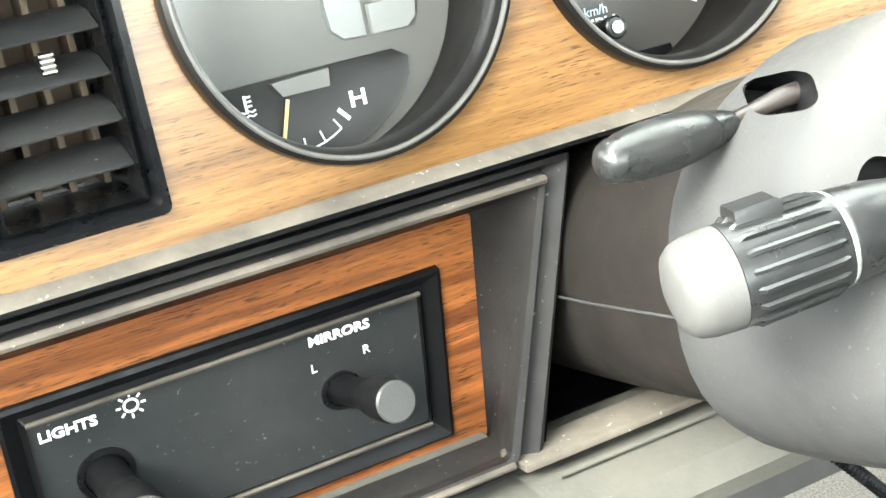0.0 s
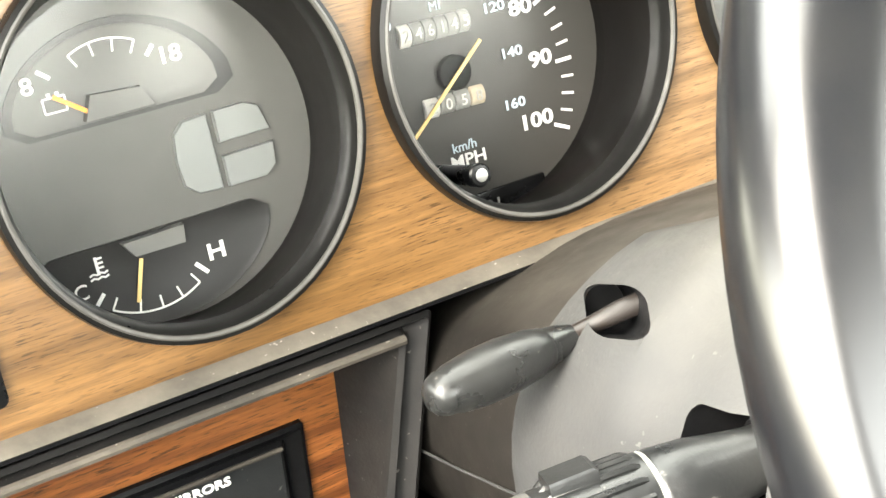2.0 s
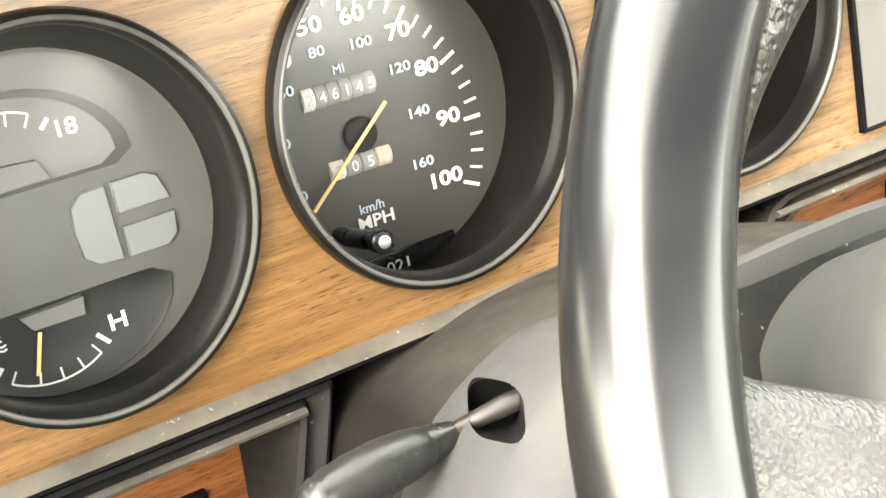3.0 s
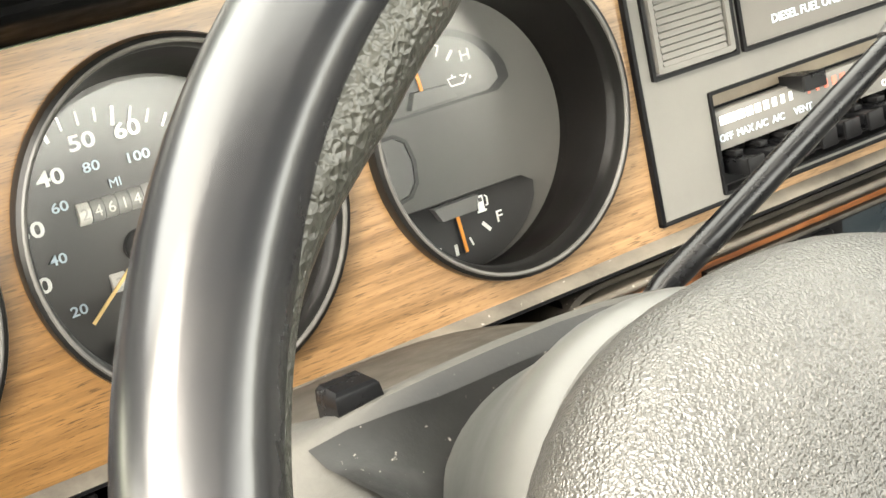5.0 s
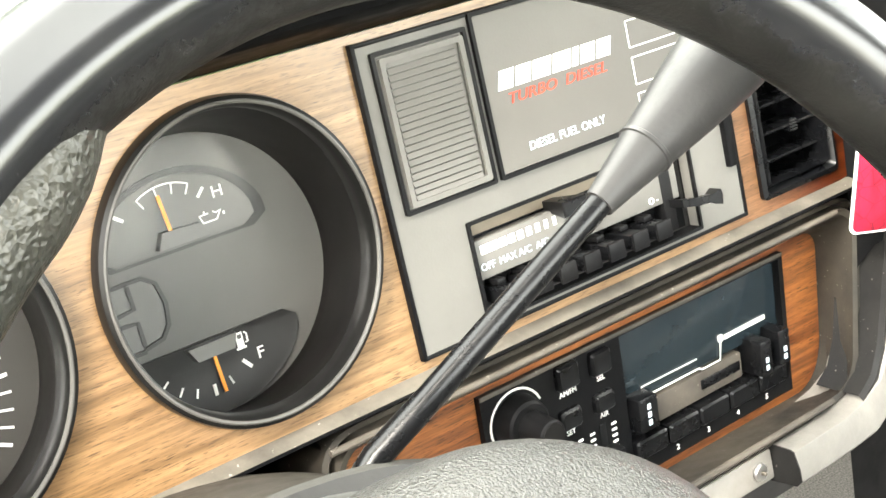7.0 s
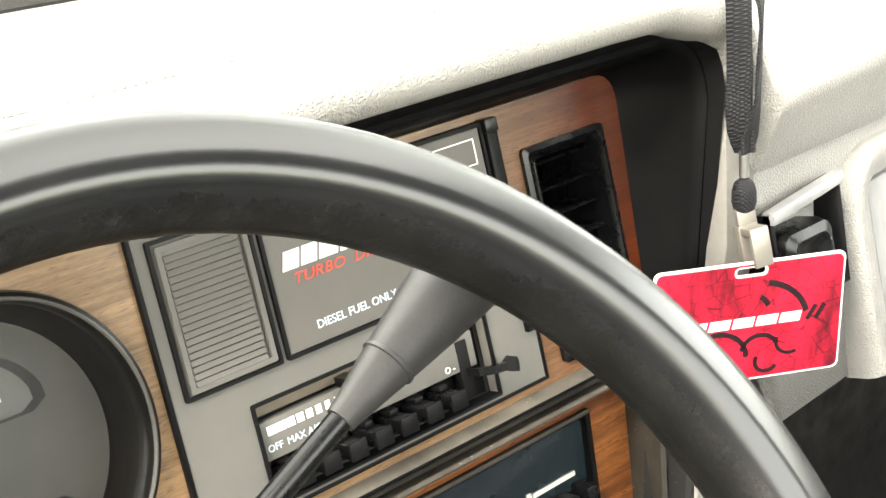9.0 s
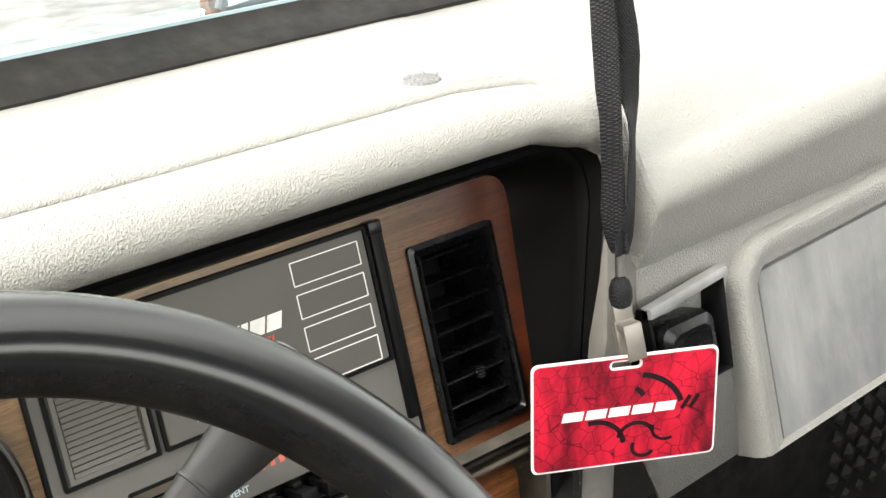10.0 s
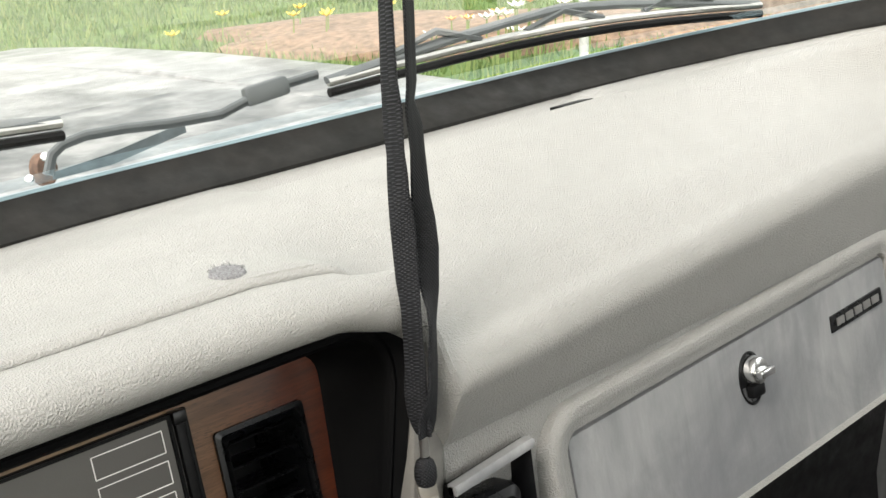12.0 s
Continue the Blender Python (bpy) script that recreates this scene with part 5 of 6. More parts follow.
part("body", lathe([(0.0374, 0.0102), (0.0380, 0.0104), (0.0460, 0.0097), (0.0540, 0.0080), (L, 0.0070), (L + 0.014, 0.0062)], A, B, 36), LEVER, ts)
part("slide_button", loft([[A + d * (0.0145 + a * s) + Vector((0, 0, 1)) * (0.0092 + h) + d.cross(Vector((0, 0, 1))).normalized() * b * s for a, b in ((0.0, -0.0036), (0.0105, -0.0036), (0.0105, 0.0036), (0.0, 0.0036))] for h, s in ((0.0, 1.0), (0.0040, 1.0), (0.0048, 0.9))], True, (True, True)), LEVER, ts)
part("boot", lathe([(0, 0.0075), (0.003, 0.0080), (0.006, 0.0066), (0.010, 0.0072)], (-0.2440, -0.1650, -0.0045), (-0.2250, -0.1640, -0.0030), 20), BLACK, ts, "dirty rubber boot")

# column shift lever
sh = thing("shift_lever", label="black column shift lever with scuffed grey grip", category="gear lever")
J, R_, T_ = Vector((-0.0180, -0.1420, 0.0750)), Vector((-0.0060, -0.1530, 0.0880)), Vector((0.0600, -0.1480, 0.1165))
part("rod", tube([(-0.120, -0.1180, 0.005), (-0.0960, -0.1230, 0.0270), (-0.0780, -0.1280, 0.0380), (-0.0480, -0.1350, 0.0565), J, J + (T_ - J) * 0.1], [0.0042, 0.0042, 0.0041, 0.0040, 0.0038, 0.0036], 16), BLACK_GLOSS, sh)
# grip's upper side painted pale, as lit from above
GRIPMAT = plastic("shift_grip", (0.017, 0.017, 0.0177), (0.032, 0.0315, 0.031), 0.48, 0.7, 700, 0.0003, 0.3, spec=0.3, dusty_lit_top=(0.125, 0.123, 0.119))
part("grip", lathe([(0, 0.0030), (0.0002, 0.0046), (0.008, 0.0058), (0.0215, 0.0082), (0.0218, 0.0088), (0.0228, 0.0089), (0.0232, 0.0084), (0.040, 0.0112), (0.056, 0.0134), (0.068, 0.0146), (0.0735, 0.0148), (0.0752, 0.0140), (0.0755, 0.0128), (0.0745, 0.0105), (0.0742, 0.0005)], J, T_, 36), GRIPMAT, sh, "scuffed grey tapered grip")

# ---- steering wheel ----
WHEEL = pose(-0.1025, -0.2255, 0.0080, -21.2, 0, -1.7)
RW = 0.1655
wheel = thing("steering_wheel", WHEEL, "worn black steering wheel with padded hub and spokes", "steering wheel")


def on_rim(a, dr=0.0, dy=0.0):
    return Vector(((RW + dr) * math.cos(radians(a)), dy, (RW + dr) * math.sin(radians(a))))


def rim_ring(a):
    """Rim section: round, with a raised seam on the driver's side and a flatter inner face."""
    pts = []
    for k in range(28):
        t = 2 * math.pi * k / 28
        r = 0.0152 + 0.0012 * math.exp(-((math.degrees(t) - 250) / 16) ** 2) - 0.0007 * math.exp(-((math.degrees(t) - 285) / 14) ** 2)
        pts.append(on_rim(a, r * math.cos(t) * 0.97, r * math.sin(t)))
    return pts


part("rim", loft([rim_ring(a) for a in [i * 3 for i in range(120)] + [0]]), WHEELMAT, wheel, "worn black vinyl rim")
GRIP = vinyl("grip_vinyl", (0.013, 0.0135, 0.011), (0.036, 0.035, 0.029), 520, 0.0007, 0.34, 1.0)
pts, rr = [], []
for i in range(41):
    a = 112 + i * 1.9
    f = smooth(112, 124, a) * (1 - smooth(131, 150, a))
    k = smooth(112, 120, a) * (1 - smooth(180, 188, a))
    pts.append(on_rim(a, -0.0030 - 0.0026 * k - 0.0050 * f, 0.001))
    rr.append(0.0095 + 0.0012 * k + 0.0016 * f)
part("thumb_rest", tube(pts, rr, 20), GRIP, wheel, "grained thumb rest on the rim")


def hub_ring(y, s, hx=0.100, hz=0.090, ox=0.0, oz=0.0):
    return [(p[0], y, p[2]) for p in superring(0, -0.042 + ox, -0.036 + oz, hx * s, hz * s, 2.3, 64)]


part("hub_boss", loft([[(x, y, z) for x, z in oval(-0.0500, 0.003, r, r, 64)] for y, r in ((0.085, 0.045), (0.058, 0.0475), (0.036, 0.0515), (0.030, 0.0528), (0.024, 0.0530), (0.018, 0.0518), (0.014, 0.0490), (0.012, 0.040))], True, (True, True)), HUBRING, wheel, "smooth round grey hub boss")
part("hub_pad", loft([hub_ring(y, k, 0.0790, 0.0860, 0.002, 0.0065) for y, k in ((0.014, 0.86), (0.010, 0.93), (0.003, 0.975), (-0.006, 0.985), (-0.014, 0.965), (-0.021, 0.91), (-0.0265, 0.82), (-0.0300, 0.71), (-0.0315, 0.58), (-0.0320, 0.40), (-0.0322, 0.18))], True, (True, True)), HUB, wheel, "grained padded hub, rubbed shiny")
for s in (-1, 1):
    rings = []
    for x, wz, wy, cz in ((0.1590, 0.052, 0.010, 0.026), (0.1540, 0.042, 0.0115, 0.024), (0.1480, 0.034, 0.012, 0.020), (0.1400, 0.030, 0.012, 0.018), (0.1200, 0.029, 0.012, 0.008), (0.0900, 0.031, 0.013, -0.008)):
        rings.append([(s * x - (0.03 if s > 0 and x < 0.13 else 0), -0.002 + wy * math.sin(2 * math.pi * k / 24), cz - (0.075 if s > 0 else 0.004) + wz * math.cos(2 * math.pi * k / 24)) for k in range(24)])
    part("spoke", loft(rings, True, (True, True)), HUBMAT, wheel, "grained spoke")


# ---- glove box side of the dash ----
def scuffed(name, base, pale, dark):
    """Satin grey plastic with upright wipe marks, pale scuffs and grime."""
    m, nt, bs = tree(name)
    wipe = ramp(nt, [(0.36, (0, 0, 0)), (0.70, (1, 1, 1))])
    nt.links.new(noise_tex(nt, coords(nt, (1, 1, 0.22), (0, radians(9), 0)), 44, 7, 0.68, 0.4), wipe.inputs[0])
    grime = ramp(nt, [(0.40, (0, 0, 0)), (0.68, (1, 1, 1))])
    nt.links.new(noise_tex(nt, coords(nt), 11, 6, 0.62, 0.6), grime.inputs[0])
    col = mix(nt, mix(nt, 1.0, wipe.outputs[0], (0.75, 0.75, 0.75), "MULTIPLY"), base, pale)
    nt.links.new(mix(nt, mix(nt, 1.0, grime.outputs[0], (0.7, 0.7, 0.7), "MULTIPLY"), col, dark), bs.inputs["Base Color"])
    rr = ramp(nt, [(0.3, (0.34,) * 3), (0.7, (0.52,) * 3)])
    nt.links.new(noise_tex(nt, coords(nt, (1, 1, 0.3)), 60, 5, 0.65), rr.inputs[0])
    nt.links.new(rr.outputs[0], bs.inputs["Roughness"])
    bump(nt, bs, noise_tex(nt, coords(nt), 500, 3, 0.6), 0.3, 0.0003)
    return m


DOORMAT = scuffed("glove_door", (0.185, 0.187, 0.189), (0.31, 0.31, 0.308), (0.115, 0.119, 0.127))
gb = thing("glove_box", label="grey scuffed glove box door with lock and maker's badge", category="glove box")


def gface(x, z):
    """Depth of the glove box face."""
    return -0.040


def gring(x0, x1, z0, z1, r, off):
    return [(x, gface(x, z) + off, max(z, z0) + 0.045 * (x - 0.39)) for x, z in rrect(x0, x1, z0 - r, z1, r, 6)]


part("door_frame", loft([gring(0.3745, 0.7805, -0.0680, 0.0565, 0.031, 0.012), gring(0.3755, 0.7795, -0.0680, 0.0555, 0.030, -0.0005), gring(0.3770, 0.7780, -0.0678, 0.0540, 0.029, -0.0052), gring(0.3805, 0.7745, -0.0674, 0.0505, 0.027, -0.0080), gring(0.3850, 0.7700, -0.0672, 0.0460, 0.024, -0.0082), gring(0.3885, 0.7665, -0.0668, 0.0425, 0.021, -0.0062), gring(0.3950, 0.7600, -0.0662, 0.0372, 0.013, -0.0048), gring(0.3962, 0.7588, -0.0660, 0.0362, 0.012, -0.0030), gring(0.3966, 0.7584, -0.0655, 0.0358, 0.011, 0.016)]), PAD, gb, "raised grained lip round the door")
# black sheet paints the shadow in the gap round the door
part("door_gap_shade", loft([gring(0.3960, 0.7590, -0.0710, 0.0364, 0.011, 0.014), gring(0.42, 0.73, -0.05, 0.01, 0.011, 0.014)], True, (False, True)), BLACK, gb)
door = part("door", loft([gring(0.3985, 0.7560, -0.0690, 0.0335, 0.005, 0.013), gring(0.3985, 0.7560, -0.0690, 0.0335, 0.005, -0.0012), gring(0.3992, 0.7553, -0.0683, 0.0328, 0.005, -0.0024), gring(0.45, 0.70, -0.04, 0.0, 0.005, -0.0026)], True, (False, True)), DOORMAT, gb, "scuffed grey door")
lx, lz = 0.5765, 0.0155
ly = gface(lx, lz)
part("lock_recess", loft([[(x, ly + o, z) for x, z in oval(lx, lz - 0.003, 0.0128 * k, 0.0185 * k, 32)] for k, o in ((1.0, -0.0020), (1.0, -0.0034), (0.93, -0.0036), (0.88, -0.0026))], True, (False, True)), BLACK_GLOSS, door, "black oval recess")
part("lock_stop", box(lx - 0.0070, lx + 0.0070, ly - 0.0090, ly - 0.0022, lz - 0.0155, lz - 0.0065, 0.0020), BLACK, door)
lk = part("lock_barrel", lathe([(0, 0.0100), (0.006, 0.0098), (0.0085, 0.0088), (0.0092, 0.0075), (0.0093, 0.0005)], (lx + 0.001, ly - 0.0022, lz + 0.0025), (lx + 0.001, ly - 0.1, lz + 0.0025), 32), CHROME, door, "chrome lock barrel")
part("turn_grip", box(lx - 0.0068, lx + 0.0088, ly - 0.0175, ly - 0.0112, lz - 0.0010, lz + 0.0042, 0.0012), CHROME, lk)
part("badge_plate", loft([gring(0.676, 0.746, 0.0000, 0.0125, 0.001, -0.0022), gring(0.6765, 0.7455, 0.0004, 0.0121, 0.001, -0.0038)], True, (False, True)), BLACK_GLOSS, door, "black badge with silver blocks")
for i in range(5):
    x0 = 0.6830 + i * 0.0120
    part("badge_block", loft([gring(x0, x0 + 0.0095, 0.0035, 0.0090, 0.0006, -0.0036), gring(x0, x0 + 0.0095, 0.0035, 0.0090, 0.0006, -0.0045)], True, (False, True)), STEEL, door, smooth=False)
up_ = thing("kick_vent_panel", label="dark textured panel below the glove box", category="panel")
part("panel", loft([[(x, y, z) for y, z in ((-0.010, -0.070 + 0.045 * (x - 0.39)), (0.030, -0.105), (0.050, -0.170), (0.060, -0.300))] for x in (0.29, 0.45, 0.65, 0.85)], False), BLACK, up_)
for i in range(5):
    for k in range(6):
        cx_, cz_ = 0.545 + i * 0.0165, -0.118 - k * 0.0165
        cy_ = 0.030 + (-0.105 - cz_) * 0.308
        part("stud", loft([[(cx_ + dx * s_, cy_ - d_, cz_ + dz * s_) for dx, dz in ((0, -1), (1, 0), (0, 1), (-1, 0))] for s_, d_ in ((0.0078, -0.001), (0.0070, 0.002), (0.0012, 0.0055))], True, (False, True)), DARKTRIM, up_, smooth=False)
# lever pocket between the gauges and the glove box
pk = thing("pull_handle", label="black pull handle in a grey framed pocket", category="handle")
fr = [(0.2995, 0.0440), (0.3600, 0.0495), (0.3555, -0.0060), (0.2995, -0.0060)]


def quad(pts, y0, s=1.0):
    c = Vector((0.330, 0.018))
    return [(c.x + (x - c.x) * s, y0, c.y + (z - c.y) * s) for x, z in pts]


part("pocket_frame", loft([quad(fr, -0.046), quad(fr, -0.0535), quad(fr, -0.0545, 0.96), quad(fr, -0.0520, 0.90), quad(fr, -0.030, 0.88)]), BLACK, pk, "black frame")
part("frame_top", loft([[(x + dx, -0.0535 + dy, z + dz) for dx, dy, dz in ((0, 0.004, 0.0012), (0, -0.0022, 0.0006), (0, -0.0030, -0.0018), (0, -0.0022, -0.0048), (0, 0.004, -0.0052))] for x, z in ((0.2995, 0.0440), (0.3298, 0.0468), (0.3605, 0.0496))], True, (True, True)), DOORMAT, pk, "pale grey top bar")
part("pocket", loft([quad(fr, -0.0515, 0.90), quad(fr, -0.0300, 0.885)], True, (False, True)), BLACK, pk)
part("pull_knob", loft([[(x, y, z) for x, z in rrect(0.3035 + d, 0.3450 - d, -0.0030 + d, 0.0325 - d, 0.006, 5)] for y, d in ((-0.030, 0.0), (-0.0500, 0.0), (-0.0560, 0.0015), (-0.0580, 0.0060), (-0.0560, 0.0085))], True, (False, True)), BLACK_GLOSS, pk)

# ---- fuzzy fastener pad on the brow ----
FUZZ = plain("fuzz", (0.16, 0.16, 0.165), 0.95, vary=0.5, scale=900)
for x, y in ((0.2160, -0.0190),):
    z = 0.1832
    f = thing("fastener_dot", label="small fuzzy grey fastener dot on the dash pad", category="fastener")
    rings = [[(x + 0.0095 * s * math.cos(t) * (1 + 0.04 * math.sin(7 * t)), y + 0.0085 * s * math.sin(t), z + h + 0.0023 * s * math.sin(t)) for t in [2 * math.pi * i / 28 for i in range(28)]] for s, h in ((1.0, -0.004), (1.0, -0.0004), (0.94, 0.0008), (0.7, 0.0014), (0.3, 0.0016))]
    part("pad_disc", loft(rings, True, (True, True)), FUZZ, f)
    bm = bmesh.new()
    rnd = random.Random(5)
    for _ in range(260):
        a, r = rnd.uniform(0, 2 * math.pi), 0.0095 * math.sqrt(rnd.random())
        p = Vector((x + r * math.cos(a), y + r * math.sin(a) * 0.9, z + 0.0010 + r * math.sin(a) * 0.25))
        q = p + Vector((rnd.uniform(-0.0016, 0.0016), rnd.uniform(-0.0016, 0.0016), rnd.uniform(0.0008, 0.0022)))
        o = Vector((0.00018, 0.00012, 0))
        bm.faces.new([bm.verts.new(v) for v in (p - o, p + o, q)])
    part("fuzz", bm, FUZZ, f, smooth=False)

# ---- lanyard and badge ----
UP = Vector((0, -0.2079, 0.9781))
END = Vector((0.2842, -0.0575, 0.0780))
m, nt, bs = tree("webbing")
wave = []
for turn in (38, -38):
    w_ = nt.nodes.new("ShaderNodeTexWave")
    w_.inputs["Scale"].default_value = 260
    w_.inputs["Distortion"].default_value = 0.4
    nt.links.new(coords(nt, (1, 1, 1), (0, radians(turn), 0)), w_.inputs["Vector"])
    wave.append(w_.outputs["Fac"])
weave = mix(nt, 1.0, wave[0], wave[1], "MULTIPLY")
wr = ramp(nt, [(0.0, (0.003, 0.0033, 0.0042)), (0.7, (0.017, 0.018, 0.0215))])
nt.links.new(weave, wr.inputs[0])
nt.links.new(wr.outputs[0], bs.inputs["Base Color"])
bs.inputs["Roughness"].default_value = 0.7
bs.inputs["Specular IOR Level"].default_value = 0.3
bump(nt, bs, weave, 0.8, 0.0005)
WEB = m
ln = thing("lanyard", label="black woven lanyard strap hanging from above", category="lanyard")


def band(keys, width, turned):
    """Flat woven strap. Keys: height, shift to the side, how wide it shows as it twists, and shift away."""
    hs, offs, wide, away = zip(*keys)
    across, deep = Vector((0.738, -0.674, 0)), Vector((0.674, 0.738, 0))
    rings = []
    n = 190
    for i in range(n + 1):
        h = 0.62 * (i / n) ** 1.5
        c = END + UP * (h + 0.001) + across * float(np.interp(h, hs, offs)) + deep * float(np.interp(h, hs, away))
        a = turned * math.acos(min(1.0, float(np.interp(h, hs, wide)) / width))
        side = (across * math.cos(a) + deep * math.sin(a)) * width / 2
        nrm = (deep * math.cos(a) - across * math.sin(a)) * 0.0008
        rings.append([c - side, c - side * 0.9 - nrm, c - side * 0.45 - nrm * 1.5, c - nrm * 1.1, c + side * 0.45 - nrm * 1.5, c + side * 0.9 - nrm, c + side, c + side * 0.9 + nrm, c - side * 0.9 + nrm])
    return loft(rings, True, (True, True))


part("strap", band(((-0.0014, 0.0007, 0.0072, 0), (0.0045, -0.0005, 0.01, 0), (0.0112, -0.0019, 0.0111, 0), (0.0239, -0.0026, 0.0122, 0), (0.0392, -0.002, 0.011, 0), (0.0546, -0.0023, 0.0103, 0), (0.0697, -0.0024, 0.0105, 0), (0.0847, -0.0032, 0.0121, 0), (0.1139, -0.004, 0.0126, 0), (0.1283, -0.0049, 0.0111, 0), (0.1396, -0.005, 0.0105, 0), (0.1494, -0.0052, 0.0088, 0), (0.1604, -0.0055, 0.0101, 0), (0.17, -0.0054, 0.01, 0), (0.1836, -0.0061, 0.0081, 0), (0.2228, -0.0056, 0.0066, 0), (0.62, -0.012, 0.01, 0)), 0.0130, -1), WEB, ln)
part("strap", band(((-0.0016, 0.0012, 0.0065, -0.002), (0.0072, 0.0023, 0.0094, -0.002), (0.0162, 0.0044, 0.0067, -0.002), (0.0252, 0.0062, 0.0041, -0.001), (0.0374, 0.007, 0.0038, 0.001), (0.0586, 0.0079, 0.0026, 0.001), (0.0675, 0.0082, 0.0045, 0.003), (0.0766, 0.0075, 0.0091, 0.006), (0.0973, 0.007, 0.0123, 0.007), (0.1119, 0.0062, 0.012, 0.007), (0.1263, 0.0054, 0.0091, 0.006), (0.1487, 0.0053, 0.0063, 0.004), (0.1598, 0.0048, 0.0068, 0.004), (0.1682, 0.0035, 0.0054, 0.004), (0.1724, 0.003, 0.003, 0.004), (0.1815, 0.0043, 0.0038, 0.004), (0.2208, 0.005, 0.0042, 0.004), (0.62, 0.014, 0.009, 0.004)), 0.0126, 1), WEB, ln)
part("ferrule", lathe([(0, 0.0020), (0.0005, 0.0024), (0.0125, 0.0024), (0.0130, 0.0020)], END + UP * 0.002, END - UP * 0.02, 16), STEEL, ln, "bright metal crimp")
kn = END - UP * 0.0115
part("knot", lathe([(0, 0.0022), (0.002, 0.0046), (0.006, 0.0058), (0.011, 0.0060), (0.0150, 0.0050), (0.0165, 0.0025)], kn, kn - UP, 20), WEB, ln)
cl = kn - UP * 0.0150
part("clip", join(box(-0.0052, 0.0052, -0.0014, 0.0014, -0.0085, 0.0010, 0.0006), box(-0.0062, 0.0048, -0.0024, 0.0024, -0.0255, -0.0075, 0.0008), box(-0.0058, 0.0044, -0.0110, -0.0020, -0.0120, -0.0080, 0.0008), box(-0.0058, 0.0044, -0.0112, -0.0092, -0.0270, -0.0085, 0.0008)), plain("clip_metal", (0.22, 0.205, 0.18), 0.40, 0.5), ln, "steel bulldog clip", m=Matrix.Translation(cl) @ Matrix.Rotation(radians(-20), 4, "Z"))

bd = thing("badge_card", Matrix.Translation((0.2753, -0.0500, -0.0015)) @ pose(0, 0, 0, 12, 8.0, -27), "red and black plastic card hanging from a clip", "badge card")


def redcard():
    m, nt, bs = tree("red_card")
    v = coords(nt)
    vo = nt.nodes.new("ShaderNodeTexVoronoi")
    vo.feature = "DISTANCE_TO_EDGE"
    vo.inputs["Scale"].default_value = 130
    nt.links.new(v, vo.inputs["Vector"])
    crack = ramp(nt, [(0.0, (1, 1, 1)), (0.035, (0, 0, 0))])
    nt.links.new(vo.outputs["Distance"], crack.inputs[0])
    big = ramp(nt, [(0.36, (0.012, 0.003, 0.006)), (0.46, (0.22, 0.007, 0.020)), (0.60, (0.52, 0.012, 0.035))])
    nt.links.new(noise_tex(nt, coords(nt, (1, 1, 0.35)), 55, 6, 0.6), big.inputs[0])
    sx = nt.nodes.new("ShaderNodeSeparateXYZ")
    nt.links.new(v, sx.inputs[0])
    ab = nt.nodes.new("ShaderNodeMath")
    ab.operation = "ABSOLUTE"
    nt.links.new(sx.outputs["X"], ab.inputs[0])
    edge_ = ramp(nt, [(0.55, (0, 0, 0)), (0.95, (1, 1, 1))])
    sc = nt.nodes.new("ShaderNodeMath")
    sc.operation = "MULTIPLY"
    sc.inputs[1].default_value = 22
    nt.links.new(ab.outputs[0], sc.inputs[0])
    nt.links.new(sc.outputs[0], edge_.inputs[0])
    base = mix(nt, 0.12, big.outputs[0], (0.62, 0.012, 0.035))
    col_ = mix(nt, edge_.outputs[0], base, big.outputs[0])
    col_ = mix(nt, crack.outputs[0], col_, (0.05, 0.003, 0.008))
    nt.links.new(col_, bs.inputs["Base Color"])
    bs.inputs["Roughness"].default_value = 0.28
    return m


CW, CH = 0.0490, 0.0308
slot_hole = rrect(-0.0075, 0.0075, CH - 0.0065, CH - 0.0030, 0.0016, 3)
part("card", plate(rrect(-CW, CW, -CH, CH, 0.0035, 4), 0.0, 0.0010, [slot_hole]), WHITE, bd, "white card edge", False)
part("card_print", plate(rrect(-CW + 0.0012, CW - 0.0012, -CH + 0.0012, CH - 0.0012, 0.003, 4), -0.0005, -0.0001, [rrect(-0.0088, 0.0088, CH - 0.0075, CH - 0.0020, 0.0026, 3)]), redcard(), bd, "red print with dark cracks", False)
DK = plain("card_black", (0.012, 0.006, 0.008), 0.3)
part("card_swirl", join(*[strip([(cx + r * math.cos(radians(t)), cz + r * 0.9 * math.sin(radians(t))) for t in range(a0, a1, 8)], w, -0.0008) for cx, cz, r, a0, a1, w in ((0.004, -0.004, 0.0265, 15, 80, 0.0030), (-0.016, -0.018, 0.0150, 0, 110, 0.0026), (0.006, -0.016, 0.0095, 20, 175, 0.0022), (0.010, -0.0215, 0.0060, 150, 330, 0.0020), (0.022, -0.012, 0.0075, 160, 300, 0.0018), (-0.002, 0.004, 0.0120, 20, 60, 0.0026))]), DK, bd, smooth=False)
part("maker_block", join(*[loft([[(x0 + dx + 0.0012, -0.0011, 0.0028), (x0 + dx, -0.0011, -0.0022), (x0 + dx, -0.0008, -0.0022), (x0 + dx + 0.0012, -0.0008, 0.0028)] for dx in (0, 0.0106)], True, (True, True)) for x0 in [-0.0335 + 0.0122 * i for i in range(5)]]), WHITE, bd, "white blocks on the card", False)
part("slash_mark", join(strip([(0.0300, -0.0022), (0.0345, 0.0050)], 0.0022, -0.0011), strip([(0.0345, -0.0022), (0.0390, 0.0050)], 0.0022, -0.0011)), DK, bd, smooth=False)

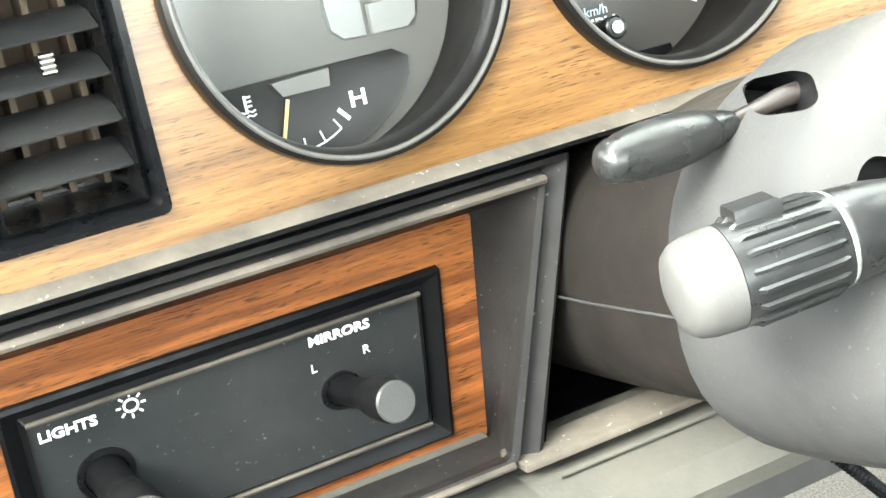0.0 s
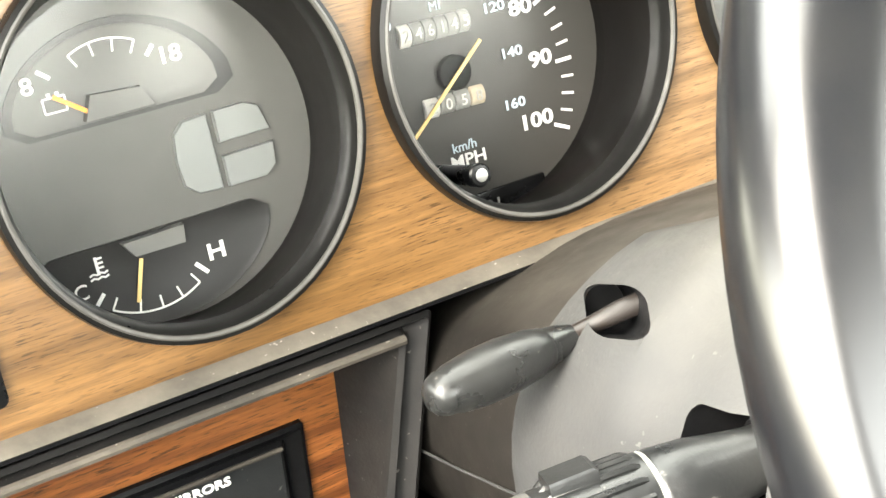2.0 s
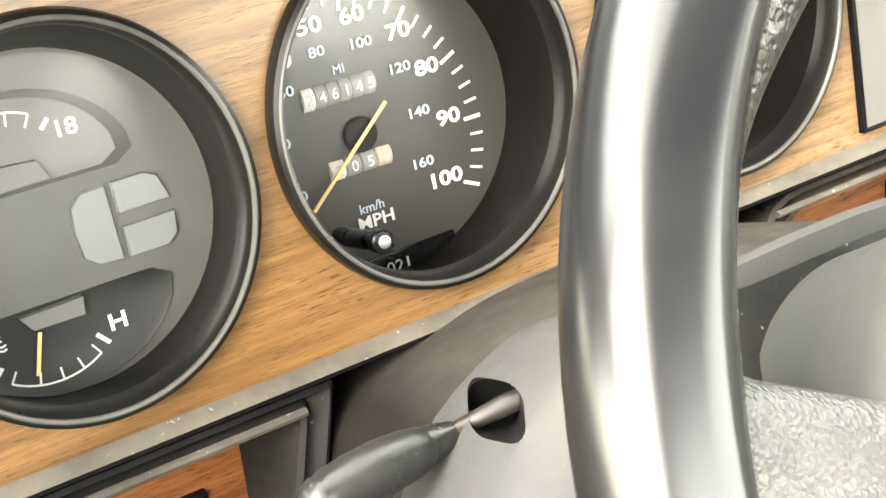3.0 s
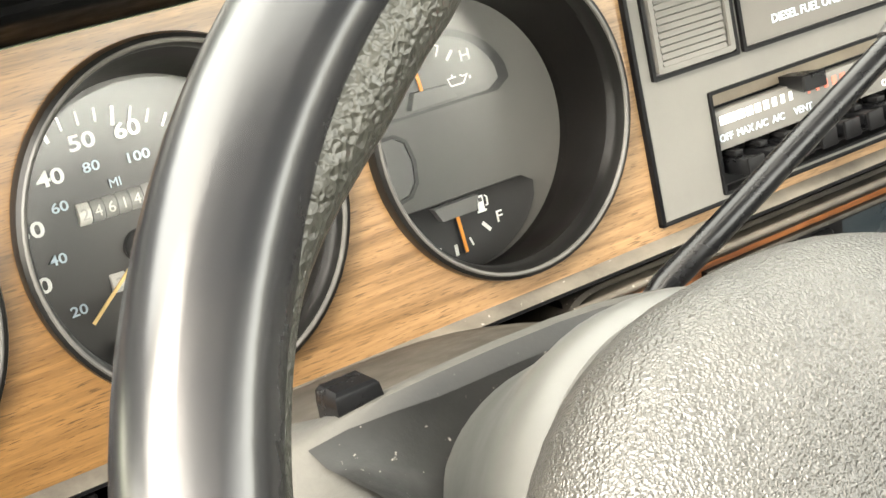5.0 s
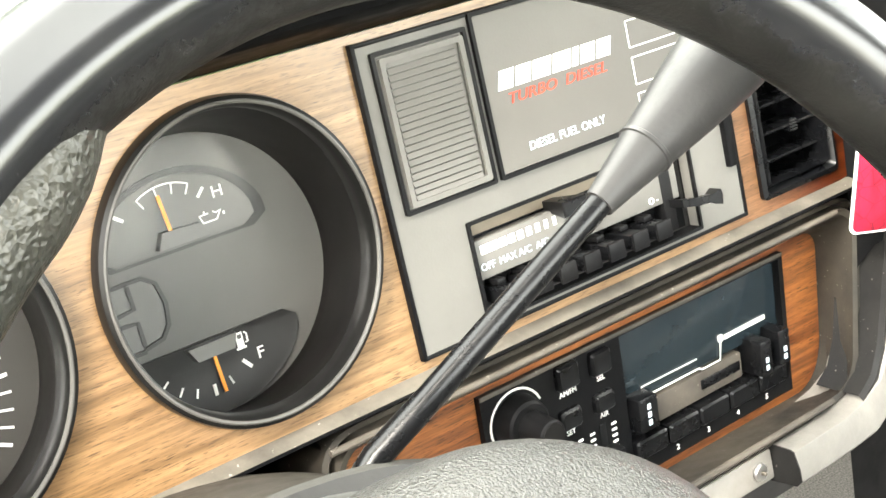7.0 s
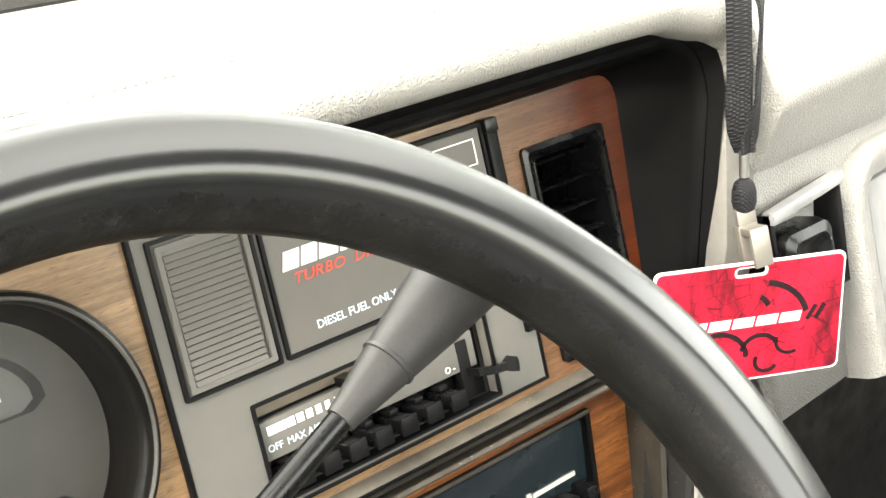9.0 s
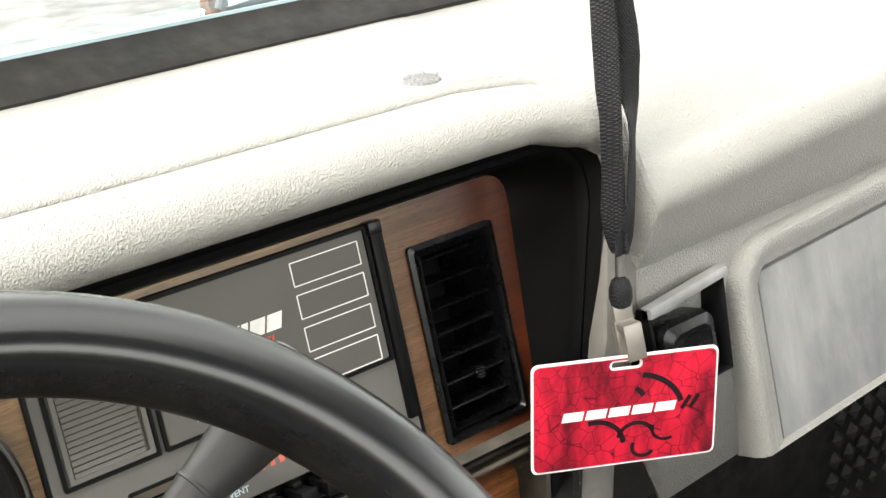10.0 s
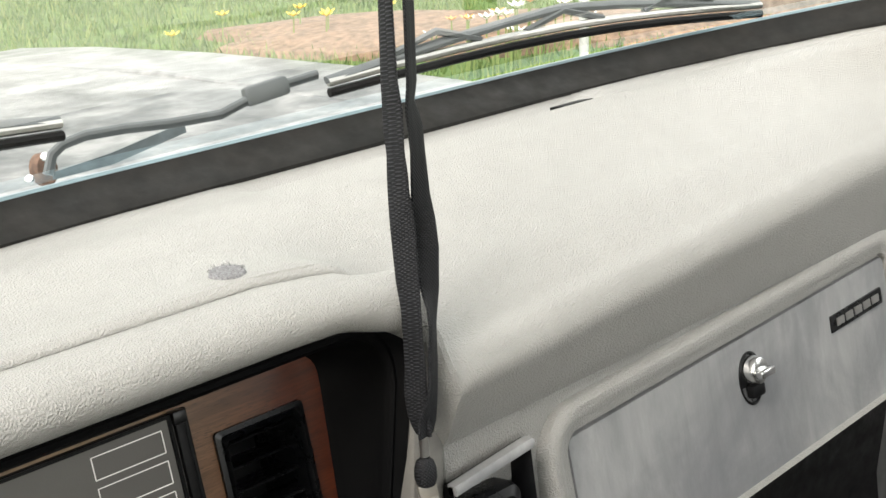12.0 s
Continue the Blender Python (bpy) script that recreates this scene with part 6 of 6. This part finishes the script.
# ---- windshield, seal, wipers, bonnet ----
gx = [-0.62 + i * 0.0298 for i in range(61)]
sl = thing("windshield_seal", label="black rubber windshield seal along the dash", category="seal", kind="structure")
part("seal_strip", loft([[(x, seal_y(x) + dy, dz) for dy, dz in ((-0.004, 0.203), (-0.003, 0.2120), (0.002, 0.2165), (0.012, 0.2225), (0.0190, 0.2285), (0.0220, 0.2320), (0.0300, 0.2330), (0.0320, 0.2200))] for x in gx], False), RUBBER, sl)
part("glass_edge", loft([[(x, seal_y(x) + dy, dz) for dy, dz in ((0.0225, 0.2322), (0.0240, 0.2340), (0.0270, 0.2345), (0.0300, 0.2320))] for x in gx], False), plain("pale_edge", (0.11, 0.16, 0.18), 0.35), sl, "blue-grey edge of the glass")
ws = thing("windshield", label="clear curved windshield above the dash", category="windshield", kind="structure")
pane = part("pane", loft([[(x, seal_y(x) + 0.028 - 0.753 * s, 0.236 + 0.658 * s) for s in (0, 0.2, 0.4, 0.75)] for x in gx], False), PANE, ws)
pane.visible_shadow = False


def wiper(points, blade, label):
    w = thing("wiper", label=label, category="wiper", group="windshield wipers")
    part("arm", tube(points, 0.0043, 10, False, 0.75), WIPE, w)
    a, b = (Vector(p) for p in blade)
    mid = [a.lerp(b, t) + Vector((0, 0, 0.010 * math.sin(math.pi * t))) for t in [i / 8 for i in range(9)]]
    part("blade_frame", tube([m + Vector((0, -0.002, 0.013 * (1 - abs(2 * i / 8 - 1)))) for i, m in enumerate(mid)], 0.0042, 8, False, 0.7), WIPE, w)
    part("blade_rubber", tube([m - Vector((0, 0.002, 0.008)) for m in mid], 0.0032, 8), BLACK, w)
    part("blade_rail", tube([m - Vector((0, 0.003, 0.001)) for m in mid], 0.0030, 8), STEEL, w)
    part("joint", box(-0.016, 0.016, -0.005, 0.005, -0.007, 0.006, 0.003), WIPE, w, m=Matrix.Translation(points[-2]) @ pose(0, 0, 0, 0, -6, -14))
    for q in (0.22, 0.5, 0.78):
        part("claw", tube([a.lerp(b, q - 0.09) + Vector((0, -0.003, 0.0105)), a.lerp(b, q) + Vector((0, -0.004, 0.021)), a.lerp(b, q + 0.09) + Vector((0, -0.003, 0.0105))], 0.0028, 6), WIPE, w)


WIPE = plain("wiper_grey", (0.105, 0.115, 0.12), 0.45, 0.2)
wiper([(0.2387, 0.196, 0.2369), (0.2438, 0.195, 0.2481), (0.2510, 0.193, 0.2531), (0.2656, 0.190, 0.2556), (0.2904, 0.185, 0.2546), (0.3192, 0.179, 0.2518), (0.3508, 0.168, 0.2507), (0.3838, 0.160, 0.2600), (0.4211, 0.152, 0.2633)], ((0.4256, 0.150, 0.2575), (0.8387, 0.090, 0.2450)), "grey wiper arm and blade resting on the glass")
pv = thing("wiper_pivot", label="rusty brown wiper pivot with bright bolts on the cowl", category="wiper pivot")
part("bracket", loft([[(0.2445 + rx * math.cos(t) + dx, y, 0.2400 + 0.0105 * k * math.sin(t)) for t in [2 * math.pi * i / 18 for i in range(18)]] for rx, k, y, dx in ((0.0080, 1.0, 0.216, 0), (0.0080, 1.0, 0.209, 0), (0.0066, 0.85, 0.207, 0))], True, (True, True)), plain("rust_brown", (0.13, 0.078, 0.055), 0.8, vary=0.5, scale=160), pv)
part("flat_strip", loft([[(x, 0.204, z - w), (x, 0.204, z + w), (x, 0.207, z + w), (x, 0.207, z - w)] for x, z, w in ((0.2465, 0.2350, 0.0022), (0.2870, 0.2370, 0.0036), (0.3450, 0.2462, 0.0034))], True, (True, True)), plain("strip_blue_grey", (0.085, 0.105, 0.115), 0.5, vary=0.3, scale=90), pv, "flat blue-grey strip", False)
for bx, by, bz in ((0.2445, 0.206, 0.2472), (0.2312, 0.206, 0.2360)):
    part("bolt", lathe([(0, 0.0030), (0.002, 0.0030), (0.0028, 0.0020), (0.0029, 0.0005)], (bx, by, bz), (bx - 0.03, by - 0.05, bz + 0.02), 10), CHROME, pv)
wiper([(-0.420, 0.150, 0.215), (-0.400, 0.140, 0.240), (-0.350, 0.120, 0.250), (-0.240, 0.117, 0.258), (-0.170, 0.118, 0.266)], ((-0.200, 0.115, 0.262), (0.226, 0.140, 0.268)), "grey wiper blade tip at the glass edge")

m, nt, bs = tree("bonnet_paint_reflected")
# blotchy tones paint in blurred reflections of trees and sky
r_ = ramp(nt, [(0.36, (0.07, 0.075, 0.078)), (0.50, (0.17, 0.175, 0.178)), (0.64, (0.32, 0.32, 0.316))])
nt.links.new(noise_tex(nt, coords(nt), 14, 6, 0.68), r_.inputs[0])
nt.links.new(r_.outputs[0], bs.inputs["Base Color"])
bs.inputs["Metallic"].default_value, bs.inputs["Roughness"].default_value = 0.1, 0.38
bs.inputs["Coat Weight"].default_value = 0.1
PAINT = m


def outside(name, label="", category="", kind="", group="", m=None):
    ob = new(name)
    ob.matrix_basis = m if m is not None else Matrix()
    return tagged(ob, label, category, group, kind)


bn = outside("bonnet", "pale silver painted truck bonnet beyond the glass", "bonnet")
prof = [(0.36, 1.405), (0.45, 1.412), (0.70, 1.408), (1.00, 1.395), (1.30, 1.375), (1.55, 1.350), (1.66, 1.325), (1.70, 1.28)]
part("panel", loft([[(x, y, z - 0.30 * smooth(0.62, 0.76, abs(x - 0.25))) for y, z in prof] for x in [-0.52, -0.50, -0.46, -0.42, -0.38, -0.3, -0.1, 0.1, 0.25, 0.4, 0.6, 0.8, 0.86, 0.89, 0.92, 0.96, 1.0, 1.02]], False), PAINT, bn)
part("crease", tube([(0.72, 0.42, 1.4085), (0.72, 0.9, 1.399), (0.70, 1.5, 1.352)], 0.006, 8), PAINT, bn)
cw = outside("cowl", "dark cowl panel below the windshield outside", "cowl")
part("cowl_panel", loft([[(x, y, z) for y, z in ((0.17, 1.47), (0.22, 1.452), (0.30, 1.405), (0.36, 1.398))] for x in (-0.62, -0.2, 0.25, 0.7, 1.13)], False), plain("cowl_paint", (0.34, 0.37, 0.38), 0.5), cw)

# ---- cab shell ----
LINER = plain("headliner", (0.085, 0.082, 0.077), 0.9)
part("ceiling", box(-0.66, 1.16, -1.05, -0.36, 2.02, 2.06), LINER)["kind"] = "structure"
REAR = plain("cab_rear", (0.09, 0.088, 0.084), 0.8)
part("wall_back", join(box(-0.66, 1.16, -1.10, -1.05, 0.75, 1.42), box(-0.66, -0.52, -1.10, -1.05, 1.42, 2.02), box(1.02, 1.16, -1.10, -1.05, 1.42, 2.02), box(-0.52, 1.02, -1.10, -1.05, 1.93, 2.02)), REAR)["kind"] = "structure"
part("wall_right", join(box(1.11, 1.16, -1.05, 0.30, 0.75, 1.46), box(1.11, 1.16, -1.05, -0.75, 1.46, 2.02), box(1.11, 1.16, -0.75, -0.36, 1.94, 2.02)), DOORMAT)["kind"] = "structure"
# unseen left side, closed up to the window to cut low side light
part("wall_left", join(box(-0.66, -0.61, -1.05, 0.30, 0.75, 1.38), box(-0.66, -0.61, -1.05, -0.88, 1.38, 2.02)), DOORMAT)["kind"] = "structure"
part("wall_front", box(-0.66, 1.16, 0.32, 0.36, 0.60, 1.35), plain("firewall", (0.05, 0.05, 0.05), 0.8))["kind"] = "structure"
CARPET = plain("carpet", (0.13, 0.125, 0.115), 0.95, vary=0.6, scale=500)
part("floor", box(-0.66, 1.16, -1.05, 0.32, 0.72, 0.78), CARPET)["kind"] = "structure"
part("pillar_right", tube([(1.13, 0.10, 1.44), (1.10, -0.15, 1.75), (1.04, -0.36, 2.04)], 0.035, 10), GREYLOW)["kind"] = "structure"
part("pillar_left", tube([(-0.66, 0.10, 1.44), (-0.63, -0.15, 1.75), (-0.58, -0.36, 2.04)], 0.035, 10), GREYLOW)["kind"] = "structure"
SEAT = plain("seat_cloth", (0.10, 0.098, 0.095), 0.9)
part("seat_base", box(-0.50, 1.05, -1.02, -0.55, 0.78, 1.08, 0.05, 4), SEAT)["kind"] = "structure"
part("seat_back", box(-0.50, 1.05, -1.045, -0.88, 1.06, 1.44, 0.05, 4), SEAT)["kind"] = "structure"


# ---- outside: lawn, mulch bed, flowers ----
GRASS = plain("grass", (0.10, 0.165, 0.04), 0.9, vary=0.45, scale=3.0)
part("ground", box(-150, 150, -150, 150, -0.3, 0.0), GRASS)["kind"] = "structure"
# unseen grey sheet, added so light bounced off the ground is not green
part("bounce_sheet", box(-9, 2.4, -9, 3.4, -0.2, 0.006), plain("bounce_grey", (0.30, 0.29, 0.27), 0.9, vary=0.16, scale=30))["kind"] = "structure"
rnd = random.Random(11)
MULCH = plain("mulch", (0.20, 0.135, 0.09), 0.95, vary=0.55, scale=14)
rings = []
for s, h in ((1.0, -0.02), (0.95, 0.05), (0.7, 0.10), (0.3, 0.12)):
    ring = []
    for i in range(40):
        t = 2 * math.pi * i / 40
        r = 1 + 0.12 * math.sin(3 * t + 1) + 0.07 * math.sin(7 * t)
        a, b = 2.3 * s * r * math.cos(t), 0.95 * s * r * math.sin(t)
        ring.append((7.0 + a * 0.62 + b * 0.78, 6.8 - a * 0.78 + b * 0.62, h))
    rings.append(ring)
bed = outside("mulch_bed", "brown mulch bed in the lawn with spring flowers", "flower bed", "stuff")
part("mulch", loft(rings, True, (False, True)), MULCH, bed)


def blades(n, region, height, width, seed):
    r = random.Random(seed)
    vs, fs = [], []
    for _ in range(n):
        x, y, z0 = region(r)
        a, h, w = r.uniform(0, 6.28), height * r.uniform(0.5, 1.3), width * r.uniform(0.7, 1.4)
        dx, dy = math.cos(a) * w, math.sin(a) * w
        lx_, ly_ = r.uniform(-0.5, 0.5) * h, r.uniform(-0.5, 0.5) * h
        k = len(vs)
        vs += [(x - dx, y - dy, z0), (x + dx, y + dy, z0), (x + lx_, y + ly_, z0 + h)]
        fs.append((k, k + 1, k + 2))
    bm = bmesh.new()
    me = bpy.data.meshes.new("blades")
    me.from_pydata(vs, [], fs)
    bm.from_mesh(me)
    bpy.data.meshes.remove(me)
    return bm


m, nt, bs = tree("blade_green")
geo = nt.nodes.new("ShaderNodeNewGeometry")
gr = ramp(nt, [(0.0, (0.055, 0.11, 0.022)), (0.5, (0.12, 0.19, 0.048)), (1.0, (0.22, 0.26, 0.09))])
nt.links.new(geo.outputs["Random Per Island"], gr.inputs[0])
nt.links.new(gr.outputs[0], bs.inputs["Base Color"])
bs.inputs["Roughness"].default_value = 0.7
BLADE = m
lawn = outside("lawn_grass", "green spring grass with uneven tufts", "grass", "stuff")
part("tufts", blades(42000, lambda r: (r.uniform(3.5, 13.0), r.uniform(3.0, 15.0), 0.0), 0.085, 0.008, 3), BLADE, lawn, smooth=False)
PETALS = {"white": plain("white_petal", (0.80, 0.78, 0.72), 0.6), "orange": plain("orange_petal", (0.75, 0.33, 0.08), 0.6), "yellow": plain("yellow_petal", (0.85, 0.62, 0.05), 0.6)}


def flower(x, y, h, r, colour):
    f = outside("flower", "%s spring flower on a green stem" % colour, "flower", "", "flowers in the bed", Matrix.Translation((x, y, 0)))
    part("stem", tube([(0, 0, 0), (0.01, 0, h * 0.5), (0.02, 0, h)], 0.006, 6), BLADE, f)
    bm = bmesh.new()
    c = bm.verts.new((0.02, 0, h))
    for k in range(7):
        a = 2 * math.pi * k / 7
        q = [(0.02 + r * s * math.cos(a + d), r * s * math.sin(a + d), h + z) for s, d, z in ((0.6, -0.4, r * 0.3), (1.0, 0.0, r * 0.55), (0.6, 0.4, r * 0.3))]
        bm.faces.new([c] + [bm.verts.new(p) for p in q])
    part("bloom", bm, PETALS[colour], f)


for i in range(34):
    flower(6.25 + rnd.uniform(-0.5, 0.5), 5.55 + rnd.uniform(-0.45, 0.45), rnd.uniform(0.18, 0.42), rnd.uniform(0.05, 0.085), "white" if i % 5 < 3 else "orange")
for x, y in ((6.3, 9.1), (6.9, 8.8), (6.75, 8.25), (6.85, 8.35), (5.45, 8.55), (6.6, 8.5), (7.4, 8.2)):
    flower(x * 0.9, y * 0.9, 0.22, 0.07, "yellow")

m, nt, bs = tree("tree_leaf")
geo = nt.nodes.new("ShaderNodeNewGeometry")
gr = ramp(nt, [(0.0, (0.035, 0.060, 0.018)), (0.5, (0.060, 0.100, 0.030)), (1.0, (0.110, 0.140, 0.050))])
nt.links.new(geo.outputs["Random Per Island"], gr.inputs[0])
nt.links.new(gr.outputs[0], bs.inputs["Base Color"])
bs.inputs["Roughness"].default_value = 0.6
LEAF = m
BARK = plain("bark", (0.17, 0.14, 0.115), 0.95, vary=0.5, scale=12)
tr = outside("tree", "grey-brown tree trunk beside the lawn", "tree")
part("trunk", lathe([(0, 0.52), (0.15, 0.40), (0.6, 0.34), (2.5, 0.30), (5.0, 0.22)], (8.9, 5.25, -0.02), (8.95, 5.2, 5.0), 20), BARK, tr)
st_ = outside("field_stone", "grey-brown boulder at the edge of the bed", "stone")
part("stone", lathe([(0, 0.32), (0.10, 0.36), (0.24, 0.28), (0.33, 0.12), (0.35, 0.01)], (8.55, 9.15, -0.02), (8.55, 9.15, 1), 16), plain("stone", (0.30, 0.27, 0.23), 0.9, vary=0.3, scale=9), st_)
po = outside("garden_post", "slim grey garden post among the flowers", "post")
part("post", lathe([(0, 0.035), (0.42, 0.035), (0.44, 0.02)], (6.55, 5.30, 0), (6.55, 5.30, 1), 12), plain("post_grey", (0.42, 0.43, 0.42), 0.6), po)
bu = outside("low_shrub", "small green shrub in the mulch bed", "shrub")
part("leaves", blades(900, lambda r: (8.0 + r.gauss(0, 0.16), 9.0 + r.gauss(0, 0.16), r.uniform(0.0, 0.35)), 0.09, 0.02, 8), BLADE, bu, smooth=False)


# ---- trees across the lawn, mirrored in the bonnet ----
# out of view; they also screen sky light off the dash pad
def leafy_tree(x, y, height, spread, seed):
    """Tapered trunk, forked limbs and a loose crown of leaf clumps with gaps."""
    r = random.Random(seed)
    t = outside("tree", "tall leafy tree across the lawn", "tree", "", "trees across the lawn", Matrix.Translation((x, y, 0)))
    part("trunk", tube([(0, 0, -0.05), (0.1, 0, height * 0.25), (0.0, 0.1, height * 0.5), (0.15, 0, height * 0.85)], [0.34, 0.26, 0.18, 0.05], 10), BARK, t)
    vs, fs = [], []
    for k in range(11):
        a = k * 2.4 + r.uniform(-0.4, 0.4)
        z0 = height * (0.22 + 0.055 * k)
        reach = spread * (1.0 - 0.055 * k) * r.uniform(0.7, 1.1)
        tip = Vector((math.cos(a) * reach, math.sin(a) * reach, z0 + height * r.uniform(0.06, 0.2)))
        part("limb", tube([(0.05, 0.02, z0), tuple(Vector((0, 0, z0)).lerp(tip, 0.5) + Vector((0, 0, 0.25))), tuple(tip)], [0.09, 0.06, 0.02], 6), BARK, t)
        for c in range(7):
            cen = Vector((0, 0, z0)).lerp(tip, 0.35 + 0.11 * c) + Vector((r.gauss(0, 0.5), r.gauss(0, 0.5), r.gauss(0.2, 0.4)))
            for _ in range(60):
                p = cen + Vector((r.gauss(0, 0.45), r.gauss(0, 0.45), r.gauss(0, 0.33)))
                u = Vector((r.gauss(0, 1), r.gauss(0, 1), r.gauss(0, 1))).normalized() * r.uniform(0.10, 0.19)
                w = u.orthogonal() * 0.55
                n = len(vs)
                vs += [p - u, p + w, p + u, p - w]
                fs.append((n, n + 1, n + 2, n + 3))
    me = bpy.data.meshes.new("leaves")
    me.from_pydata([tuple(v) for v in vs], [], fs)
    bm = bmesh.new()
    bm.from_mesh(me)
    bpy.data.meshes.remove(me)
    part("crown", bm, LEAF, t, smooth=False)


for i, (x, y, h, w) in enumerate(((-9.0, 15.0, 11.0, 3.6), (-4.5, 17.5, 12.5, 3.8), (-0.5, 15.5, 10.5, 3.4), (3.5, 18.0, 13.0, 4.0), (8.0, 19.0, 12.0, 3.8), (12.5, 17.0, 12.0, 3.9), (16.0, 12.5, 11.0, 3.6))):
    leafy_tree(x, y, h, w, 40 + i)
